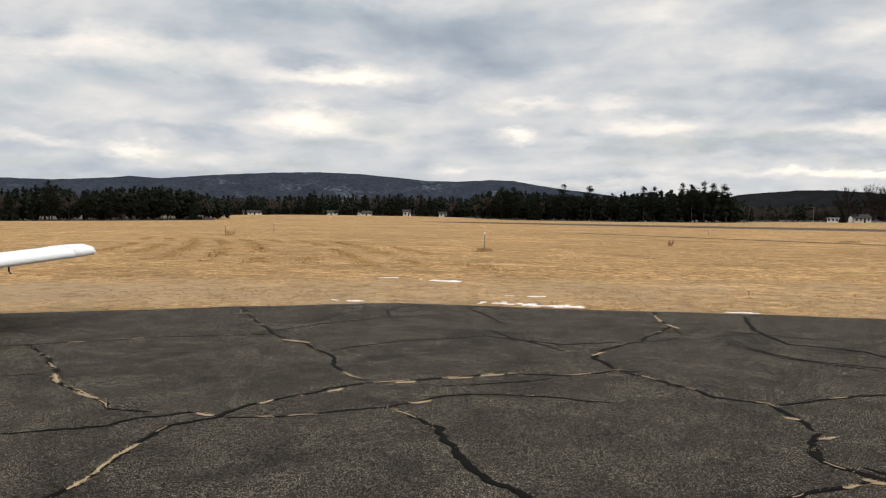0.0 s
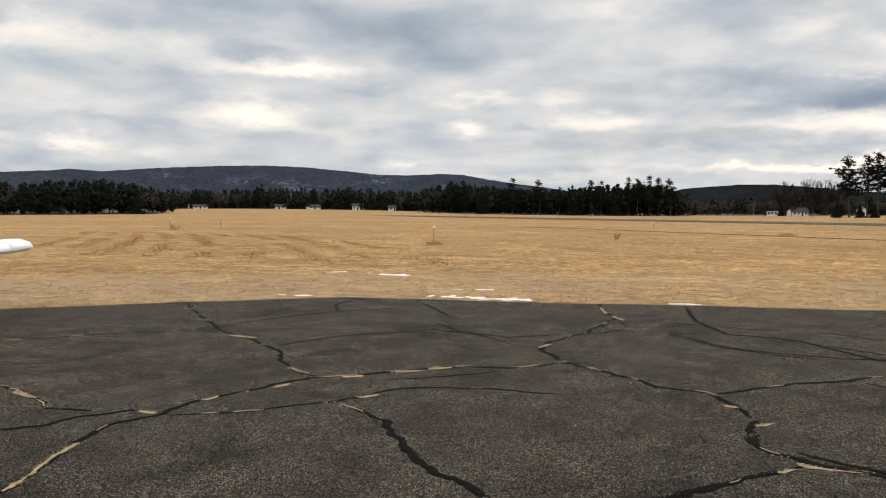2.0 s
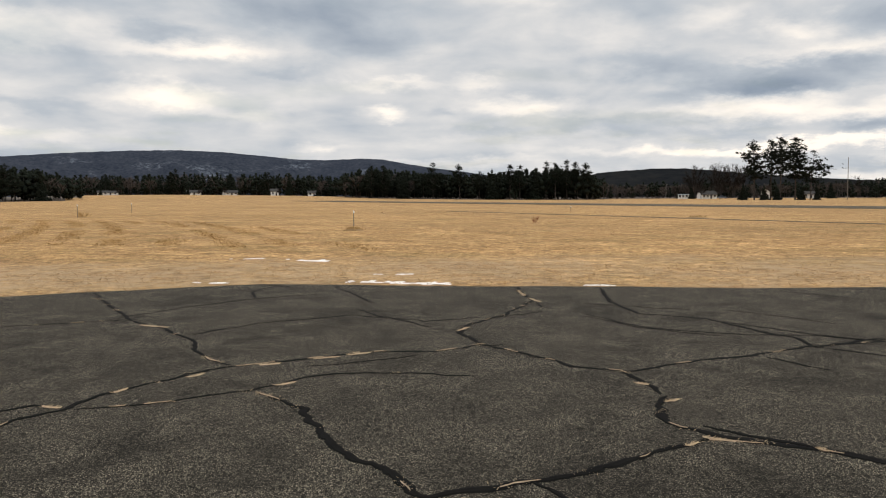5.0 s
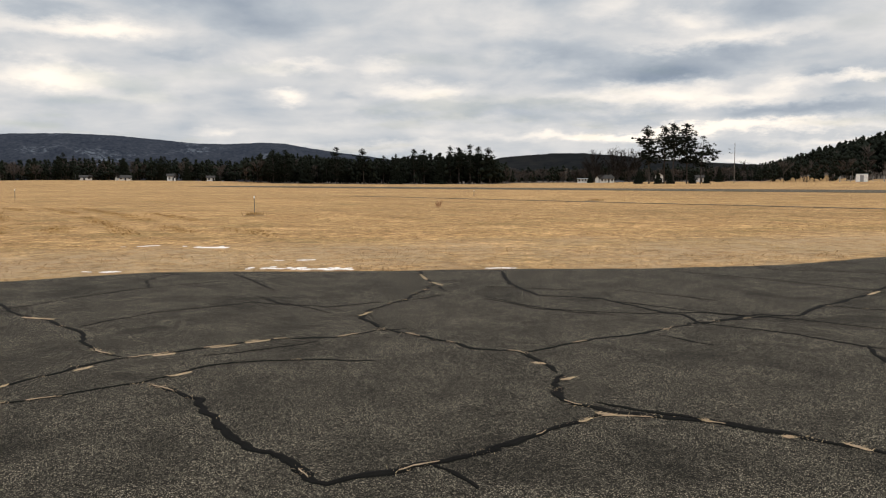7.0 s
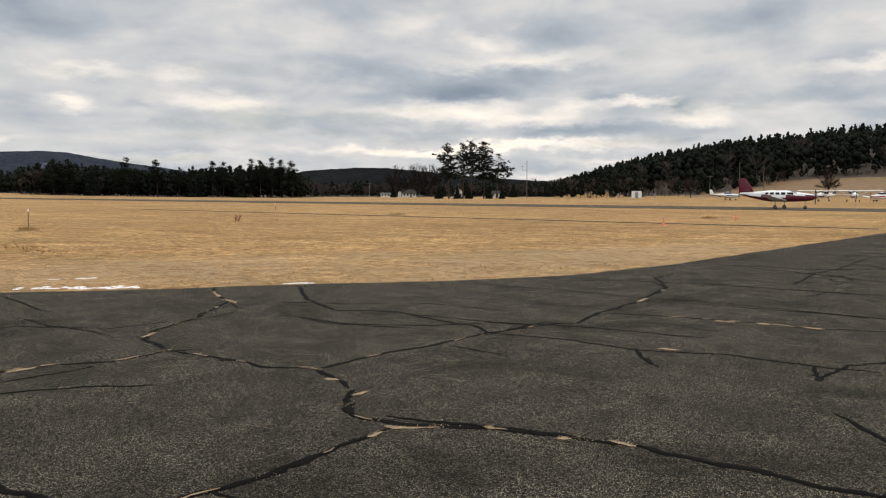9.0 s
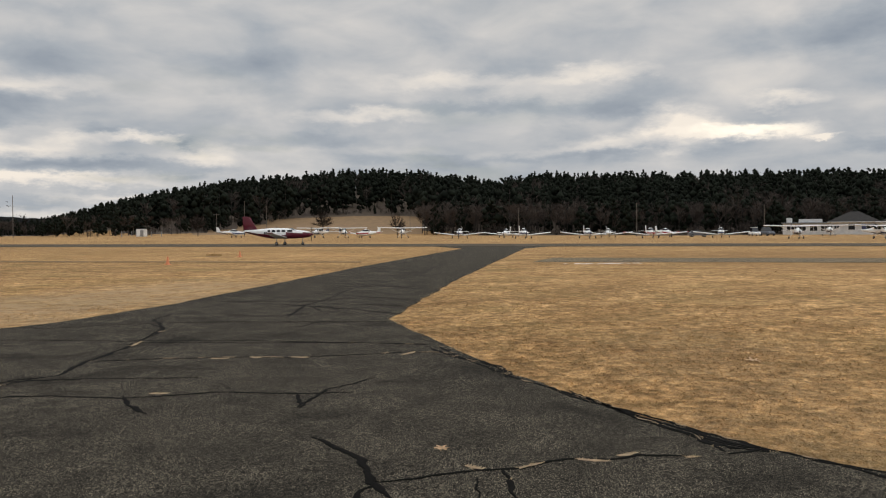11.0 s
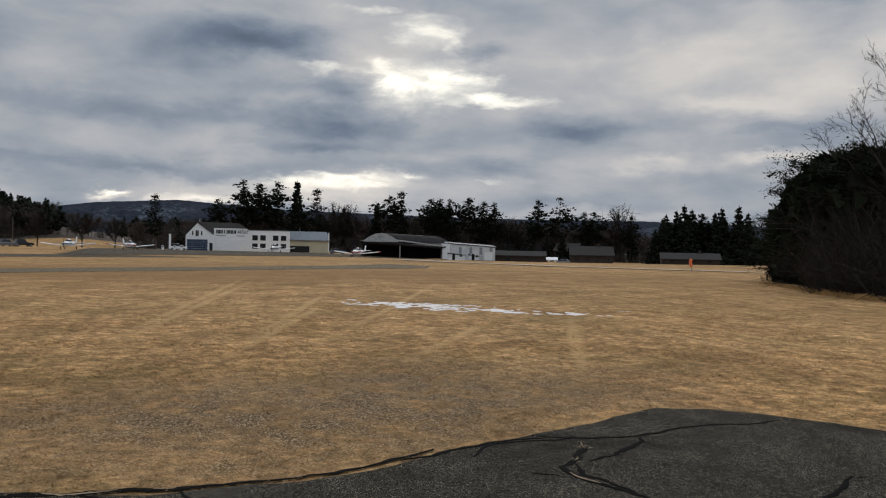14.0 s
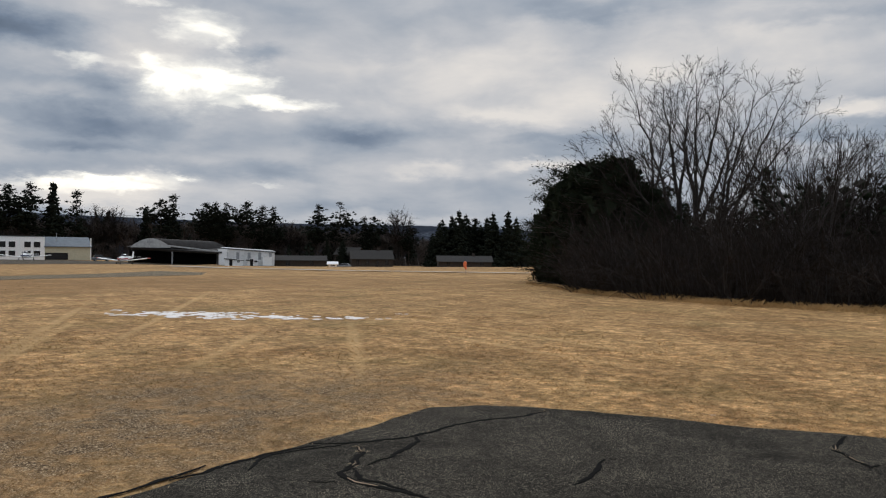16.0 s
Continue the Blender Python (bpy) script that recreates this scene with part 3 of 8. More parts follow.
def terrain(x, y):
    """Height of the ground."""
    x, y = np.asarray(x, float), np.asarray(y, float)
    r = np.hypot(x, y)
    az = np.degrees(np.arctan2(x, y))
    z = 0.35 * smooth01((x * NX + y * NY - 114) / 42) * smooth01((150 - az) / 25)
    for a, d, w, h in SWELLS:
        px, py = ground_at(a, d)
        z = z + h * np.exp(-((x - px) ** 2 + (y - py) ** 2) / w ** 2)
    rise = np.tan(np.radians(np.interp(az, RIDGE_AZ, RIDGE_EL, 0, 0)))
    z = z + rise * 640 * smooth01((r - 285) / 370)
    return z * smooth01((r - 70) / 60)


def level(x, y):
    return float(terrain(x, y))


def wild(az, r):
    """Where woods stand and the ground is leaf litter."""
    edge = np.interp(az, (-60, -16, -14.5, 2, 4, 19, 22, 40, 43, 64, 67, 95.3, 96, 102.6, 103.4, 118, 129, 140, 146),
                     (322, 322, 530, 515, 395, 395, 470, 470, 330, 345, 300, 268, 306, 306, 265, 262, 250, 262, 262))
    clear = (az < 63.0) & (r < np.interp(az, (46.5, 47.0, 54.3), (0, 330, 424)))
    return (r > edge) & ~clear


def build_ground():
    radii = np.concatenate(([0.0], np.geomspace(4, 4900, 110)))
    turn = np.radians(np.arange(0, 360, 1.0))
    n = len(turn)
    x = radii[1:, None] * np.sin(turn)[None]
    y = radii[1:, None] * np.cos(turn)[None]
    z = terrain(x, y)
    v = np.concatenate(([[0, 0, 0]], np.stack([x, y, z], -1).reshape(-1, 3)))
    i = np.arange(len(radii) - 2)[:, None] * n + 1
    j = np.arange(n)[None]
    k = (j + 1) % n
    quads = np.stack([i + j, i + n + j, i + n + k, i + k], -1).reshape(-1, 4)
    tris = [[0, 1 + a, 1 + (a + 1) % n] for a in range(n)]
    mid = v[quads].mean(1)
    az = np.degrees(np.arctan2(mid[:, 0], mid[:, 1]))
    r = np.hypot(mid[:, 0], mid[:, 1])
    index = np.where(wild(az, r), 1, np.where((r > 318) & (az > 46.5) & (az < 63.2), 2, 0))
    faces = quads.tolist() + tris
    ob = link_mesh("ground", v.tolist(), faces, [TURF, LITTER, MEADOW], None, np.concatenate((index, np.zeros(len(tris)))), True)
    return tagged(ob, "flat airfield turf, dormant straw-brown winter grass", "ground", kind="structure")


build_ground()


def ragged(points, step, amount, seed):
    """A closed outline cut into short pieces whose corners stray a little."""
    rnd = random.Random(seed)
    out = []
    for (x0, y0), (x1, y1) in zip(points, points[1:] + points[:1]):
        length = math.hypot(x1 - x0, y1 - y0)
        near = min(math.hypot(x0, y0), math.hypot(x1, y1))
        k = max(1, int(length / (step if near < 25 else step * 8)))
        for i in range(k):
            t = i / k
            x, y = x0 + (x1 - x0) * t, y0 + (y1 - y0) * t
            w = noise.noise(Vector((x * 1.1, y * 1.1, seed))) * amount * 1.6 + noise.noise(Vector((x * 5, y * 5, seed))) * amount * 0.7
            out.append((x - (y1 - y0) / length * w + rnd.uniform(-1, 1) * amount * 0.15, y + (x1 - x0) / length * w))
    return out


def sheet(name, points, lift, thick, mat, label, category, cell=0.0):
    """A pavement with a visible edge, laid on the ground; cell: the size of its pieces where the ground rolls."""
    bm = bmesh.new()
    if cell:
        xs, ys = [p[0] for p in points], [p[1] for p in points]
        made = {}

        def corner(i, j):
            if (i, j) not in made:
                x, y = min(xs) + i * cell, min(ys) + j * cell
                made[i, j] = bm.verts.new((x, y, level(x, y) + lift))
            return made[i, j]

        gx, gy = np.meshgrid(np.arange(int((max(xs) - min(xs)) / cell)), np.arange(int((max(ys) - min(ys)) / cell)), indexing="ij")
        ok = inside(min(xs) + (gx + 0.5) * cell, min(ys) + (gy + 0.5) * cell, points)
        for i, j in zip(gx[ok].tolist(), gy[ok].tolist()):
            bm.faces.new((corner(i, j), corner(i + 1, j), corner(i + 1, j + 1), corner(i, j + 1)))
    else:
        top = [bm.verts.new((x, y, level(x, y) + lift)) for x, y in points]
        low = [bm.verts.new((x, y, level(x, y) + lift - thick)) for x, y in points]
        n = len(points)
        bm.faces.new(top)
        for i in range(n):
            bm.faces.new((top[i], low[i], low[(i + 1) % n], top[(i + 1) % n]))
        bmesh.ops.triangulate(bm, faces=bm.faces[:])
    bmesh.ops.recalc_face_normals(bm, faces=bm.faces[:])
    bm.normal_update()
    up = sum(f.normal.z * f.calc_area() for f in bm.faces)
    if up < 0:
        bmesh.ops.reverse_faces(bm, faces=bm.faces[:])
    me = bpy.data.meshes.new(name)
    bm.to_mesh(me)
    bm.free()
    me.materials.append(mat)
    return tagged(new(name, me), label, category, kind="structure")


def inside(px, py, poly):
    px, py = np.asarray(px), np.asarray(py)
    hit = np.zeros(px.shape, bool)
    for (x0, y0), (x1, y1) in zip(poly, poly[1:] + poly[:1]):
        cross = (y0 > py) != (y1 > py)
        at = (x1 - x0) * (py - y0) / (y1 - y0 + 1e-12) + x0
        hit ^= cross & (px < at)
    return hit


APRON = [(-30, 10.6), (-14, 12.2), (-7.26, 13.05), (-3.7, 14.2), (-0.9, 15.0), (1.2, 14.4), (3.1, 13.85), (5.4, 13.42), (7.5, 12.75), (10.4, 12.42),
         (14.2, 13.3), (19.1, 15.0), (32.3, 19.6), strip(80.0, -5.6), strip(90.95, -9.5), strip(90.95, 3.5), strip(80.0, 0.6), (25.8, 11.45), (13.4, 7.25), (10.24, 4.32), (8.85, 3.02), (7.9, 1.93),
         (7.5, 1.36), (6.8, 0.36), (6.4, -0.6), (5.76, -1.72), (5.5, -2.7), (5.55, -3.4), (5.75, -4.5), (5.85, -5.6), (6.08, -6.95),
         (5.8, -7.4), (4.7, -7.92), (3.3, -8.25), (2.0, -8.6), (-30, -13)]
sheet("pavement_apron", ragged(APRON, 0.16, 0.05, 3), 0.012, 0.05, ASPHALT, "worn dark asphalt apron with many sealed cracks", "apron")
sheet("runway", [strip(91, -275), strip(91, -250), strip(91, -60), strip(91, 60), strip(91, 128), strip(112, 140), strip(112, 60), strip(112, -60), strip(112, -250), strip(112, -275)], 0.03, 0.06, RUNWAY,
      "long grey asphalt runway across the grass field", "runway")
sheet("taxiway", ragged([strip(44, 0.9), strip(43.6, 20), strip(43.8, 44), strip(43.0, 58), strip(48.5, 66), strip(56.5, 69), strip(52, 56), strip(50.8, 45), strip(50.4, 20), strip(51, 2.2)], 0.3, 0.12, 5),
      0.018, 0.05, OLD_ASPHALT, "old bleached asphalt taxiway with grassy edges", "taxiway")
# flat strip in the litter colour along a dark line in the grass
sheet("trim_field_line", ragged([strip(42.6, -75), strip(42.9, -40), strip(43.2, -8.5), strip(43.9, -8.5), strip(43.6, -40), strip(43.2, -75)], 0.3, 0.1, 6), 0.02, 0.04, LITTER, "narrow dark line across the grass", "drain")
sheet("pavement_hangars", [strip(112.3, 62), strip(112.3, 139), (150, -100), (118, -92), (122, -110), (166, -128), (186, -96), (206, -78), (220, -64), (224, -50), (200, -38)], 0.06, 0.08, RUNWAY,
      "grey pavement in front of the hangars", "apron", 2.0)
sheet("road", [(112, -66), (91, -62.6), (70, -63), (48, -71.5), (26, -88), (25, -91), (48, -74.6), (70, -66), (91, -65.6), (112, -70)], 0.09, 0.05, GRAVEL, "pale gravel perimeter road", "road", 0.8)


# ---- cracks sealed with tar, straw growing out of them ----
def crack(width, points, tufts=0.0, seed=1):
    """A winding sealed crack, as a thin uneven band on the asphalt."""
    rnd = random.Random(seed * 77 + len(points))
    width *= 1.65 if width < 0.035 else 1.15
    line = []
    for (x0, y0), (x1, y1) in zip(points, points[1:]):
        length = math.hypot(x1 - x0, y1 - y0)
        k = max(2, int(length / 0.05))
        for i in range(k):
            t = i / k
            x, y = x0 + (x1 - x0) * t, y0 + (y1 - y0) * t
            a = noise.noise(Vector((x * 2.2, y * 2.2, seed))) * 0.045 + noise.noise(Vector((x * 7, y * 7, seed))) * 0.035
            b = noise.noise(Vector((x * 2.2, y * 2.2, seed + 40))) * 0.045 + noise.noise(Vector((x * 7, y * 7, seed + 9))) * 0.035
            line.append(Vector((x + a, y + b)))
    geo = Geo()
    top, edges = [], []
    for i, p in enumerate(line):
        d = line[min(i + 1, len(line) - 1)] - line[max(i - 1, 0)]
        d = d.normalized() if d.length > 1e-6 else Vector((1, 0))
        s = Vector((-d.y, d.x))
        end = min(1.0, 0.35 + min(i, len(line) - 1 - i) * 0.12)
        w = width * (0.62 + 0.26 * noise.noise(Vector((p.x * 3.3, p.y * 3.3, seed + 5))) + 0.30 * noise.noise(Vector((p.x * 14, p.y * 14, 2)))) * end
        w = max(w, width * 0.2)
        l, r = p + s * w * rnd.uniform(0.8, 1.2), p - s * w * rnd.uniform(0.8, 1.2)
        edges.append([(l.x, l.y, 0.0125), (p.x + s.x * w * 0.5, p.y + s.y * w * 0.5, 0.0165), (p.x - s.x * w * 0.5, p.y - s.y * w * 0.5, 0.0165), (r.x, r.y, 0.0125)])
    geo.loft(edges, 0, caps=False, closed=False)
    ob = part("sealed_crack", geo, TAR)
    tagged(ob, "black tar-sealed crack in the asphalt", "crack", "cracks across the apron")
    if tufts:
        run = []
        for i, p in enumerate(line):
            g = noise.noise(Vector((p.x * 4.6, p.y * 4.6, seed + 60))) - 0.06
            if g > 0.27 - tufts:
                run.append((p, edges[i]))
                if rnd.random() < 0.5:
                    TUFT_SPOTS.append((p.x, p.y, width))
            if run and (g <= 0.27 - tufts or i == len(line) - 1):
                if len(run) > 2:
                    rows = []
                    for k, (q, e) in enumerate(run):
                        t = min(k, len(run) - 1 - k)
                        s = min(1.0, 0.15 + 0.3 * t) * (0.75 + 0.5 * noise.noise(Vector((q.x * 11, q.y * 11, seed))))
                        d = (Vector(e[0]) - Vector(e[3]))
                        d = d.normalized() * max(d.length * 0.34, 0.018) * s
                        o = Vector((q.x, q.y, 0)) + d * 1.4 * noise.noise(Vector((q.x * 3, q.y * 3, 8)))
                        rows.append([(o.x + d.x, o.y + d.y, 0.0135), (o.x, o.y, 0.021), (o.x - d.x, o.y - d.y, 0.0135)])
                    FILL.loft(rows, 0, caps=False, closed=False)
                run = []
    return ob


FILL = Geo()
TUFT_SPOTS = []
crack(0.043, [(-3.26, 5.81), (-2.90, 5.92), (-2.61, 6.06), (-2.44, 6.28), (-2.10, 6.49), (-1.82, 6.40)], 0.0, 1)
crack(0.043, [(-2.30, 4.32), (-2.23, 4.56), (-2.18, 5.04), (-2.15, 5.52), (-2.10, 6.07), (-1.82, 6.33), (-1.66, 6.75), (-1.42, 7.01), (-1.08, 7.44), (-0.73, 7.70), (-0.18, 7.85), (0.63, 8.21), (1.25, 8.07), (1.87, 8.39)], 0.22, 2)
crack(0.043, [(1.87, 8.39), (2.31, 7.56), (2.48, 7.13), (2.84, 6.88), (2.86, 6.36), (2.84, 5.94)], 0.15, 3)
crack(0.056, [(2.83, 5.92), (2.66, 5.70), (2.52, 5.20), (2.68, 4.93), (2.95, 4.69), (3.22, 4.48), (3.50, 4.10)], 0.1, 4)
crack(0.050, [(2.73, 5.10), (3.23, 4.53), (3.50, 4.14), (3.83, 3.71), (3.99, 3.27), (4.14, 2.85), (4.38, 2.36), (4.46, 2.03)], 0.12, 5)
crack(0.031, [(1.87, 8.39), (1.74, 9.16), (1.94, 9.67), (2.67, 10.50), (3.05, 11.23), (3.42, 11.83), (3.44, 12.75), (3.66, 13.75)], 0.15, 6)
crack(0.037, [(-3.61, 14.15), (-2.87, 12.25), (-2.32, 10.90), (-1.70, 10.00), (-1.30, 9.20), (-1.10, 8.41), (-0.93, 8.02), (-0.73, 7.73)], 0.12, 7)
crack(0.022, [(-1.32, 9.59), (-0.61, 10.31), (0.59, 10.78), (1.45, 10.09), (2.29, 10.30)], 0, 8)
crack(0.018, [(-2.39, 11.23), (-1.82, 11.96), (-0.85, 12.81), (0.16, 13.22)], 0, 9)
crack(0.037, [(-5.18, 9.90), (-4.48, 9.00), (-4.01, 8.19), (-3.82, 7.76), (-3.34, 7.27), (-2.97, 6.89), (-2.77, 6.59), (-2.29, 6.49)], 0.25, 10)
crack(0.018, [(-4.44, 7.94), (-4.02, 8.07)], 0, 11)
crack(0.018, [(-5.81, 9.67), (-4.58, 10.14), (-3.65, 10.60), (-2.36, 10.90)], 0.2, 12)
crack(0.022, [(-1.72, 6.30), (-1.07, 6.43), (-0.42, 6.74), (-0.01, 7.11), (0.24, 7.23), (0.90, 7.12), (1.53, 6.86)], 0.22, 13)
crack(0.050, [(-0.42, 6.65), (-0.05, 6.10), (0.13, 5.27), (0.27, 4.84), (0.46, 4.60), (0.59, 4.25), (0.68, 4.14), (0.89, 4.19), (1.27, 4.25), (1.59, 4.35), (1.98, 4.53), (2.46, 4.75), (2.67, 4.87)], 0.15, 14)
crack(0.043, [(1.27, 4.25), (1.32, 4.13), (1.40, 3.89), (1.42, 3.77)], 0, 15)
crack(0.031, [(2.63, 4.80), (2.94, 4.67)], 0.4, 16)
crack(0.031, [(2.89, 6.84), (3.74, 7.18), (4.37, 7.33), (5.28, 7.64), (6.04, 7.76), (6.55, 7.79)], 0.1, 17)
crack(0.031, [(5.28, 7.64), (5.44, 8.21), (5.28, 8.52), (5.12, 9.67), (4.45, 10.23), (4.50, 11.41), (4.99, 13.22)], 0, 18)
crack(0.022, [(4.47, 7.20), (4.75, 6.53)], 0, 19)
crack(0.018, [(3.65, 10.14), (3.98, 9.12), (5.00, 8.42), (5.70, 8.27), (6.14, 7.88)], 0, 20)
crack(0.022, [(-0.85, 12.81), (-0.96, 13.65), (-0.80, 14.26), (-0.40, 14.74)], 0, 21)
crack(0.022, [(0.42, 14.31), (0.64, 13.47), (0.85, 12.58), (0.91, 11.99)], 0, 22)
crack(0.018, [(0.67, 11.44), (0.92, 10.64), (1.33, 9.95), (1.48, 9.54)], 0, 23)
crack(0.018, [(3.70, 10.34), (3.97, 9.33), (4.30, 8.77), (4.70, 8.39)], 0, 24)
crack(0.031, [(5.26, 7.58), (6.25, 7.95), (6.65, 7.72), (7.08, 8.03), (7.57, 8.27), (8.92, 8.93), (10.54, 10.00), (11.49, 11.17), (12.54, 11.73)], 0.0, 25)
crack(0.022, [(5.30, 7.64), (5.85, 6.82), (6.05, 6.06), (6.70, 5.47), (6.97, 4.64), (7.32, 4.14)], 0, 26)
crack(0.037, [(6.15, 6.18), (5.86, 5.74), (5.62, 5.29)], 0, 27)
crack(0.037, [(6.97, 4.64), (6.38, 4.22)], 0, 28)
crack(0.022, [(6.43, 4.24), (7.28, 4.49), (8.10, 4.39)], 0, 29)
crack(0.022, [(7.54, 8.24), (8.44, 7.01), (8.95, 5.97), (9.88, 4.95), (10.08, 4.47)], 0.25, 30)
crack(0.018, [(9.06, 9.08), (9.81, 7.31), (10.40, 6.07), (10.71, 4.94)], 0, 31)
crack(0.018, [(11.32, 10.39), (12.22, 8.67), (13.01, 6.96)], 0, 32)
crack(0.018, [(13.68, 10.97), (15.59, 10.19), (15.82, 8.19)], 0, 33)
crack(0.03, [(5.63, 3.54), (5.56, 3.41), (5.49, 3.27), (5.38, 3.07), (5.26, 2.90), (5.07, 2.71), (4.86, 2.51), (4.70, 2.32), (4.57, 2.12)], 0, 34)
crack(0.022, [(4.89, 2.51), (5.03, 2.34), (5.23, 2.12), (5.37, 2.00), (5.46, 1.86), (5.53, 1.76), (5.68, 1.67), (5.88, 1.54), (6.00, 1.28), (6.21, 1.10), (6.27, 0.93), (6.37, 0.64)], 0.05, 35)
crack(0.026, [(5.46, 1.86), (5.28, 1.77), (5.06, 1.66), (4.84, 1.51)], 0.05, 36)
crack(0.03, [(4.82, 2.50), (4.64, 2.49), (4.37, 2.40), (4.24, 2.37)], 0, 37)
crack(0.01, [(5.24, 1.95), (4.99, 1.86), (4.78, 1.71)], 0, 38)
crack(0.025, [(10.71, 4.94), (9.93, 4.28), (8.90, 3.20), (8.02, 2.11), (7.52, 1.49), (7.15, 1.00)], 0.15, 38)
crack(0.037, [(8.34, 2.45), (7.69, 1.62), (7.05, 0.71), (6.76, 0.24), (6.42, -0.61), (6.00, -1.30), (5.76, -1.93), (5.60, -2.83), (5.65, -3.31), (5.82, -3.98)], 0.2, 39)
crack(0.025, [(6.00, -1.30), (5.61, -1.53), (5.39, -1.66)], 0, 40)
crack(0.043, [(5.70, -1.89), (5.34, -1.90)], 0, 41)
crack(0.025, [(7.02, 0.71), (6.66, 0.53), (6.76, 0.37)], 0, 42)
for off, wide, tail in ((0.00, 0.030, 0.0), (0.12, 0.022, 0.1), (0.24, 0.016, 0.0)):
    crack(wide, [(8.25 - off, 2.20 - off), (7.86 - off, 1.86 - off), (7.52 - off, 1.52 - off), (7.26 - off * 0.9, 1.16 - off * 0.7), (6.96 - off * 0.7, 0.72 - off * 0.4), (6.78 - off * 0.4, 0.42), (6.66, 0.20)], tail, 61 + int(off * 50))
crack(0.060, [(6.98, 0.84), (6.80, 0.74), (6.66, 0.58), (6.50, 0.49)], 0.1, 66)
crack(0.055, [(6.50, 0.49), (6.70, 0.34), (6.86, 0.42)], 0.0, 67)
crack(0.055, [(10.40, 4.86), (10.08, 4.50), (9.80, 4.26), (9.34, 3.42), (8.92, 3.14), (8.60, 3.06)], 0.1, 68)
crack(0.030, [(9.80, 4.26), (9.70, 3.90), (9.20, 3.32)], 0.0, 69)
crack(0.028, [(6.62, -0.02), (6.36, -0.50), (6.14, -0.90), (5.98, -1.40), (5.70, -2.00)], 0.0, 70)
crack(0.045, [(12.86, 9.15), (15.15, 10.34), (16.62, 10.75), (20.06, 12.24), (23.42, 12.87), (28.47, 14.22), (34.0, 16.4), (41.0, 18.6)], 0.0, 71)
crack(0.09, [(19.8, 14.4), (20.35, 13.1), (21.45, 11.6), (22.2, 10.6)], 0.0, 72)
crack(0.10, [(24.9, 16.6), (26.3, 14.9), (27.7, 13.2)], 0.0, 73)
crack(0.07, [(15.1, 12.6), (15.84, 10.9), (17.14, 10.27), (17.7, 9.4)], 0.0, 74)
crack(0.11, [(31.5, 18.8), (33.2, 16.3), (34.6, 14.9)], 0.0, 75)
crack(0.026, [(5.77, -4.97), (5.52, -5.19), (5.30, -5.69), (5.29, -5.88), (5.30, -6.27), (5.27, -6.69), (5.07, -7.17), (5.05, -7.67)], 0.05, 43)
crack(0.022, [(5.63, -4.85), (5.54, -5.04), (5.48, -5.25)], 0, 44)
crack(0.03, [(5.25, -5.76), (5.15, -5.69), (5.06, -5.50), (4.93, -5.10), (4.90, -4.73)], 0, 45)
crack(0.032, [(5.36, -5.17), (5.19, -5.06), (5.01, -4.79), (4.86, -4.51), (4.63, -4.39), (4.32, -4.42), (3.91, -4.46)], 0.36, 46)
crack(0.024, [(4.88, -4.67), (4.62, -4.50), (4.33, -4.48), (4.05, -4.48)], 0.1, 47)
crack(0.016, [(4.84, -4.17), (4.73, -4.30), (4.64, -4.36)], 0, 135)
crack(0.02, [(3.51, -6.27), (3.58, -6.15)], 0, 136)
crack(0.04, [(3.58, -6.17), (3.48, -5.84), (3.42, -5.57), (3.37, -5.32)], 0, 137)
crack(0.037, [(2.33, -8.43), (2.25, -7.79), (1.90, -7.37), (1.83, -7.54)], 0.25, 48)
crack(0.016, [(-0.76, 14.70), (-0.60, 14.65), (-0.43, 14.32), (-0.31, 14.72)], 0, 101)
crack(0.014, [(0.01, 7.58), (0.40, 7.66), (0.85, 7.80), (1.14, 7.96)], 0, 102)
crack(0.026, [(1.79, 8.31), (2.01, 8.31), (2.19, 8.37)], 0, 103)
crack(0.024, [(2.18, 7.65), (2.28, 7.55), (2.40, 7.58)], 0, 104)
crack(0.014, [(2.27, 10.15), (2.88, 10.47), (3.24, 10.69)], 0, 105)
crack(0.02, [(3.40, 11.62), (3.38, 11.24), (3.40, 10.88)], 0, 106)
crack(0.014, [(4.04, 11.33), (4.43, 11.08), (4.83, 10.71), (5.35, 10.46)], 0, 107)
crack(0.022, [(9.63, 12.29), (9.61, 11.83), (10.27, 11.41), (10.87, 10.88), (11.82, 9.72), (12.08, 8.71), (12.63, 7.64)], 0, 108)
crack(0.02, [(7.80, 12.27), (8.52, 10.90), (9.13, 9.23), (9.79, 7.98), (10.36, 6.20)], 0, 109)
crack(0.02, [(10.03, 7.00), (10.41, 5.95), (10.63, 5.01)], 0.05, 110)
crack(0.016, [(5.82, 10.28), (6.29, 9.50), (6.50, 8.93)], 0, 111)
crack(0.02, [(5.27, 9.24), (5.77, 8.28), (6.49, 7.53), (6.98, 6.69), (7.26, 6.14)], 0, 112)
crack(0.03, [(13.25, 9.50), (13.49, 9.44), (13.19, 9.00)], 0, 113)
crack(0.03, [(11.65, 8.03), (12.26, 8.10)], 0, 114)
crack(0.035, [(14.90, 10.05), (14.03, 9.14), (14.04, 8.54)], 0, 115)
crack(0.03, [(10.91, 10.83), (10.77, 10.40), (10.36, 9.79), (9.81, 9.47), (9.50, 9.37)], 0.1, 116)
crack(0.028, [(5.66, -3.50), (5.68, -3.92), (5.72, -4.30), (5.77, -4.73), (5.61, -5.00)], 0, 141)
crack(0.022, [(5.44, -4.09), (5.59, -4.30), (5.69, -4.50), (5.65, -4.78), (5.57, -4.98)], 0, 142)
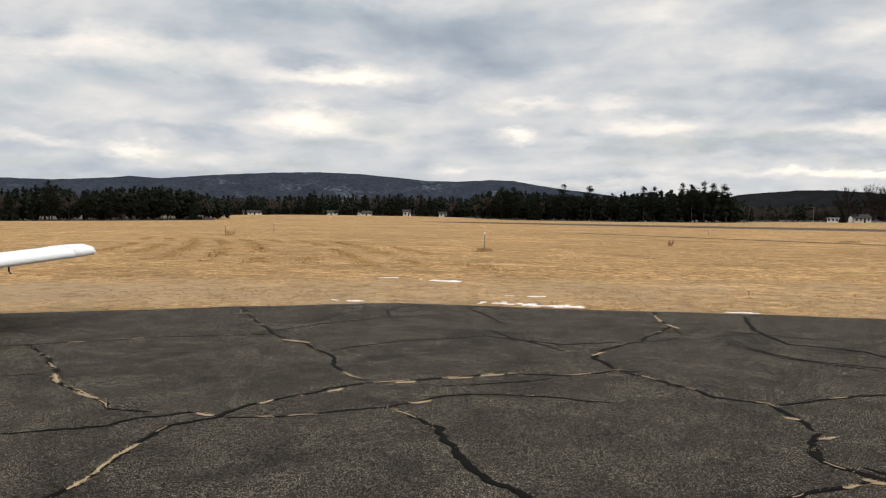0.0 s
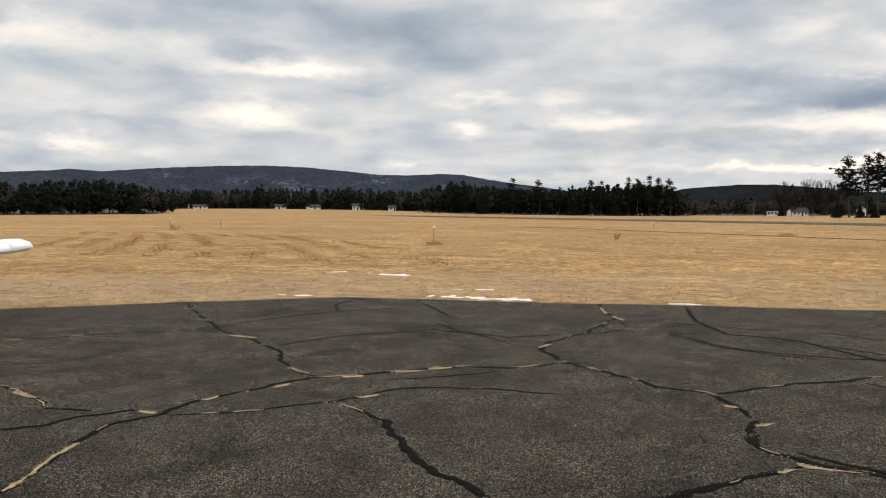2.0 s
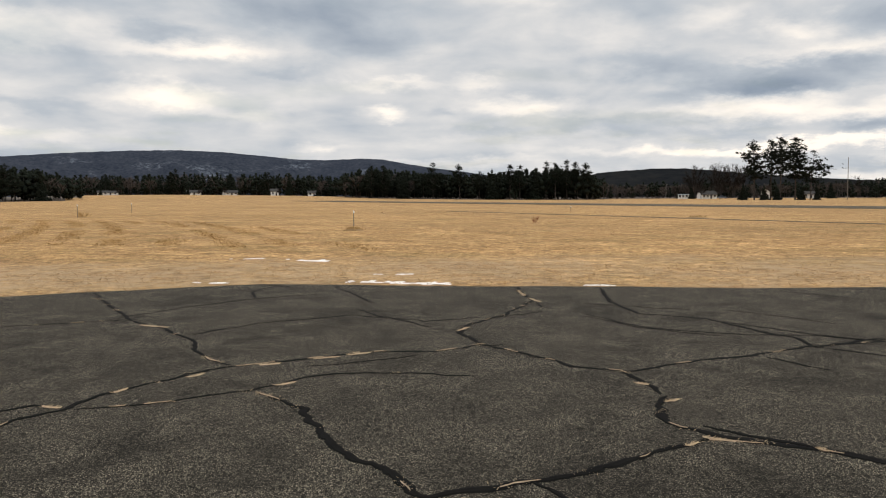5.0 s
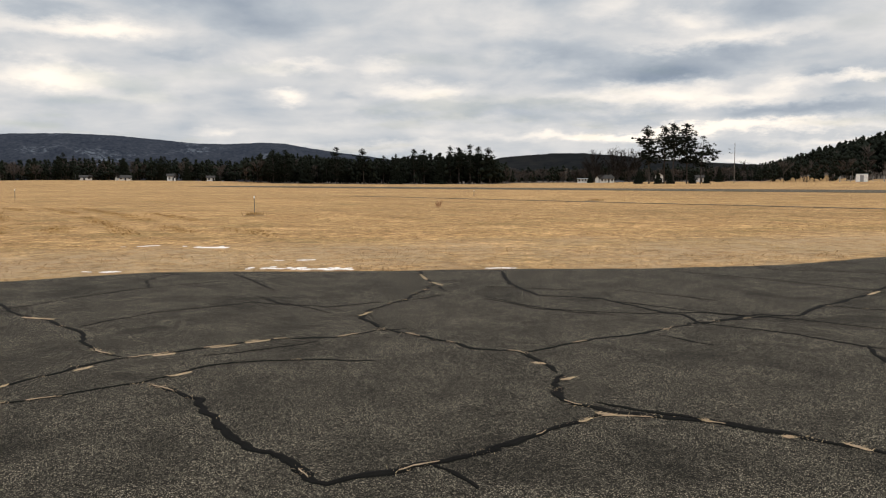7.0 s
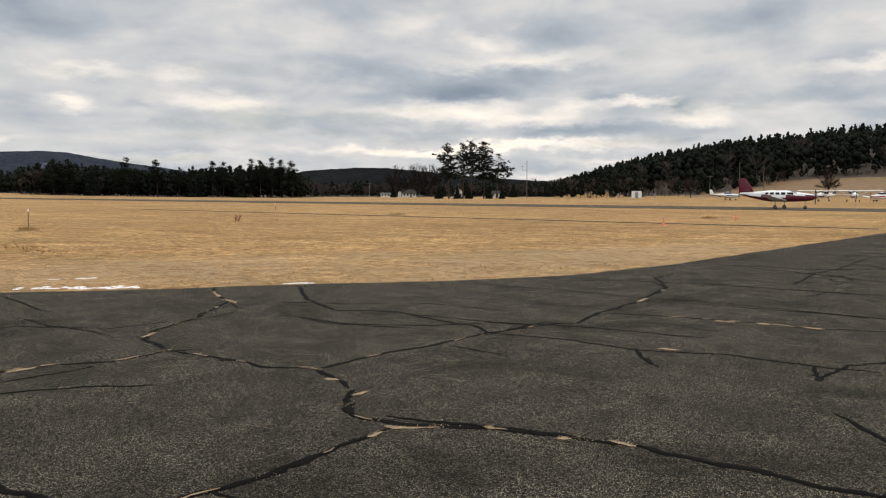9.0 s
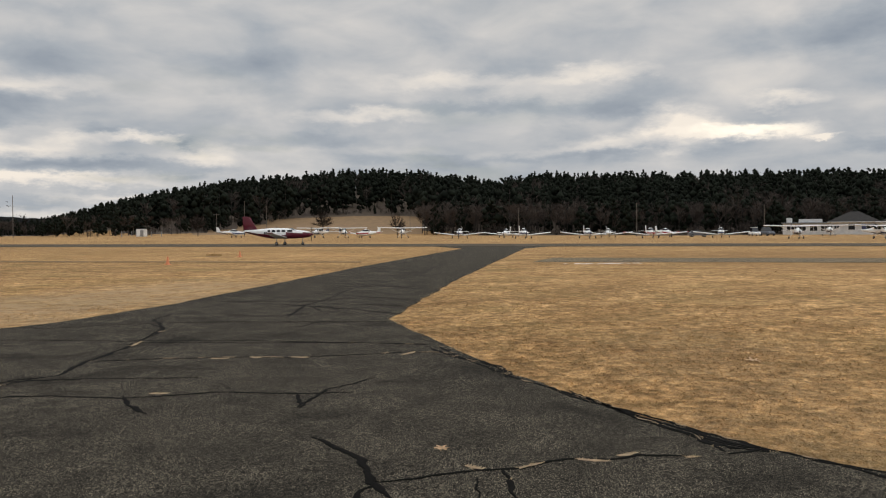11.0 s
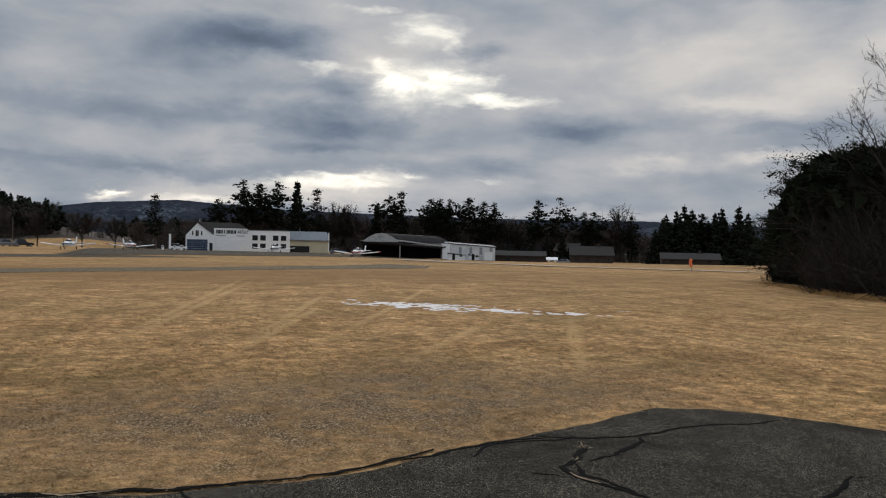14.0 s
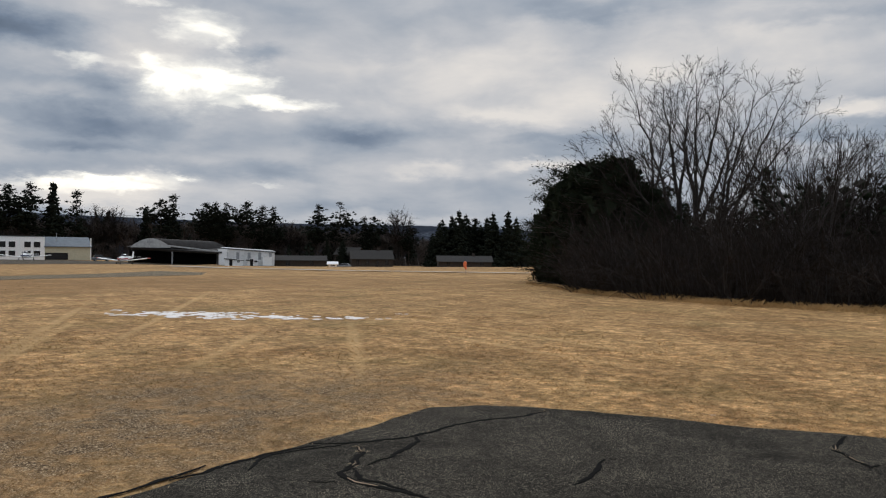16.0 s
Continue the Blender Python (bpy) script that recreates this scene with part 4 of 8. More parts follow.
crack(0.06, [(15.09, 12.90), (15.02, 10.80), (14.72, 8.82), (14.23, 7.38)], 0, 143)
crack(0.06, [(15.13, 10.90), (14.87, 9.99), (15.08, 9.72), (14.33, 8.95)], 0, 144)
crack(0.09, [(22.21, 15.26), (21.68, 12.42), (20.49, 9.91)], 0, 145)
crack(0.13, [(29.37, 18.17), (28.86, 15.15), (28.66, 12.87)], 0, 146)
crack(0.04, [(13.11, 9.39), (13.81, 9.18)], 0, 147)
crack(0.07, [(18.12, 12.27), (17.61, 10.32), (17.42, 8.70)], 0, 148)


# matted straw lying in stretches of the cracks
NORTH_STRAW = ((-2.15, 5.55, -2.19, 5.28), (-2.19, 5.26, -2.18, 4.90), (-2.18, 4.84, -2.20, 4.63), (-2.00, 6.44, -1.86, 6.38), (-1.57, 6.81, -1.49, 6.92), (-1.05, 7.29, -0.94, 7.39), (-0.45, 7.69, -0.27, 7.74),
               (-0.26, 6.84, -0.11, 6.92), (-2.08, 10.39, -1.72, 10.14), (-3.95, 8.05, -3.71, 7.62), (-3.31, 7.18, -3.04, 6.96), (0.06, 7.92, 0.29, 7.96), (0.40, 8.04, 0.61, 8.12), (1.76, 9.28, 1.91, 9.49),
               (3.49, 13.08, 3.41, 12.39), (3.40, 11.99, 3.45, 11.62), (2.78, 6.39, 2.85, 6.32), (2.76, 5.76, 2.88, 5.81), (2.61, 4.86, 2.70, 4.77), (2.41, 4.71, 2.50, 4.75))
EAST_STRAW = ((5.42, 2.11, 5.40, 1.99), (5.52, 1.76, 5.69, 1.67), (5.90, 1.46, 5.94, 1.27), (6.11, 1.22, 6.24, 1.12), (9.65, 4.90, 9.92, 4.86), (6.28, 0.77, 6.32, 0.72), (3.75, 3.84, 3.79, 3.70),
               (3.20, 4.51, 3.22, 4.46), (3.48, 4.06, 3.53, 4.03), (8.74, 8.81, 9.12, 9.03), (8.33, 6.97, 8.43, 6.79), (8.62, 6.56, 8.69, 6.46), (8.86, 6.10, 8.93, 5.91), (6.34, 5.97, 6.42, 5.84))
MATS = []
for k, (x0, y0, x1, y1) in enumerate(NORTH_STRAW + EAST_STRAW):
    far = math.hypot(x0, y0)
    length = math.hypot(x1 - x0, y1 - y0)
    n = max(4, int(length / 0.05))
    side = Vector((y0 - y1, x1 - x0)) / length
    rows = []
    for i in range(n + 1):
        t = i / n
        p = Vector((x0 + (x1 - x0) * t, y0 + (y1 - y0) * t)) + side * 0.02 * noise.noise(Vector((k * 3.0, i * 0.7, 1)))
        w = (0.009 + 0.0009 * far) * (0.35 + 0.8 * math.sin(math.pi * (0.08 + 0.84 * t))) * max(0.08, 0.95 + 1.3 * noise.noise(Vector((k * 5.0, i * 1.3, 2))))
        rows.append([(p.x + side.x * w, p.y + side.y * w, 0.0145), (p.x, p.y, 0.024), (p.x - side.x * w, p.y - side.y * w, 0.0145)])
        MATS.append((p.x, p.y, w))
    FILL.loft(rows, 0, caps=False, closed=False)


# ---- grass ----
def blades(px, py, height, width, lean, rng, each=1):
    """Bent grass blades, two triangles each, rooted at the given spots."""
    px, py, height = (np.repeat(q, each) for q in (px, py, height))
    n = len(px)
    a = rng.uniform(0, 2 * np.pi, n)
    c, s = np.cos(a), np.sin(a)
    px = px + rng.normal(0, 0.02, n) * (each > 1)
    py = py + rng.normal(0, 0.02, n) * (each > 1)
    h = height * rng.uniform(0.45, 1.15, n)
    w = np.broadcast_to(width, (n,)) * rng.uniform(0.6, 1.4, n)
    out = h * lean * rng.uniform(0.3, 1.6, n)
    z0 = np.zeros(n)
    base0 = np.stack([px - s * w, py + c * w, z0], -1)
    base1 = np.stack([px + s * w, py - c * w, z0], -1)
    mid0 = np.stack([px - s * w * 0.7 + c * out * 0.45, py + c * w * 0.7 + s * out * 0.45, h * 0.65], -1)
    tip = np.stack([px + c * out, py + s * out, h], -1)
    v = np.stack([base0, base1, mid0, tip], 1).reshape(-1, 3)
    i = np.arange(n)[:, None] * 4
    f = np.concatenate([i + [[0, 1, 2]], i + [[2, 1, 3]]])
    return v, f


def build_grass():
    rng = np.random.default_rng(5)
    rough = [(x, y) for x, y in APRON]
    px, py, hh = [], [], []
    for r0, r1, per in ((5.0, 9.0, 1500), (9.0, 12.0, 560), (12.0, 15.0, 240), (15.0, 19.0, 80)):
        for a0, a1 in ((-34, 175),):
            area = math.pi * (r1 ** 2 - r0 ** 2) * (a1 - a0) / 360
            n = int(area * per)
            r = np.sqrt(rng.uniform(r0 ** 2, r1 ** 2, n))
            a = np.radians(rng.uniform(a0, a1, n))
            x, y = r * np.sin(a), r * np.cos(a)
            out = ~inside(x, y, rough)
            s, t = x * NX + y * NY, x * TX + y * TY
            out &= ~((s > 43) & (s < 51.5) & (t > 1))
            worn = np.exp(-(((x - 7.6) / 1.7) ** 2 + ((y + 3.6) / 3.6) ** 2))
            out &= rng.uniform(0, 1, n) > worn * 0.75
            px.append(x[out]), py.append(y[out])
            hh.append(np.full(out.sum(), 0.017 + 0.0009 * (r0 - 5)))
    px, py, hh = np.concatenate(px), np.concatenate(py), np.concatenate(hh)
    v, f = blades(px, py, hh, 0.0022 + 0.00018 * (np.hypot(px, py) - 5), 2.4, rng)
    ob = link_mesh("grass", v, f, TURF_BLADE)
    tagged(ob, "short dry straw-coloured grass blades beside the apron", "grass", kind="stuff")
    # longer fringe along the broken edge of the asphalt
    edge = ragged(APRON, 0.03, 0.06, 3)
    e = np.array([p for p in edge if math.hypot(*p) < 24])
    e = e[rng.uniform(0, 1, len(e)) < 0.8]
    e = np.repeat(e, 2, 0) + rng.normal(0, 0.045, (len(e) * 2, 2))
    v, f = blades(e[:, 0], e[:, 1], np.full(len(e), 0.022), 0.0022, 1.3, rng)
    ob = link_mesh("grass_fringe", v, f, PALE_STRAW)
    tagged(ob, "bleached grass creeping over the asphalt edge", "grass", kind="stuff")
    # sand and straw in the cracks
    tagged(part("crack_fill", FILL, SAND), "pale sand and dead straw lying in the cracks", "weeds", kind="stuff")
    if TUFT_SPOTS:
        t = np.array(TUFT_SPOTS)
        t = np.repeat(t, 10, 0)
        t[:, :2] += rng.normal(0, 1, (len(t), 2)) * t[:, 2:3] * 0.55
        v, f = blades(t[:, 0], t[:, 1], np.full(len(t), 0.010), 0.0014, 2.4, rng)
        v[:, 2] += 0.013
        ob = link_mesh("crack_straw", v, f, PALE_STRAW)
        tagged(ob, "pale dead straw growing in the pavement cracks", "weeds", kind="stuff")
    t = np.repeat(np.array(MATS), 16, 0)
    t[:, :2] += rng.normal(0, 1, (len(t), 2)) * t[:, 2:3] * 0.8
    v, f = blades(t[:, 0], t[:, 1], np.full(len(t), 0.011), 0.0016, 2.6, rng)
    v[:, 2] += 0.016
    tagged(link_mesh("matted_straw", v, f, PALE_STRAW), "pinkish tan dead straw matted in the cracks", "weeds", kind="stuff")
    # weedy rows in the far field
    x, y = [], []
    for k in range(9):
        x0, y0 = -23.0 + k * 2.1, 62.0 - k * 1.0
        x1, y1 = x0 + 8.0, y0 - 30.0
        n = 560
        t = rng.uniform(0, 1, n) ** 0.8
        keep = np.array([noise.noise(Vector((q * 4.5, k * 3.7, 0))) > -0.12 for q in t])
        t = t[keep]
        x.append(x0 + (x1 - x0) * t + rng.normal(0, 0.22, len(t)) + 2.5 * t * (1 - t))
        y.append(y0 + (y1 - y0) * t + rng.normal(0, 0.5, len(t)))
    x, y = np.concatenate(x), np.concatenate(y)
    ok = ~inside(x, y, rough)
    x, y = np.repeat(x[ok], 4), np.repeat(y[ok], 4)
    x, y = x + rng.normal(0, 0.12, len(x)), y + rng.normal(0, 0.12, len(y))
    v, f = blades(x, y, np.full(len(x), 0.045), 0.012, 1.6, rng)
    ob = link_mesh("weed_clumps", v, f, TUSSOCK)
    tagged(ob, "rows of rank brown weeds in the fallow field", "weeds", kind="stuff")
    # low tussocks all over the rough grass, thicker in some places than others
    x, y, w, h = [], [], [], []
    for a0, a1, r0, r1, n, each in ((-34, 62, 17, 40, 1500, 16), (-34, 62, 40, 85, 4200, 8), (60, 178, 10.5, 24, 1300, 26), (60, 178, 24, 60, 1700, 14)):
        r, a = np.sqrt(rng.uniform(r0 ** 2, r1 ** 2, n)), np.radians(rng.uniform(a0, a1, n))
        px, py = r * np.sin(a), r * np.cos(a)
        s = px * NX + py * NY
        ok = (s < 88) & ~inside(px, py, rough) & ~((s > 42) & (s < 53) & (px * TX + py * TY > -4)) & (r < np.where(np.degrees(a) > 149, 28, 200))
        ok &= np.array([noise.noise(Vector((p * 0.13, q * 0.13, 4))) + 0.6 * noise.noise(Vector((p * 0.5, q * 0.5, 7))) > -0.12 for p, q in zip(px, py)])
        px, py, r = (np.repeat(q[ok], each) for q in (px, py, r))
        size = np.repeat(rng.uniform(0.06, 0.24, ok.sum()), each)
        x.append(px + rng.normal(0, 1, len(px)) * size * 1.5), y.append(py + rng.normal(0, 1, len(px)) * size)
        w.append(0.0024 + 0.00016 * r), h.append(np.clip(size * 0.16, 0.012, 0.028))
    v, f = blades(np.concatenate(x), np.concatenate(y), np.concatenate(h), np.concatenate(w), 2.0, rng)
    ob = link_mesh("grass_tussocks", v, f, TUSSOCK)
    tagged(ob, "low brown tussocks scattered over the dormant grass", "grass", kind="stuff")


build_grass()


def snow_patch(x, y, length, width, turn, seed, name="snow_patch"):
    """A thin melting sheet of snow with a broken outline and holes."""
    geo = Geo()
    rnd = random.Random(seed)
    c, s = math.cos(radians(turn)), math.sin(radians(turn))
    nu, nv = max(8, int(length / 0.085)), max(5, int(width / 0.085))
    du, dv = length / nu, width / nv
    for i in range(nu):
        for j in range(nv):
            u, w = -length / 2 + (i + 0.5) * du, -width / 2 + (j + 0.5) * dv
            q = (2 * u / length) ** 2 + (2 * w / width) ** 2
            g = noise.noise(Vector((u * 0.8, w * 1.3, seed * 3.1))) * 0.9 + noise.noise(Vector((u * 2.3, w * 2.4, seed))) * (1.3 if length < 3 else 1.8) + noise.noise(Vector((u * 5, w * 6, seed))) * 1.4
            if q * (0.75 if length < 3 else 1.0) + g < (0.12 if length < 3 else -0.12):
                k = 0.55 + rnd.uniform(0, 0.2)
                ring = []
                for a in range(6):
                    t = a * math.pi / 3
                    uu, ww = u + math.cos(t) * du * k * rnd.uniform(0.9, 1.4), w + math.sin(t) * dv * k * rnd.uniform(0.9, 1.4)
                    ring.append((x + uu * c - ww * s, y + uu * s + ww * c))
                z = level(x, y)
                h = (0.011 if length > 3 else 0.008) + rnd.uniform(0, 0.007 if length > 3 else 0.004)
                geo.loft([[(p, r, z + 0.004) for p, r in ring], [(p * 0.7 + 0.3 * (x + u * c - w * s), r * 0.7 + 0.3 * (y + u * s + w * c), z + h) for p, r in ring]])
    if geo.v:
        tagged(part(name, geo, SNOW), "thin leftover patch of melting snow on the grass", "snow", "snow patches", kind="stuff")


for k, (x, y, l, w, t) in enumerate(((0.1, 20.4, 1.9, 0.55, -26), (-1.8, 15.4, 0.8, 0.28, -15), (1.75, 14.8, 2.2, 0.5, -24), (1.75, 16.4, 1.1, 0.25, -5), (5.2, 13.62, 1.5, 0.28, -8),
                                     (-1.6, 21.3, 1.7, 0.22, 8), (20.2, -12.7, 5.6, 2.6, 210), (17.9, -13.7, 3.6, 2.0, 207), (15.7, -15.35, 2.0, 1.1, 207), (16.2, -17.25, 0.8, 0.2, 205),
                                     (40.0, 11.3, 3.1, 0.9, -50), (41.5, 9.5, 2.9, 0.7, -50))):
    snow_patch(x, y, l, w, t, 11 + k)


# ---- woods ----
def scatter_tris(centers, sizes, rng, flat=0.6):
    """Small leaf-like triangles about the given centres."""
    n = len(centers)
    a = rng.normal(0, 1, (n, 3, 3)) * [1, 1, flat]
    a /= np.linalg.norm(a, axis=2, keepdims=True) + 1e-9
    v = centers[:, None] + a * np.asarray(sizes).reshape(-1, 1, 1)
    return v.reshape(-1, 3), np.arange(3 * n).reshape(-1, 3)


def limb(a, b, r0, r1, sides=3):
    a, b = np.asarray(a, float), np.asarray(b, float)
    d = (b - a) / (np.linalg.norm(b - a) + 1e-9)
    u = np.cross(d, (0.3, 0.2, 1.0) if abs(d[2]) < 0.9 else (1, 0, 0))
    u /= np.linalg.norm(u) + 1e-9
    w = np.cross(d, u)
    q = np.arange(sides) * 2 * np.pi / sides
    ring = np.cos(q)[:, None] * u + np.sin(q)[:, None] * w
    v = np.concatenate((a + ring * r0, b + ring * r1))
    i = np.arange(sides)
    j = (i + 1) % sides
    f = np.concatenate((np.stack([i, j, j + sides], -1), np.stack([i, j + sides, i + sides], -1)))
    return v, f


class Plant:
    """Wood and foliage of one plant, as arrays."""

    def __init__(self):
        self.v, self.f, self.m, self.n = [], [], [], 0

    def add(self, vf, mat):
        v, f = vf
        self.v.append(v), self.f.append(f + self.n), self.m.append(np.full(len(f), mat))
        self.n += len(v)

    def arrays(self):
        return np.concatenate(self.v), np.concatenate(self.f), np.concatenate(self.m)


def lumps(centers, wide, tall, rng):
    """Low tufts of needles: six-cornered uneven lumps."""
    n = len(centers)
    axis = np.array([[1, 0, 0], [0, 1, 0], [-1, 0, 0], [0, -1, 0], [0, 0, 1], [0, 0, -1]], float)
    a = rng.uniform(0, 6.28, n)
    c, s = np.cos(a)[:, None], np.sin(a)[:, None]
    r = rng.uniform(0.65, 1.25, (n, 6))
    v = np.empty((n, 6, 3))
    v[:, :, 0] = (axis[:, 0] * c - axis[:, 1] * s) * r * np.reshape(wide, (-1, 1))
    v[:, :, 1] = (axis[:, 0] * s + axis[:, 1] * c) * r * np.reshape(wide, (-1, 1))
    v[:, :, 2] = axis[:, 2] * r * np.reshape(tall, (-1, 1)) + rng.normal(0, 0.15, (n, 6)) * np.reshape(tall, (-1, 1))
    v += centers[:, None]
    f = np.array([[0, 1, 4], [1, 2, 4], [2, 3, 4], [3, 0, 4], [1, 0, 5], [2, 1, 5], [3, 2, 5], [0, 3, 5]])
    return v.reshape(-1, 3), (np.arange(n)[:, None, None] * 6 + f).reshape(-1, 3)


def white_pine(seed, bare=0.3, spread=0.25, fine=1, tiers=11, dome=0.5, lean=0.0, gaps=0.15, droop=0.0):
    """A white pine of unit height: tiers of level limbs that carry flat pads of needles, ragged against the sky.
    dome: how far the top keeps its breadth; gaps: the share of limbs that are missing; fine: how many small tufts."""
    rng = np.random.default_rng(seed)
    p = Plant()
    bend = np.array([lean, rng.normal(0, 0.02)])
    at = lambda z: np.array([bend[0] * z * z, bend[1] * z * z, z])
    for k in range(4):
        p.add(limb(at(k * 0.245), at((k + 1) * 0.245), 0.014 * (1 - k * 0.23), 0.014 * (1 - (k + 1) * 0.23), 5), 0)
    spots, wide = [], []
    heavy = rng.uniform(0, 6.28)
    for k in range(tiers * 5):
        if rng.uniform() < gaps:
            continue
        t = min(1.0, max(0.0, (k // 5 + rng.normal(0.3, 0.42)) / tiers))
        z = bare + (0.97 - bare) * t
        a = k * 2.4 + rng.normal(0, 0.4)
        reach = spread * (0.5 + 0.5 * min(1, t / 0.22)) * max(0.12, (1 - t ** (1.2 + 2.2 * dome)))
        L = reach * rng.uniform(0.5, 1.15) * (1 + 0.22 * math.cos(a - heavy) + 0.14 * math.sin(9 * t + heavy))
        root = at(max(z - 0.35 * L, bare * 0.9))
        tip = at(z) + np.array([math.cos(a) * L, math.sin(a) * L, L * (rng.uniform(-0.1, 0.35) - droop)])
        if fine > 1:
            p.add(limb(root, tip, 0.0045, 0.001), 0)
        for q in ((0.72,) if fine == 1 else (0.45, 0.8, 1.0) if L > 0.10 else (0.5, 1.0)):
            spots.append(root + (tip - root) * q + [0, 0, 0.008])
            wide.append((0.030 + 0.22 * L * (1.15 - 0.45 * q)) * rng.uniform(0.75, 1.2) * (1.5 if fine == 1 else 1.0))
    for k in range(4):
        spots.append(at(0.955) + rng.normal(0, 0.012, 3)), wide.append(0.022)
    spots, wide = np.array(spots), np.array(wide)
    # each pad is a flock of smaller tufts
    spots, wide = np.repeat(spots, fine, 0), np.repeat(wide, fine)
    if fine > 1:
        spots = spots + rng.normal(0, 1, spots.shape) * np.array([0.75, 0.75, 0.30]) * wide[:, None]
        wide = wide / fine ** 0.42
    p.add(lumps(spots[::2], wide[::2] * 1.1, wide[::2] * 0.55, rng) if fine > 1 else lumps(spots, wide, wide * 0.95, rng), 1)
    k = np.repeat(np.arange(len(spots)), 2 if fine == 1 else 5)
    c = spots[k] + rng.normal(0, 1, (len(k), 3)) * np.array([0.75, 0.75, 0.5]) * wide[k][:, None]
    p.add(scatter_tris(c, (0.5 if fine == 1 else 0.62) * wide[k] * rng.uniform(0.5, 1.2, len(k)), rng, 0.4), 1)
    return p


def spruce(seed, width=0.2, low=0.05, fine=1, whorls=12):
    """A spruce of unit height: whorls of drooping limbs, shorter towards a pointed top."""
    rng = np.random.default_rng(seed)
    p = Plant()
    p.add(limb((0, 0, 0), (0, 0, 0.97), 0.013, 0.002, 5), 0)
    spots, wide = [], []
    for k in range(whorls):
        t = (k + rng.uniform(-0.2, 0.2)) / whorls
        z = low + (0.97 - low) * max(t, 0.0)
        reach = width * (1 - t) ** 0.9 + 0.012
        n = 7 if t < 0.6 else 5
        for i in range(n):
            if rng.uniform() < 0.08:
                continue
            a = i * 6.28 / n + rng.normal(0, 0.3)
            L = reach * rng.uniform(0.7, 1.18)
            for q in ((0.75,) if fine == 1 else (0.35, 0.7, 1.0)):
                spots.append((math.cos(a) * L * q, math.sin(a) * L * q, z - 0.22 * L * q + rng.normal(0, 0.006)))
                wide.append((0.022 + 0.30 * L) * (1.15 - 0.5 * q) * (1.5 if fine == 1 else 1.0))
    for k in range(3):
        spots.append((0, 0, 0.93 + 0.025 * k)), wide.append(0.014 - 0.003 * k)
    spots, wide = np.repeat(np.array(spots), fine, 0), np.repeat(np.array(wide), fine)
    if fine > 1:
        spots = spots + rng.normal(0, 1, spots.shape) * np.array([0.5, 0.5, 0.3]) * wide[:, None]
        wide = wide / fine ** 0.42
    p.add(lumps(spots, wide, wide * 0.8, rng), 1)
    k = np.repeat(np.arange(len(spots)), 1 if fine == 1 else 3)
    c = spots[k] + rng.normal(0, 1, (len(k), 3)) * np.array([0.7, 0.7, 0.4]) * wide[k][:, None]
    p.add(scatter_tris(c, 0.45 * wide[k] * rng.uniform(0.6, 1.2, len(k)), rng, 0.55), 1)
    return p


def bare_tree(h, seed, depth=5, spread=0.55, trunk=0.30, r0=0.014, tiny=0.008, kids=(2, 4), fork=0.0, twigs=0):
    """A leafless broadleaf: forking limbs down to twigs."""
    rng = np.random.default_rng(seed)
    p = Plant()
    top = 0.0

    def grow(a, d, length, r, k):
        nonlocal top
        steps = 3 if k >= depth - 1 else 2
        pts, q = [a], d.copy()
        for i in range(steps):
            q = q + rng.normal(0, 0.09, 3) + np.array([0, 0, 0.045])
            q /= np.linalg.norm(q)
            pts.append(pts[-1] + q * length / steps)
        for i in range(steps):
            p.add(limb(pts[i], pts[i + 1], max(r * (1 - 0.35 * i / steps), tiny * 0.5), max(r * (1 - 0.35 * (i + 1) / steps), tiny * 0.42), 5 if r > 0.004 else 3), 0 if r > 0.0022 else 1)
        top = max(top, pts[-1][2])
        if k <= 1 and twigs:
            fan = 1.3 if k == 0 else 0.9
            s = np.array([pts[rng.integers(0, steps + 1)] for _ in range(twigs)])
            e = q + rng.normal(0, 0.55, (twigs, 3)) - [0, 0, 0.05]
            p.add(sliver(s, s + e * length * fan * rng.uniform(0.6, 1.3, (twigs, 1)), tiny * 0.8, rng), 1)
        if k == 0:
            return
        n = rng.integers(kids[0], kids[1] + 1)
        for i in range(n + 1):
            at = pts[-1] if i < 2 else pts[rng.integers(1, steps + 1)]
            side = rng.normal(0, 1, 3)
            side -= q * (side @ q)
            side /= np.linalg.norm(side) + 1e-9
            w = rng.uniform(0.35, 1.0) * spread
            e = q * (1 - 0.25 * w) + side * w + np.array([0, 0, 0.03])
            grow(at, e / np.linalg.norm(e), length * rng.uniform(0.58, 0.86), r * (0.68 if i < 2 else 0.5), k - 1)

    grow(np.zeros(3), np.array([rng.normal(0, 0.05) + fork, rng.normal(0, 0.05), 1.0]), h * trunk, h * r0, depth)
    for v in p.v:
        v *= h / top
    return p


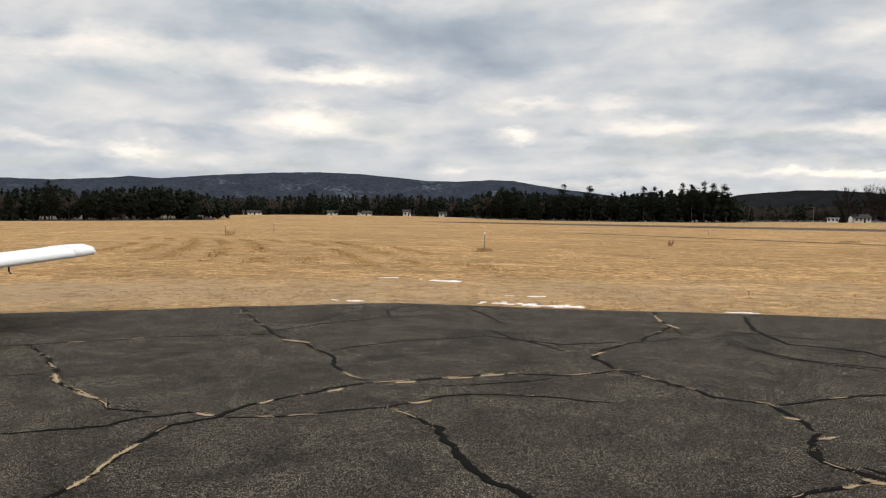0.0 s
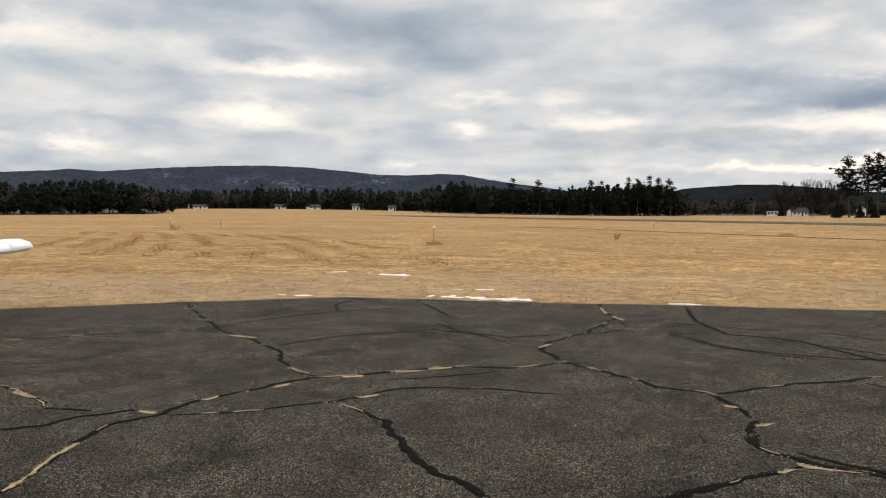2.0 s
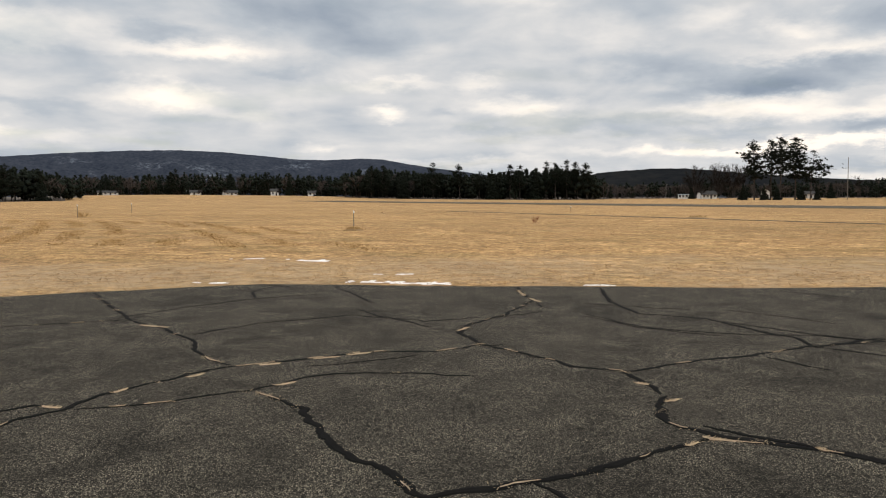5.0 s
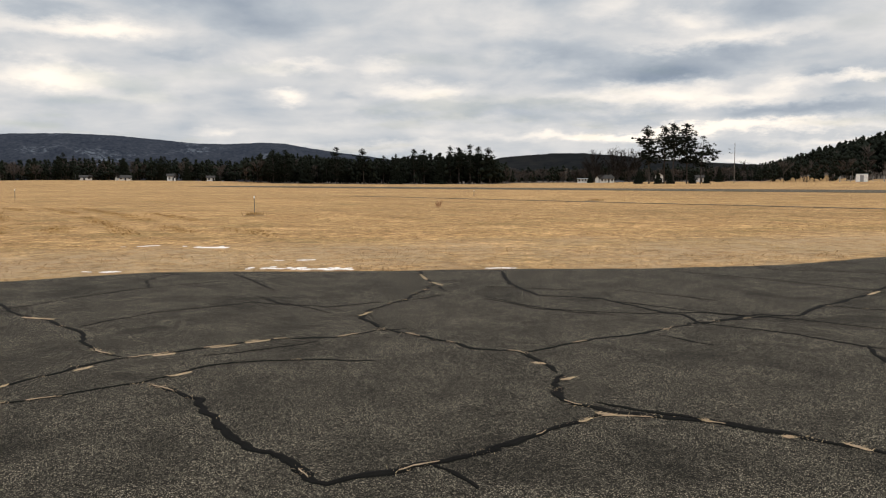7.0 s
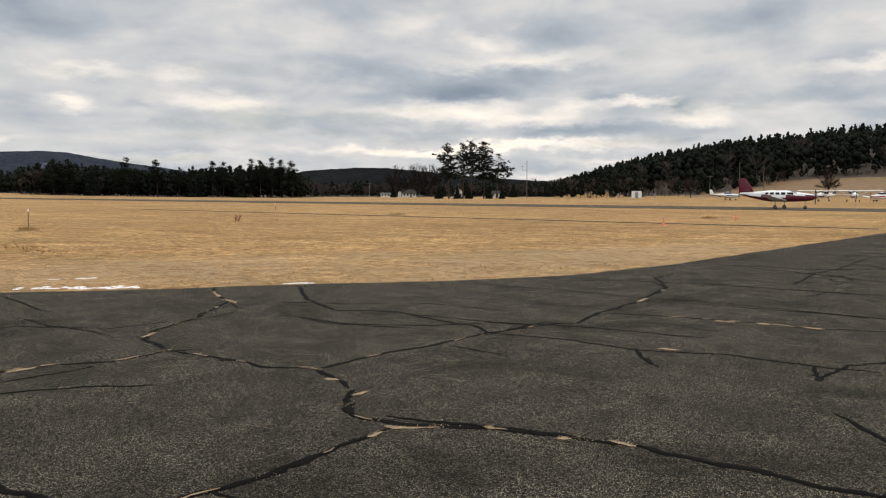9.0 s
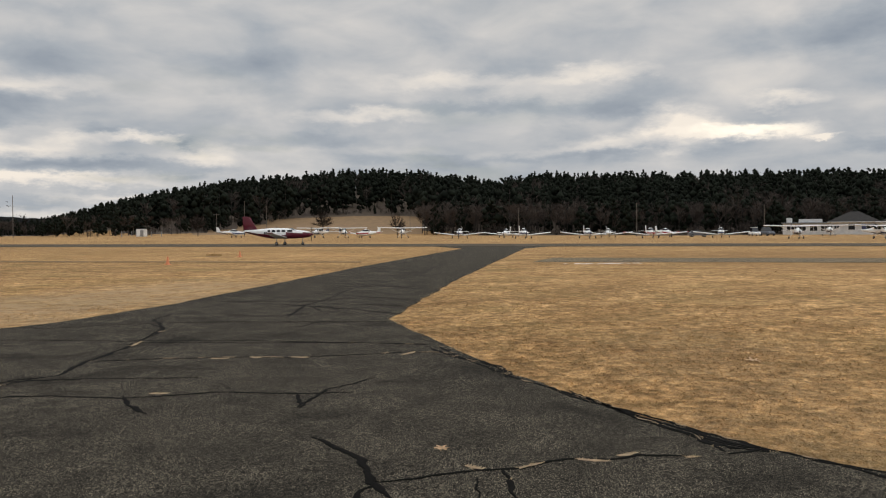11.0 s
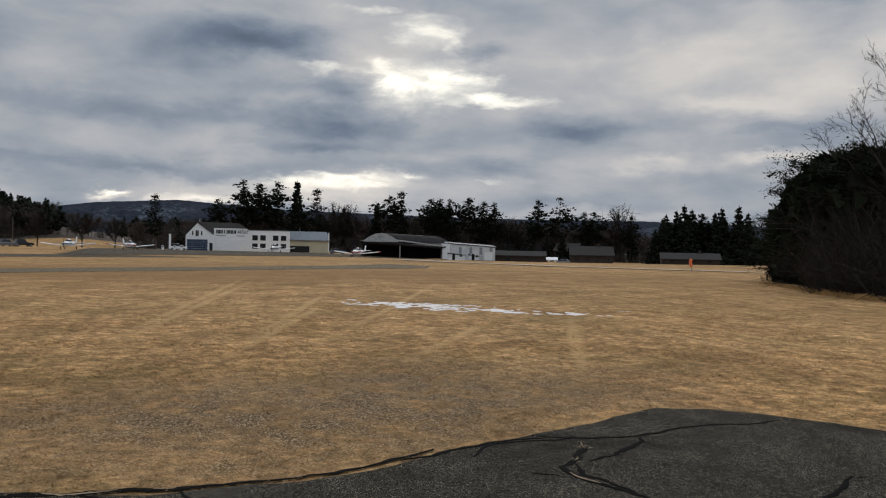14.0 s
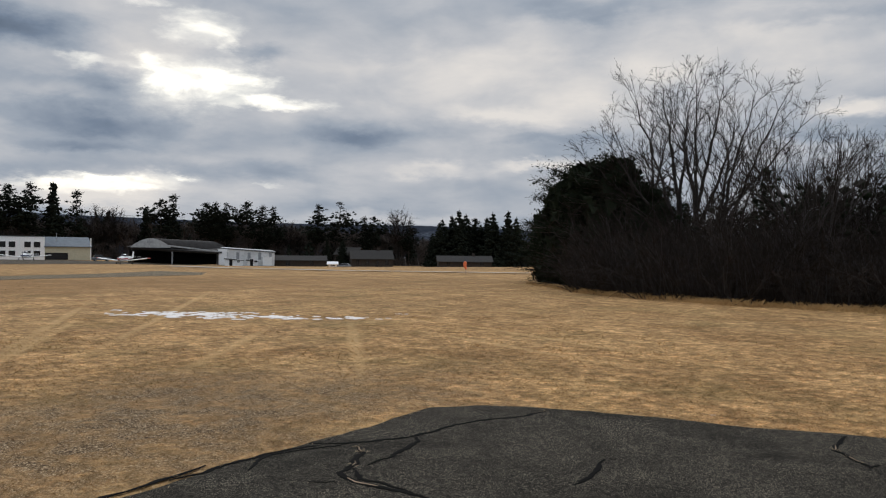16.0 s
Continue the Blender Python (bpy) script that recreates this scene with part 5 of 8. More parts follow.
def tall_hardwood(seed, leaders, r0=0.0135, side=0.19, twigs=4, per=1):
    """A leafless broadleaf: a stout trunk, long limbs that curve up to the given tips, branches and twigs along them."""
    rng = np.random.default_rng(seed)
    p = Plant()

    def run(pts, ra, rb):
        n = len(pts) - 1
        for i in range(n):
            a, b = ra + (rb - ra) * i / n, ra + (rb - ra) * (i + 1) / n
            p.add(limb(pts[i], pts[i + 1], a, b, 6 if a > 0.004 else 3), 0 if a > 0.0016 else 1)

    def branch(a, d, length, r, k):
        pts, q = [a], d
        for i in range(4 - (k == 0)):
            q = q + rng.normal(0, 0.13, 3) + [0, 0, 0.07]
            q = q / np.linalg.norm(q)
            pts.append(pts[-1] + q * length / 4)
        run(pts, r, max(r * 0.4, 0.0005))
        if k == 0:
            s = np.array([pts[j] for j in rng.integers(1, len(pts), twigs)])
            p.add(sliver(s, s + (q + rng.normal(0, 0.5, (twigs, 3))) * length * rng.uniform(0.3, 0.9, (twigs, 1)), 0.0006, rng), 1)
            return
        for i in range(3):
            w = rng.normal(0, 1, 3)
            w -= q * (w @ q)
            e = q + w / np.linalg.norm(w) * rng.uniform(0.4, 0.95)
            branch(pts[2 + i], e / np.linalg.norm(e), length * rng.uniform(0.42, 0.66), max(r * 0.52, 0.0007), k - 1)

    high = max(z0 for z0, x, y, z in leaders)
    bole = [np.array([0.012 * math.sin(2.2 * t + seed) * t, 0.012 * math.sin(3.1 * t + seed) * t, high * t]) for t in np.linspace(0, 1, 6)]
    run([np.array([0, 0, -0.01]), bole[1] * 0.25], r0 * 1.45, r0)
    run([bole[1] * 0.25] + bole[1:], r0, r0 * 0.72)
    for z0, x, y, z in leaders:
        root = bole[min(5, int(round(5 * z0 / high)))]
        tip = np.array([x, y, z])
        bend = root + np.array([x * 0.42, y * 0.42, (z - root[2]) * 0.46])
        n = 10
        pts = [root * (1 - t) ** 2 + bend * 2 * t * (1 - t) + tip * t * t + rng.normal(0, 0.005, 3) * (0 < t < 1) for t in np.linspace(0, 1, n + 1)]
        r = r0 * rng.uniform(0.5, 0.68)
        run(pts, r, 0.0012)
        for i in range(2, n + 1):
            q = pts[i] - pts[i - 1]
            q = q / np.linalg.norm(q)
            for j in range(per + (i % 2) if i < n else 2):
                w = rng.normal(0, 1, 3)
                w -= q * (w @ q)
                e = q + w / np.linalg.norm(w) * rng.uniform(0.45, 0.9)
                branch(pts[i], e / np.linalg.norm(e), side * (1.15 - 0.055 * i) * rng.uniform(0.6, 1.15), max(r * (1.0 - 0.08 * i) * 0.45, 0.0010), 2)
    top = max(v[:, 2].max() for v in p.v)
    for v in p.v:
        v *= [1, 1, 1 / top]
    return p


def stem_thicket(h, seed, stems=9, width=0.35):
    """A clump of thin leafless stems."""
    rng = np.random.default_rng(seed)
    p = Plant()
    for i in range(stems):
        a = rng.uniform(0, 6.28)
        root = np.array([math.cos(a), math.sin(a), 0]) * rng.uniform(0, width * 0.5) * h
        q = np.array([math.cos(a) * 0.35, math.sin(a) * 0.35, 1.0]) + rng.normal(0, 0.30, 3)
        L = h * rng.uniform(0.5, 1.0)
        x = root
        for k in range(3):
            y = x + q / np.linalg.norm(q) * L / 3
            p.add(limb(x, y, 0.010 * h * (1 - 0.28 * k) * 0.6, 0.010 * h * (0.72 - 0.28 * k) * 0.6), 0)
            e = q + rng.normal(0, 0.85, (7, 3))
            s = x + (y - x) * rng.uniform(0, 1, (7, 1))
            p.add(sliver(s, s + e / np.linalg.norm(e, axis=1, keepdims=True) * L * rng.uniform(0.12, 0.36, (7, 1)), 0.0030 * h, rng), 1)
            x, q = y, q + rng.normal(0, 0.35, 3)
    return p


def sliver(a, b, w, rng):
    """Thin single triangles from a to b."""
    d = b - a
    s = np.cross(d, rng.normal(0, 1, d.shape))
    s /= np.linalg.norm(s, axis=1, keepdims=True) + 1e-9
    v = np.stack([a - s * w, a + s * w, b], 1).reshape(-1, 3)
    return v, np.arange(len(v)).reshape(-1, 3)


def far_hardwood(seed, crown=0.30, twigs=230, low=0.30):
    """A leafless tree for the distance: trunk, a dozen limbs and a haze of twigs."""
    rng = np.random.default_rng(seed)
    p = Plant()
    p.add(limb((0, 0, 0), (0.01, 0.01, 0.8), 0.011, 0.004, 4), 0)
    ends, roots = [], []
    for i in range(13):
        z = rng.uniform(low, 0.75)
        a = rng.uniform(0, 6.28)
        L = crown * rng.uniform(0.5, 1.0) * (1.15 - 0.5 * z)
        root, tip = np.array([0, 0, z]), np.array([math.cos(a) * L, math.sin(a) * L, min(z + L * rng.uniform(0.6, 1.5), 1.0)])
        v, f = limb(root, tip, 0.005, 0.0015, 3)
        p.add((v, f), 0)
        roots.append(root), ends.append(tip)
    roots, ends = np.array(roots), np.array(ends)
    k = rng.integers(0, 13, twigs)
    t = rng.uniform(0.25, 1.0, (twigs, 1))
    a = roots[k] + (ends[k] - roots[k]) * t
    d = (ends[k] - roots[k]) * 0.5 + rng.normal(0, 0.07, (twigs, 3)) + [0, 0, 0.07]
    b = a + d * rng.uniform(0.5, 1.1, (twigs, 1))
    b[:, 2] = np.minimum(b[:, 2], rng.uniform(0.9, 1.03, twigs))
    p.add(sliver(a, b, 0.0055, rng), 1)
    return p


def round_hardwood(seed, crown=0.40, limbs=34, twigs=2400):
    """A leafless tree for the distance with a broad round crown."""
    rng = np.random.default_rng(seed)
    p = Plant()
    p.add(limb((0, 0, 0), (0.0, 0.01, 0.45), 0.020, 0.010, 5), 0)
    a, c = rng.uniform(0, 6.28, limbs), rng.uniform(-0.25, 1.0, limbs)
    s = np.sqrt(1 - c ** 2) * rng.uniform(0.8, 1.0, limbs)
    tips = np.stack([crown * s * np.cos(a), crown * s * np.sin(a), 0.52 + 0.46 * c], -1)
    roots = np.stack([0 * a, 0 * a, rng.uniform(0.16, 0.44, limbs)], -1)
    for r, t in zip(roots, tips):
        p.add(limb(r, t, 0.006, 0.0012, 3), 0)
    k = rng.integers(0, limbs, twigs)
    b = roots[k] + (tips[k] - roots[k]) * rng.uniform(0.35, 0.95, (twigs, 1))
    d = (tips[k] - roots[k]) * 0.10 + rng.normal(0, 0.06, (twigs, 3))
    p.add(sliver(b, b + d * rng.uniform(0.6, 1.1, (twigs, 1)), 0.0032, rng), 1)
    return p


def far_thicket(seed, stems=22):
    rng = np.random.default_rng(seed)
    p = Plant()
    n = stems * 8
    a = rng.uniform(0, 6.28, stems)
    foot = np.stack([np.cos(a), np.sin(a), 0 * a], -1) * rng.uniform(0, 0.35, (stems, 1))
    top = foot * rng.uniform(1.0, 1.9, (stems, 1)) + np.stack([0 * a, 0 * a, rng.uniform(0.6, 1.0, stems)], -1)
    p.add(sliver(foot, top, 0.012, rng), 0)
    k = rng.integers(0, stems, n)
    s = foot[k] + (top[k] - foot[k]) * rng.uniform(0.1, 0.9, (n, 1))
    p.add(sliver(s, s + rng.normal(0, 0.12, (n, 3)) + [0, 0, 0.16], 0.007, rng), 1)
    return p


def woods(name, spots, kinds, mats, label, seed):
    """One stand of many trees: spots are x, y, height; kinds are unit-height plants."""
    rng = np.random.default_rng(seed)
    arr = [k.arrays() for k in kinds]
    V, F, M, n = [], [], [], 0
    for x, y, h, k in spots:
        v, f, m = arr[k]
        a = rng.uniform(0, 6.28)
        c, s = math.cos(a), math.sin(a)
        w = h * rng.uniform(0.85, 1.2)
        V.append(np.stack([(v[:, 0] * c - v[:, 1] * s) * w + x, (v[:, 0] * s + v[:, 1] * c) * w + y, v[:, 2] * h + level(x, y) - 0.15], -1))
        F.append(f + n), M.append(m)
        n += len(v)
    ob = link_mesh(name, np.concatenate(V), np.concatenate(F), mats, None, np.concatenate(M), True)
    return tagged(ob, label, "woods", kind="stuff")


UNIT_CONES = [white_pine(3, 0.16, 0.24, 1, 7, 0.5), white_pine(4, 0.24, 0.27, 1, 6, 0.8), white_pine(5, 0.06, 0.19, 1, 8, 0.1), white_pine(6, 0.12, 0.30, 1, 7, 0.7), white_pine(8, 0.08, 0.22, 1, 8, 0.2)]
UNIT_BARE = [far_hardwood(11), far_hardwood(12, 0.24, 200, 0.4), far_hardwood(13, 0.36, 240), far_thicket(14), round_hardwood(15)]


def stand(name, label, a0, a1, d0, d1, gap, h0, h1, bare_share, seed, cap=None, thicket=0.15):
    """Trees spread over a stretch of azimuth and distance; cap: the skyline, in degrees, that their tops keep to."""
    rng = np.random.default_rng(seed)
    cones, bares = [], []
    d = d0
    while d < d1:
        step = math.degrees(gap / d)
        for a in np.arange(a0, a1, step):
            az, r = a + rng.uniform(-0.5, 0.5) * step, d + rng.uniform(-0.5, 0.5) * gap
            if name.startswith("hill") and r < np.interp(az, (47.0, 54.3, 62.8, 63.0), (320, 418, 418, 300)):
                continue
            if name == "hill_edge" and r > np.interp(az, (47.0, 54.3, 62.8), (320, 418, 418)) + 20:
                continue
            if name.startswith("hangar") and 95.6 < az < 103.0 and r < 306:
                continue
            x, y = ground_at(az, r)
            h = rng.uniform(h0, h1) * (1.0 if rng.uniform() < 0.85 else 1.16)
            if cap is not None:
                most = math.tan(radians(np.interp(az, cap[0], cap[1]) * rng.uniform(0.86, 1.03))) * r + 1.62 - level(x, y)
                h = min(h, most)
            if h < 2.0:
                continue
            if rng.uniform() < bare_share:
                k = 3 if rng.uniform() < thicket else int(rng.integers(0, 3))
                bares.append((x, y, h * rng.uniform(0.7, 0.95) * (0.5 if k == 3 else 1), k))
            else:
                cones.append((x, y, h, int(rng.integers(0, 5))))
        d += gap * 0.85
    if cones:
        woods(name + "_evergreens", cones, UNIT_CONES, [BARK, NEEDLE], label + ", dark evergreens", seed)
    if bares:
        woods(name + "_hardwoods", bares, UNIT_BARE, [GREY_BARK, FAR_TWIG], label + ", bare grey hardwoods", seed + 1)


stand("west_woods", "tree belt along the edge of the field", -44, -15.3, 325, 372, 5.5, 12.5, 15.0, 0.30, 21,
      ((-44, -28.4, -26.3, -24.5, -22.5, -19.3, -17, -15.6), (1.9, 1.7, 2.15, 1.6, 1.95, 2.1, 1.75, 1.3)))
stand("field_woods", "mixed woods behind the far houses", -16.5, 4.0, 512, 590, 7.0, 11, 16, 0.45, 23,
      ((-17, -13.7, -11, -9, -6, -3.4, 0.6, 4), (1.4, 1.5, 1.55, 1.85, 1.7, 1.74, 1.55, 1.7)))
stand("pine_row", "row of tall pines across the runway", 2.6, 20.5, 398, 440, 4.8, 12, 17.5, 0.22, 25,
      ((2, 4, 7, 8, 12, 15, 18, 20.5), (1.6, 2.1, 1.9, 1.75, 1.65, 1.95, 2.15, 1.3)))
stand("low_woods", "low winter woods behind the far houses", 19.5, 45, 465, 540, 5.5, 6, 11, 0.75, 27, ((19, 30, 38, 40, 45), (1.05, 1.1, 1.05, 1.2, 1.4)))
stand("hill_woods", "steep wooded hill behind the airfield", 38.5, 98, 352, 665, 11.0, 15, 21, 0.16, 31,
      ((38, 39.7, 41.7, 45.2, 48.4, 53.8, 58.6, 62.6, 65, 67.9, 71.5, 80.8, 91.3, 93.4, 96.1, 98), (1.1, 1.5, 2.15, 2.95, 3.6, 4.2, 4.62, 4.55, 4.2, 3.8, 4.28, 4.2, 4.08, 3.85, 3.1, 2.6)), 0.0)
stand("hill_foot", "edge of the hill woods behind the parked aircraft", 63.2, 98.5, 302, 345, 4.4, 11, 15, 0.78, 33, None, 0.25)
stand("hill_edge", "brushy edge of the woods above the meadow", 48.5, 63, 345, 438, 5.0, 5, 9, 0.55, 39, ((48, 63), (2.1, 2.1)), 0.5)
stand("hill_foot_west", "brushy foot of the hill", 41, 54.2, 325, 352, 6.5, 6, 10, 0.75, 34, None, 0.3)
stand("hangar_brush", "brown brush below the woods behind the hangars", 96, 147, 258, 272, 2.6, 5, 8, 0.95, 37, None, 0.6)
stand("hangar_woods", "brown winter woods behind the hangars", 96, 147, 266, 330, 4.2, 12, 17, 0.94, 35,
      ((96, 100, 104, 108, 111, 114, 120, 130, 135, 138, 147), (2.9, 2.2, 1.9, 2.2, 2.7, 3.0, 2.9, 2.6, 2.3, 1.7, 1.7)), 0.2)


def tree_thing(name, plant, x, y, h, label, category, group, leaf, turn=0.0, wood=BARK):
    """A tree of its own: trunk with its limbs, and crown."""
    v, f, m = plant.arrays()
    root = thing(name, Matrix.Translation((x, y, level(x, y) - 0.1)) @ pose(0, 0, 0, 0, 0, turn) @ Matrix.Scale(h, 4), label, category, group)
    for k, (title, mat) in enumerate((("trunk", wood), ("crown", leaf))):
        pick = f[m == k]
        if len(pick):
            used, inv = np.unique(pick, return_inverse=True)
            link_mesh(title, v[used], inv.reshape(-1, 3), mat, root, None, True)
    return root


def copy_tree(ob, x, y, h, turn):
    return copy_thing(ob, Matrix.Translation((x, y, level(x, y) - 0.1)) @ pose(0, 0, 0, 0, 0, turn) @ Matrix.Scale(h / ob.scale[0], 4))


# open pines, a lopsided one, a sparse one, two of the clump, two broad domes
PINES = [white_pine(41, 0.34, 0.21, 6, 11, 0.45), white_pine(42, 0.40, 0.24, 6, 9, 0.7), white_pine(43, 0.26, 0.18, 6, 12, 0.25, 0.0, 0.28), white_pine(47, 0.38, 0.30, 6, 8, 0.5, 0.06, 0.45),
         white_pine(44, 0.36, 0.21, 6, 10, 0.6, -0.05, 0.22), white_pine(45, 0.40, 0.125, 6, 12, 0.7, 0.0, 0.2), white_pine(48, 0.10, 0.30, 6, 9, 0.9, 0.0, 0.08), white_pine(49, 0.16, 0.33, 6, 8, 0.8, 0.0, 0.10),
         white_pine(46, 0.33, 0.17, 6, 12, 0.8, 0.0, 0.1)]
SPRUCES = [spruce(51, 0.21, 0.04, 3, 19), spruce(52, 0.26, 0.03, 3, 17), spruce(53, 0.15, 0.08, 3, 20)]


def top_height(az, d, el):
    x, y = ground_at(az, d)
    return 1.62 + math.tan(radians(el)) * d - level(x, y) + 0.1


FIRST = {}


def set_tree(kind, az, d, el, turn):
    """One tree whose top stands at that elevation."""
    x, y = ground_at(az, d)
    h = top_height(az, d, el)
    if kind not in FIRST:
        if kind[0] == "p":
            FIRST[kind] = tree_thing("pine_tree", PINES[int(kind[1])], x, y, h, "tall dark white pine with open tiered limbs", "pine tree", "tall pines", NEEDLE, turn)
        elif kind[0] == "s":
            FIRST[kind] = tree_thing("spruce_tree", SPRUCES[int(kind[1])], x, y, h, "dense dark conical spruce at the wood's edge", "spruce tree", "spruces", NEEDLE, turn)
        else:
            FIRST[kind] = tree_thing("bare_tree", UNIT_BARE[int(kind[1])], x, y, h, "leafless grey hardwood tree with fine twigs", "bare tree", "bare hardwoods", TWIG, turn, GREY_BARK)
        return FIRST[kind]
    return copy_tree(FIRST[kind], x, y, h, turn)


# kind, bearing, distance, elevation of the top
FIELD_TREES = (("p7", -26.3, 322, 2.25), ("s1", -28.6, 322, 1.75), ("p6", -22.6, 322, 2.0), ("p7", -19.4, 322, 2.1), ("s0", -17.4, 322, 1.8), ("p6", -24.0, 322, 1.8), ("p7", -20.8, 322, 1.95),
               ("p6", -13.6, 505, 1.55), ("p7", -9.2, 508, 1.9), ("s1", -5.6, 505, 1.7), ("p6", -3.0, 505, 1.75), ("s0", -1.6, 505, 1.55))
ROW_TREES = (("p7", 4.2, 394, 2.2), ("p6", 5.0, 395, 2.25), ("s1", 6.5, 394, 1.65), ("p6", 8.6, 394, 2.45), ("p4", 10.5, 394, 2.35), ("p0", 11.9, 396, 1.8), ("s0", 12.8, 396, 2.0), ("p5", 14.1, 395, 2.3), ("p2", 14.8, 396, 2.25),
             ("s0", 15.9, 395, 2.1), ("p2", 16.7, 396, 2.5), ("p5", 17.3, 394, 2.4), ("p2", 18.1, 395, 2.6), ("p5", 18.7, 396, 2.45), ("p4", 19.5, 395, 2.4))
CLUMP_TREES = (("p4", 30.6, 318, 3.75), ("p5", 31.6, 324, 3.75), ("p5", 32.2, 316, 3.9), ("p8", 33.1, 322, 3.9), ("p3", 34.0, 318, 2.95), ("s1", 29.9, 312, 0.85), ("s1", 31.2, 310, 0.75), ("s1", 32.0, 312, 0.7), ("s1", 33.5, 312, 0.7),
               ("s1", 34.4, 312, 0.6), ("s1", 35.2, 420, 0.9), ("p4", 39.6, 400, 1.5))
GARDEN_TREES = (("b4", 27.2, 424, 0.95), ("b4", 28.5, 424, 1.0), ("b4", 25.6, 424, 0.7), ("s1", 26.6, 425, 0.6), ("s1", -13.9, 484, 0.62), ("b4", -12.8, 484, 0.7), ("s0", -8.4, 482, 0.75), ("b4", -7.6, 482, 0.6), ("s1", -5.0, 480, 0.62),
                ("b4", -6.0, 480, 0.7), ("s0", -3.0, 474, 0.6), ("b4", -2.3, 474, 0.6), ("s1", 0.35, 474, 0.6), ("b4", 26.8, 470, 2.15), ("b4", 28.2, 470, 2.3), ("b4", 29.2, 470, 2.25), ("b0", 29.8, 470, 2.1), ("b1", 36.8, 470, 1.3))
LONE_TREES = (("b4", 47.4, 268, 1.35), ("b4", 55.9, 280, 1.85), ("b4", 61.2, 290, 1.35), ("b4", 97.6, 245, 2.0), ("b4", 100.2, 250, 2.2), ("b4", 102.2, 258, 1.9), ("s2", 131.9, 235, 1.4), ("s1", 133.0, 238, 1.4))
HANGAR_PINES = (("p2", 104.7, 245, 3.49), ("p1", 108.7, 262, 3.36), ("p0", 110.5, 260, 4.70), ("p1", 111.6, 260, 4.55), ("p0", 112.7, 260, 4.63), ("s2", 114.1, 260, 4.90),
              ("p2", 115.5, 260, 4.29), ("b4", 116.8, 268, 3.4), ("b4", 117.8, 268, 3.3), ("s2", 119.7, 268, 3.40), ("p1", 120.7, 260, 3.93), ("p2", 121.5, 260, 4.25),
              ("p1", 123.6, 260, 3.79), ("p0", 124.3, 260, 3.75), ("p1", 124.2, 260, 3.52), ("p0", 124.9, 260, 3.73), ("p1", 126.3, 260, 3.93), ("p2", 127.4, 260, 3.63),
              ("p0", 128.2, 260, 3.54), ("b4", 129.3, 266, 2.58), ("p0", 131.2, 260, 3.76), ("p3", 132.6, 260, 3.97))
BARN_TREES = (("p2", 134.5, 260, 2.97), ("p1", 135.2, 260, 3.02), ("b4", 137.0, 262, 3.59), ("p0", 137.7, 260, 2.69), ("s1", 140.1, 240, 2.94), ("s0", 141.3, 240, 3.59),
              ("s1", 141.8, 244, 3.31), ("p1", 142.5, 246, 2.96), ("s1", 143.7, 240, 3.43), ("s0", 144.8, 238, 3.54), ("s1", 145.4, 242, 3.08), ("s2", 143.3, 246, 3.08),
              ("s0", 140.8, 243, 3.18))
count = 0
for rows in (FIELD_TREES, ROW_TREES, CLUMP_TREES, GARDEN_TREES, LONE_TREES, HANGAR_PINES, BARN_TREES):
    for kind, az, d, el in rows:
        set_tree(kind, az, d, el, (count * 67) % 360 if kind not in ("p3", "p4") else -az)
        count += 1
for k in range(13):
    set_tree(("s1", "s0", "s1")[k % 3], 139.4 + 0.5 * k, 243 + (k * 7) % 5, 1.9 + 0.8 * abs(math.sin(k * 1.9)), k * 53)


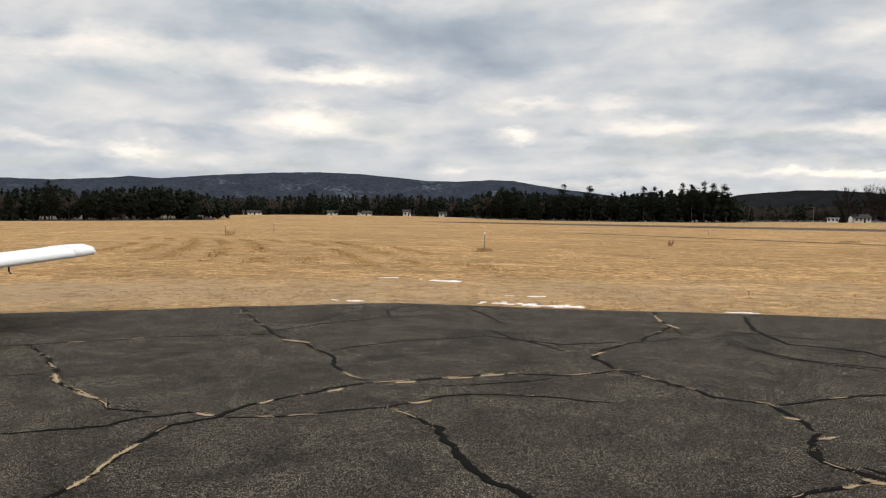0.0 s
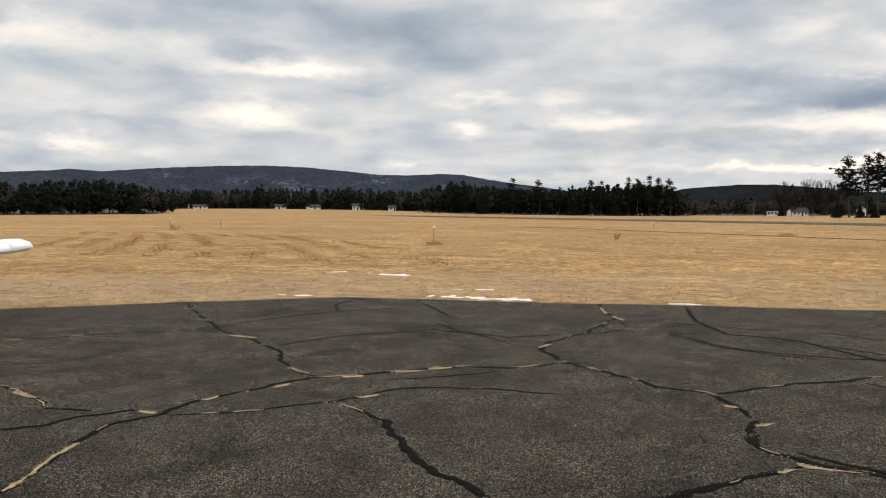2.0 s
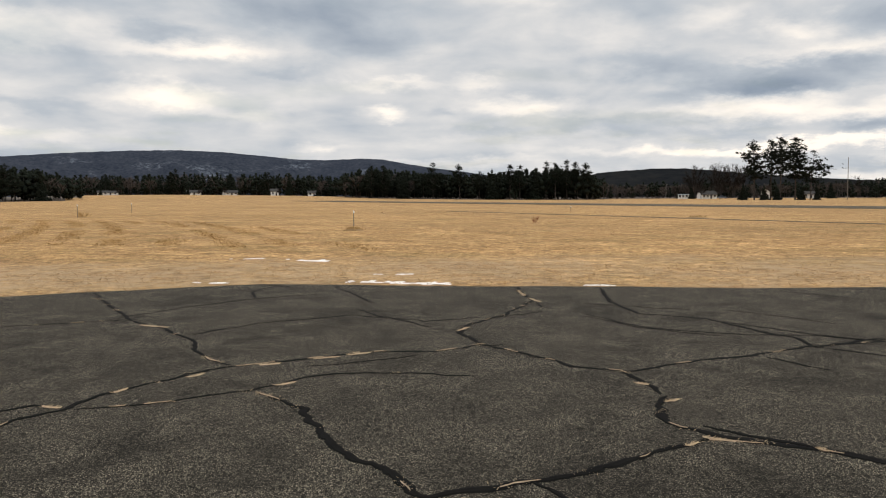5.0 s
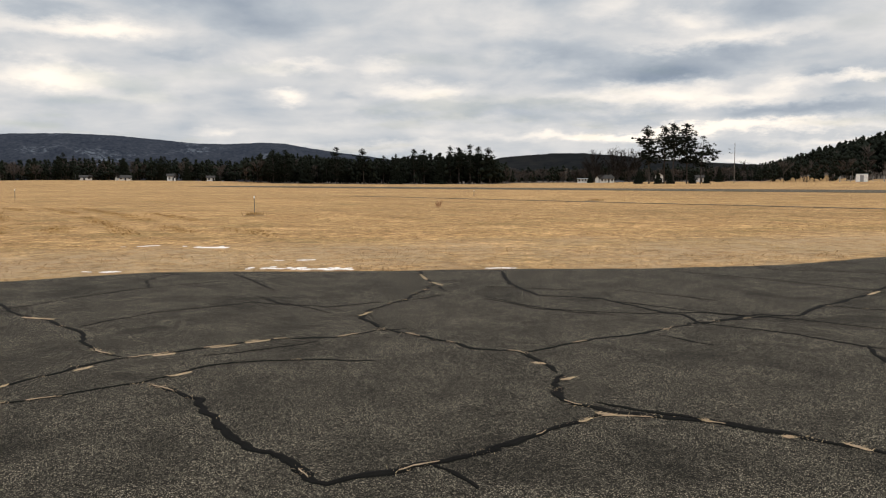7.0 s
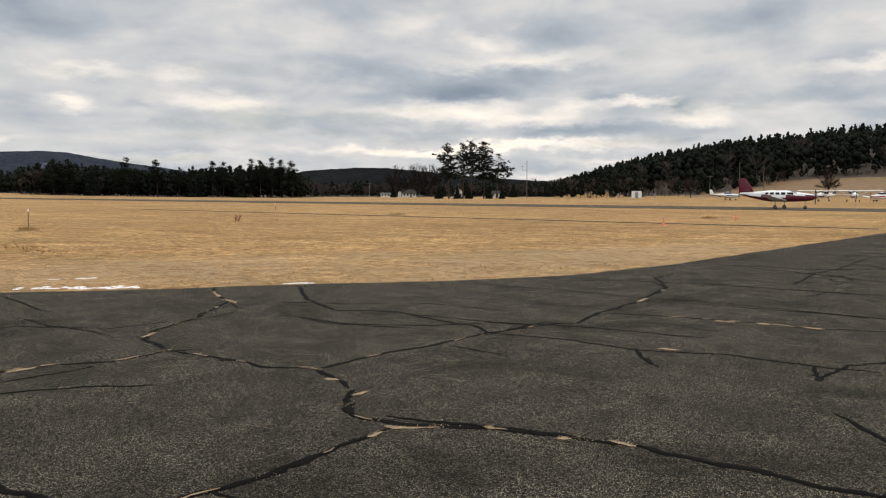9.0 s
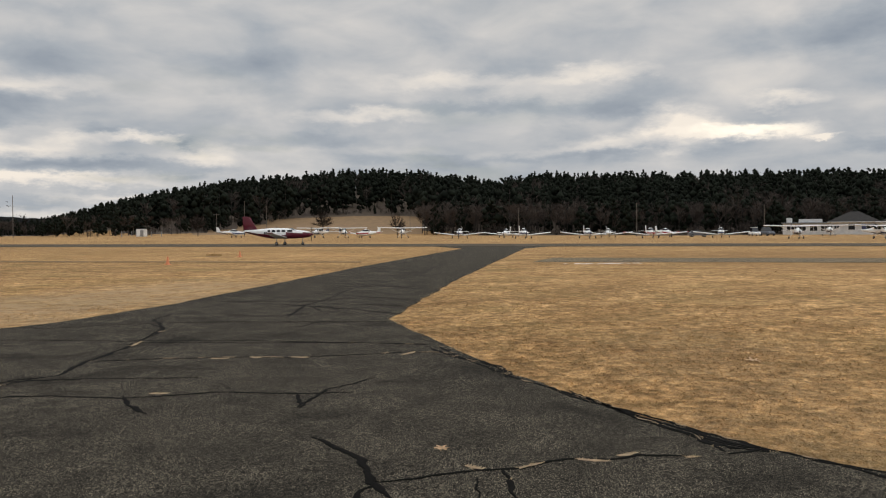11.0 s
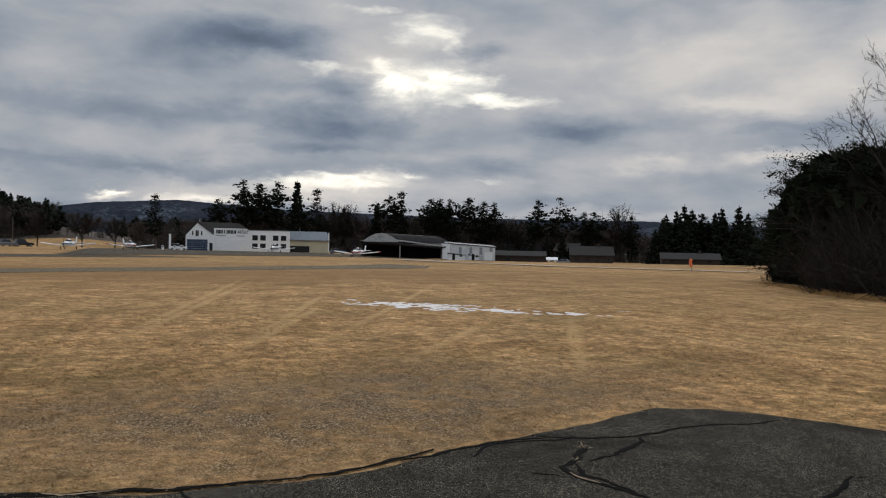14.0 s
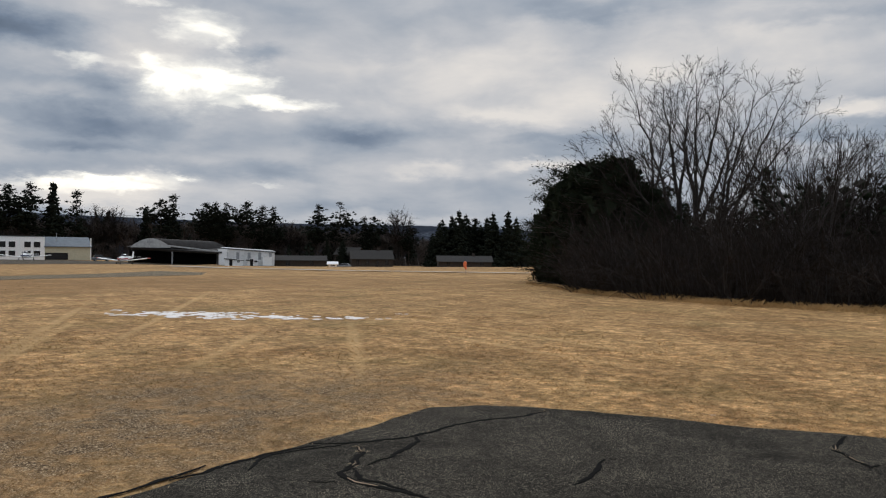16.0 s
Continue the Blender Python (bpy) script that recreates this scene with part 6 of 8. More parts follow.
# ---- the thicket beside the apron ----
def build_thicket():
    rng = np.random.default_rng(71)
    # large leafless trees; the first three stand alone in shape, the rest are bushier
    straggler = ((0.34, -0.30, 0.05, 0.74), (0.30, -0.16, -0.12, 0.90), (0.42, 0.02, 0.10, 0.96), (0.48, 0.10, -0.04, 0.88))
    spreading = ((0.22, -0.31, 0.04, 0.76), (0.30, -0.19, -0.10, 0.93), (0.36, -0.06, 0.08, 1.0), (0.44, 0.05, -0.05, 0.90))
    upright = ((0.40, 0.00, 0.02, 1.0), (0.34, 0.10, -0.08, 0.94), (0.46, -0.07, 0.06, 0.88), (0.30, 0.17, 0.09, 0.80))
    leaning = ((0.26, 0.15, 0.03, 1.0), (0.22, 0.26, -0.08, 0.96), (0.32, 0.38, 0.05, 0.88), (0.28, 0.06, -0.10, 0.82))
    low = ((0.22, 0.30, 0.05, 0.98), (0.18, 0.52, -0.06, 0.82), (0.30, 0.12, -0.12, 1.0), (0.26, -0.14, 0.10, 0.86))
    bushy = ((0.16, -0.20, 0.08, 0.90), (0.22, -0.08, -0.14, 0.98), (0.26, 0.03, 0.06, 1.0), (0.20, 0.15, -0.05, 0.95), (0.14, 0.26, 0.12, 0.82))
    shapes = (straggler, spreading, upright, leaning, low, bushy)
    big = [tall_hardwood(81 + i, f, 0.0165 if i < 4 else 0.015, 0.18 if i < 4 else 0.19, 4, 1) for i, f in enumerate(shapes)]
    for i, az, d, el, turn in ((0, 154.3, 47, 12.3, 204), (1, 156.2, 45, 13.6, 204), (2, 157.4, 43.5, 14.1, 204), (3, 158.75, 43, 13.6, 204), (4, 160.0, 41, 9.1, 204), (5, 161.4, 44, 8.8, 204), (5, 164.3, 45, 9.0, 80),
                               (5, 165.8, 41, 9.6, 204), (5, 167.9, 43, 9.0, 300), (5, 170.2, 41, 9.4, 20), (5, 172.6, 40, 9.2, 140)):
        x, y = ground_at(az, d)
        key = "t%d" % i
        if key not in FIRST:
            FIRST[key] = tree_thing("bare_tree", big[i], x, y, top_height(az, d, el), "large leafless broadleaf tree rising from the thicket", "bare tree", "bare trees in the thicket", TWIG, turn, GREY_BARK)
        else:
            copy_tree(FIRST[key], x, y, top_height(az, d, el), turn)
    # dense evergreen at the end of the thicket
    for k, (az, d, el, w) in enumerate(((148.6, 54, 5.6, 0.42), (150.2, 51, 7.0, 0.44), (152.2, 49, 7.4, 0.40), (147.6, 57, 3.6, 0.42), (154.2, 47, 5.2, 0.44))):
        x, y = ground_at(az, d)
        q = Plant()
        h = top_height(az, d, el)
        q.add(limb((0, 0, 0), (0, 0, 0.9), 0.02, 0.004, 6), 0)
        cs, ss = [], []
        for i in range(88):
            z = rng.uniform(0.04, 0.93)
            u = rng.uniform(0, 6.28)
            L = w * math.sin(math.pi * (0.14 + 0.82 * z)) ** 0.55 * rng.uniform(0.66, 1.12) * (1.22 if i % 9 == 0 else 1.0)
            tip = np.array([math.cos(u) * L, math.sin(u) * L, z + L * rng.uniform(0.0, 0.30)])
            p0 = np.array([0, 0, z])
            q.add(limb(p0, tip, 0.006, 0.0015), 0)
            for s in rng.uniform(0.45, 1.0, 5):
                m = 36
                ball = rng.normal(0, 1, (m, 3)) * rng.uniform(0.020, 0.042) * np.array([1, 1, 0.75])
                cs.append(p0 + (tip - p0) * s + ball), ss.append(rng.uniform(0.006, 0.015, m))
        q.add(scatter_tris(np.concatenate(cs), np.concatenate(ss), rng, 0.7), 1)
        n = 1500
        t, a = rng.uniform(0, 1, n), rng.uniform(0, 6.28, n)
        r = w * np.sin(np.pi * np.clip(0.12 + 0.86 * t, 0, 1)) ** 0.55 * rng.uniform(0.2, 0.62, n)
        q.add(scatter_tris(np.stack([np.cos(a) * r, np.sin(a) * r, 0.02 + 0.9 * t], -1), rng.uniform(0.05, 0.10, n), rng, 0.8), 1)
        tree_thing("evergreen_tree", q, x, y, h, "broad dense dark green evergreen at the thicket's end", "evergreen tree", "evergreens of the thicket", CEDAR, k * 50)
    # brush along its foot
    tangles = [stem_thicket(1.0, 90 + i, 16, 0.5) for i in range(4)]
    spots = []
    for i in range(430):
        az = rng.uniform(149.5, 178)
        front = np.interp(az, (149, 151, 155, 160, 165, 170, 178), (41, 37.5, 33.8, 31.2, 30.0, 29.4, 28.8))
        d = front + rng.uniform(0, 1) ** 1.3 * 15 + 0.8
        x, y = ground_at(az, d)
        tall = 0.85 + 0.55 * noise.noise(Vector((az * 0.35, 3.0, 1.0))) + 0.3 * noise.noise(Vector((az * 1.3, 5.0, 1.0)))
        spots.append((x, y, (rng.uniform(1.3, 4.6) + (d - front) * 0.16) * tall, int(rng.integers(0, 4))))
    woods("brush_thicket", spots, tangles, [GREY_BARK, TWIG], "tangled leafless brush along the field edge", 95)
    small = [bare_tree(1.0, 101 + i, 5, 0.5, 0.3, 0.009, 0.002, (1, 2)) for i in range(4)]
    spots = []
    for i in range(150):
        az = rng.uniform(151, 178)
        d = np.interp(az, (149, 155, 165, 178), (44, 37, 33, 32)) + rng.uniform(0, 22)
        x, y = ground_at(az, d)
        spots.append((x, y, rng.uniform(3.4, 7.8) * (1.0 if az > 163 else 0.80), int(rng.integers(0, 4))))
    woods("sapling_thicket", spots, small, [GREY_BARK, TWIG], "slender leafless saplings crowded behind the brush", 97)
    cones = [white_pine(111, 0.05, 0.30, 2, 6, 0.6), white_pine(112, 0.05, 0.26, 2, 7, 0.5)]
    spots = []
    for i in range(64):
        az = rng.uniform(152, 178)
        d = np.interp(az, (149, 155, 165, 178), (50, 43, 39, 38)) + rng.uniform(0, 16)
        x, y = ground_at(az, d)
        spots.append((x, y, rng.uniform(4.4, 6.9) * (0.8 if az < 157 else 1.0), int(rng.integers(0, 2))))
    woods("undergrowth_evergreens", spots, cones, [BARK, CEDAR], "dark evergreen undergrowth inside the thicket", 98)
    # straw fringe along the foot of the brush
    n = 1500
    az = rng.uniform(146, 178, n)
    d = np.interp(az, (146, 149, 151, 155, 160, 165, 170, 178), (52, 41, 37.5, 33.8, 31.2, 30.0, 29.4, 28.8)) + rng.normal(0.1, 0.6, n)
    v, f = blades(np.sin(np.radians(az)) * d, np.cos(np.radians(az)) * d, rng.uniform(0.06, 0.26, n), 0.004, 0.8, rng, 6)
    tagged(link_mesh("tall_dry_grass", v, f, STRAW), "taller dry grass along the brush line", "grass", kind="stuff")


build_thicket()


# ---- far ridges ----
def ridge(name, az, el, d, depth, mat, label, rough=0.10):
    """A long wooded mountain with a sloping face and an uneven crest."""
    a = np.arange(az[0], az[-1] + 0.01, 0.12)
    crest = np.tan(np.radians(np.interp(a, az, el))) * d
    crest = crest + np.array([noise.noise(Vector((q * 1.7, 0, 3))) * 6 + noise.noise(Vector((q * 11, 0, 5))) * 2.5 for q in a]) * rough * 10 / 4
    rows, V = 26, []
    for j in range(rows):
        t = j / (rows - 1)
        for q, c in zip(a, crest):
            r = d - depth * (1 - t) * (1 + 0.12 * noise.noise(Vector((q * 0.9, t * 2, 1))))
            z = c * (1 - (1 - t) ** 1.5) + 0.05 * c * noise.noise(Vector((q * 2.2, t * 7, 9))) * (1 - t)
            x, y = ground_at(q, r)
            V.append((x, y, max(z, -3)))
    n = len(a)
    F = [[j * n + i, j * n + i + 1, (j + 1) * n + i + 1, (j + 1) * n + i] for j in range(rows - 1) for i in range(n - 1)]
    return tagged(link_mesh(name, V, F, mat, None, None, True), label, "mountain", kind="structure")


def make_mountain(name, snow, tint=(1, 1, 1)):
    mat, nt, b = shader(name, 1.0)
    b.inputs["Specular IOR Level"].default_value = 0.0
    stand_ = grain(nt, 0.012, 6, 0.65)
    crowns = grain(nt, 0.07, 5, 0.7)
    # bluish woods: the haze of distance is put into these tones
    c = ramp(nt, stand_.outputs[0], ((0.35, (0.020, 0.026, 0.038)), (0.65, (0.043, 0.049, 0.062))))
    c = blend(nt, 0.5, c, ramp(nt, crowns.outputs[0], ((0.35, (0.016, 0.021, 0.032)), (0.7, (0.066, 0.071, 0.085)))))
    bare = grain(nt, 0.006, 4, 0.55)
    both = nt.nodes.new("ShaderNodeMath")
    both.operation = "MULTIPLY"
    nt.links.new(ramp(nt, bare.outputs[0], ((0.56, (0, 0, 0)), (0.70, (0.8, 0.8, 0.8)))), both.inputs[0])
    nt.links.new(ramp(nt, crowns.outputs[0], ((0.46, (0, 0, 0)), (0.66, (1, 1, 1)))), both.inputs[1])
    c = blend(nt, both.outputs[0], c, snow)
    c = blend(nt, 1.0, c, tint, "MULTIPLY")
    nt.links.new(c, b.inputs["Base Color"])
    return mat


MOUNTAIN = make_mountain("hazed_wooded_mountain", (0.20, 0.225, 0.26))
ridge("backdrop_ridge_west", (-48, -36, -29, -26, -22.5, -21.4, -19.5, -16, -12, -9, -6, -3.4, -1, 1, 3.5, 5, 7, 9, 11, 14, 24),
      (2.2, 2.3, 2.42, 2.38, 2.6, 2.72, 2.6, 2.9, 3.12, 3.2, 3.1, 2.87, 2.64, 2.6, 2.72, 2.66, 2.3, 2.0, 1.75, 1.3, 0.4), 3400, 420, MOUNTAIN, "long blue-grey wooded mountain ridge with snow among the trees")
KNOLL = make_mountain("dark_wooded_knoll", (0.05, 0.05, 0.045), (0.40, 0.37, 0.30))
ridge("backdrop_knoll", (14, 17, 19, 20.7, 22.5, 24.2, 26, 28.3, 31, 35, 40, 46), (0.2, 0.9, 1.45, 1.75, 1.88, 1.98, 1.96, 1.78, 1.5, 1.2, 0.9, 0.3), 980, 160, KNOLL, "low dark wooded knoll beyond the field", 0.05)
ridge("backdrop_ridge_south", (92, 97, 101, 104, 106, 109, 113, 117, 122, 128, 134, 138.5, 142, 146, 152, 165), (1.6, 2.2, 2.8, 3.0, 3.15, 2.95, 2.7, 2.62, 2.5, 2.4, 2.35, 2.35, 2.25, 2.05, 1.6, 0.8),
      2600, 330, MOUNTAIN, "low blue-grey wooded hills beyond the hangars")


# ---- buildings ----
def facing(az, d, turn=0.0, sink=0.0):
    """A pose at that bearing whose local -y looks back at the apron; x runs to the right."""
    x, y = ground_at(az, d)
    return Matrix.Translation((x, y, level(x, y) - sink)) @ pose(0, 0, 0, 0, 0, -az + turn)


def opening(parent, name, x0, z0, x1, z1, y, pane, rim=WHITE, bars=1, label=""):
    """A window or door set in a wall that looks along -y: frame proud of the wall, pane inside it."""
    w = 0.09
    g = Geo()
    g.box(x0 - w, y - 0.07, z0 - w, x0, y + 0.03, z1 + w).box(x1, y - 0.07, z0 - w, x1 + w, y + 0.03, z1 + w)
    g.box(x0, y - 0.07, z1, x1, y + 0.03, z1 + w).box(x0, y - 0.07, z0 - w, x1, y + 0.03, z0)
    f = part(name, g, rim, parent, label)
    part("pane", Geo().box(x0, y - 0.035, z0, x1, y + 0.02, z1), pane, f)
    for i in range(bars):
        x = x0 + (x1 - x0) * (i + 1) / (bars + 1)
        part("glazing_bar", Geo().box(x - 0.03, y - 0.055, z0, x + 0.03, y - 0.036, z1), rim, f)
    return f


def ribbed_door(parent, name, x0, z0, x1, z1, y, mat, rows, label=""):
    """A sectional door: stacked ribbed panels."""
    g = Geo()
    h = (z1 - z0) / rows
    for i in range(rows):
        g.box(x0, y - 0.06, z0 + i * h + 0.02, x1, y + 0.02, z0 + (i + 1) * h - 0.02, 0, 0.015)
    return part(name, g, mat, parent, label)


def white_hangar():
    root = thing("hangar", facing(110.91, 222), "white two-storey airfield hangar with blue door and lettering", "hangar")
    k = 0.0525
    # gabled block whose ridge runs back to the right
    ax, ay = 0.80, 0.60
    def run(x, z, t):
        return (x + ax * t, ay * t, z)
    out = [(-16.5, 0), (-9.4, 0), (-9.4, 4.5), (-13.4, 7.5), (-16.5, 4.1)]
    g = Geo().loft([[run(x, z, 0) for x, z in out], [run(x, z, 13) for x, z in out]])
    part("gable_block", g, SIDING, root)
    roof = [(-17.0, 3.85), (-13.4, 7.72), (-9.1, 4.5), (-9.1, 4.32), (-13.4, 7.53), (-17.0, 3.68)]
    part("roof", Geo().loft([[run(x, z, -0.35) for x, z in roof], [run(x, z, 13.3) for x, z in roof]]), ROOF, root)
    ribbed_door(root, "hangar_door", -16.2, 0.05, -10.9, 3.0, -0.02, BLUE_DOOR, 6, "blue sectional hangar door")
    opening(root, "window", -14.0, 3.8, -13.2, 5.4, -0.02, GLASS)
    opening(root, "window", -14.9, 4.1, -14.55, 5.2, -0.02, GLASS, bars=0)
    opening(root, "window", -12.6, 4.1, -12.25, 5.2, -0.02, GLASS, bars=0)
    opening(root, "door", -10.4, 0.05, -9.6, 2.1, -0.02, GLASS, bars=0)
    # lettered front with the wide doors
    part("front_block", Geo().prism([(-9.3, 0), (-0.6, 0), (-0.6, 5.9), (-9.3, 5.9)], -0.5, 9.0), SIDING, root)
    part("parapet", Geo().box(-9.4, -0.6, 5.9, -0.5, 0.1, 6.1, 0, 0.03), WHITE, root)
    for i in range(3):
        x0 = -8.8 + i * 2.75
        ribbed_door(root, "door_leaf", x0, 0.08, x0 + 2.7, 3.25 + (0.9 if i == 1 else 0), -0.52, SIDING, 5)
    g = Geo()
    rnd = random.Random(4)
    x = -8.7
    for word in (5, 1, 7):
        for i in range(word):
            g.box(x, -0.56, 4.70, x + 0.27, -0.505, 5.62)
            x += 0.36
        x += 0.26
    part("sign_bars", g, BLACK, root, "dark painted name bars over the doors")
    txt = bpy.data.curves.new("sign_word", "FONT")
    txt.body, txt.size, txt.extrude = "AIRPORT", 1.32, 0.02
    probe = new("probe", txt)
    dg = bpy.context.evaluated_depsgraph_get()
    me = bpy.data.meshes.new_from_object(probe.evaluated_get(dg))
    bpy.data.objects.remove(probe)
    me.materials.clear()
    me.materials.append(BLACK)
    word = new("sign_word", me)
    word.parent = root
    word.matrix_basis = Matrix.Translation((x + 0.05, -0.53, 4.70)) @ pose(0, 0, 0, 90) @ Matrix.Diagonal((0.52, 1.0, 1.0, 1.0))
    for x0, x1 in ((-8.7, -6.2), (-3.4, -1.2)):
        part("sign_line", Geo().box(x0, -0.56, 4.05, x1, -0.505, 4.25), STEEL, root, "faint smaller line of lettering")
    # white block with eight windows
    part("office_block", Geo().prism([(-0.6, 0), (10.7, 0), (10.7, 5.65), (-0.6, 5.75)], 0.0, 9.0), SIDING, root)
    part("coping", Geo().box(-0.6, -0.08, 5.68, 10.75, 9.0, 5.86, 0, 0.02), METAL_ROOF, root)
    for cx in (507, 547, 611, 651):
        for cz in (3.75, 1.5):
            x = (cx - 480) * k
            opening(root, "window", x - 0.72, cz - 0.70, x + 0.72, cz + 0.70, -0.02, BLACK, SIDING, bars=0)
    # tan block with the low roof and dark bay
    part("tan_block", Geo().prism([(10.7, 0), (15.9, 0), (15.9, 2.0), (15.9, 3.3), (10.7, 3.3)], 0.3, 9.0), TAN, root)
    g = Geo().box(10.72, 0.2, 0, 16.0, 0.32, 1.95)
    # solid black block stands for the shaded inside of the bay
    part("bay", Geo().box(10.8, 0.18, 0.05, 16.0, 0.9, 1.75), BLACK, root, "black block in place of the open bay's shade")
    part("tan_wall", Geo().prism([(16.0, 0), (21.2, 0), (21.2, 3.3), (16.0, 3.3)], 0.1, 9.0), TAN, root)
    part("bay_head", Geo().box(10.7, 0.1, 1.8, 16.0, 0.34, 3.3), TAN, root)
    part("low_roof", Geo().loft([[(10.6, -0.3, 3.25), (21.5, -0.3, 3.25), (21.5, -0.3, 3.4), (10.6, -0.3, 3.4)], [(10.6, 9.2, 5.8), (21.5, 9.2, 5.8), (21.5, 9.2, 5.95), (10.6, 9.2, 5.95)]]), BLUE_ROOF, root, "blue-grey corrugated roof")
    part("corner_board", Geo().box(21.1, -0.02, 0, 21.35, 0.2, 5.6), WHITE, root)
    part("chimney", Geo().box(-13.2, 1.4, 7.3, -12.95, 1.65, 8.5), STEEL, root)
    part("vent_pipe", Geo().tube([(13.6, 5.0, 4.6), (13.6, 5.0, 6.9)], [0.09, 0.09]), STEEL, root)


def hip_roof(root, x0, x1, y0, y1, z, rise):
    """A hipped shingle roof with overhanging eaves."""
    lo = [(x0, y0, z), (x1, y0, z), (x1, y1, z), (x0, y1, z)]
    d, m = (y1 - y0) / 2 * 0.92, (y0 + y1) / 2
    up = [(x0 + d, m - 0.15, z + rise), (x1 - d, m - 0.15, z + rise), (x1 - d, m + 0.15, z + rise), (x0 + d, m + 0.15, z + rise)]
    r = part("roof", Geo().loft([[(x, y, h - 0.16) for x, y, h in lo], lo, up]), ROOF, root)
    part("gutter", Geo().box(x0, y0 - 0.12, z - 0.20, x1, y0 - 0.01, z - 0.06, 0, 0.02), WHITE, r)
    part("ridge_cap", Geo().box(x0 + d, m - 0.22, z + rise - 0.02, x1 - d, m + 0.22, z + rise + 0.08, 0, 0.03), ROOF, r)


def hip_building():
    root = thing("terminal_building", facing(92.3, 214), "white terminal building with grey hip roofs and dark windows", "building")
    part("wall", Geo().box(-7.1, 0, 0, 11.2, 9, 3.1), TERMINAL_WALL, root)
    hip_roof(root, -7.9, 3.6, -0.8, 9.8, 3.1, 2.5)
    hip_roof(root, 3.2, 11.9, -0.4, 8.6, 3.1, 1.8)
    for x0, x1, n in ((-3.4, -2.0, 0), (-0.6, 2.6, 2), (4.8, 7.6, 2), (8.2, 10.4, 1)):
        opening(root, "window", x0, 1.15, x1, 2.55, -0.02, BLACK, bars=n)
    opening(root, "window", -6.4, 1.4, -5.4, 2.3, -0.02, GLASS)
    opening(root, "door", 3.2, 0.1, 4.2, 2.1, -0.02, GLASS, bars=0)
    part("canopy", Geo().box(10.6, -3.2, 2.3, 15.0, 2.0, 2.5, 0, 0.03), DARK_WOOD, root, "low dark canopy at the end wall")
    for x in (10.9, 14.7):
        part("canopy_post", Geo().box(x - 0.08, -3.0, 0, x + 0.08, -2.84, 2.3), DARK_WOOD, root)
    part("annex", Geo().box(-17.9, 0.6, 0, -7.1, 8, 2.7), TERMINAL_WALL, root)
    part("annex_roof", Geo().box(-18.2, -0.1, 2.7, -7.1, 8.4, 2.95, 0, 0.04), METAL_ROOF, root, "flat grey annex roof")
    part("roof_box", Geo().box(-17.2, 2.0, 2.95, -16.0, 4.0, 4.1, 0, 0.03), TERMINAL_WALL, root)
    part("roof_unit", Geo().box(-14.4, 2.0, 2.95, -9.2, 5.0, 3.8, 0, 0.03), TERMINAL_WALL, root)
    for x in (-17.0, -14.4, -11.8, -9.4):
        opening(root, "window", x, 0.9, x + 1.7, 2.2, 0.58, BLACK)


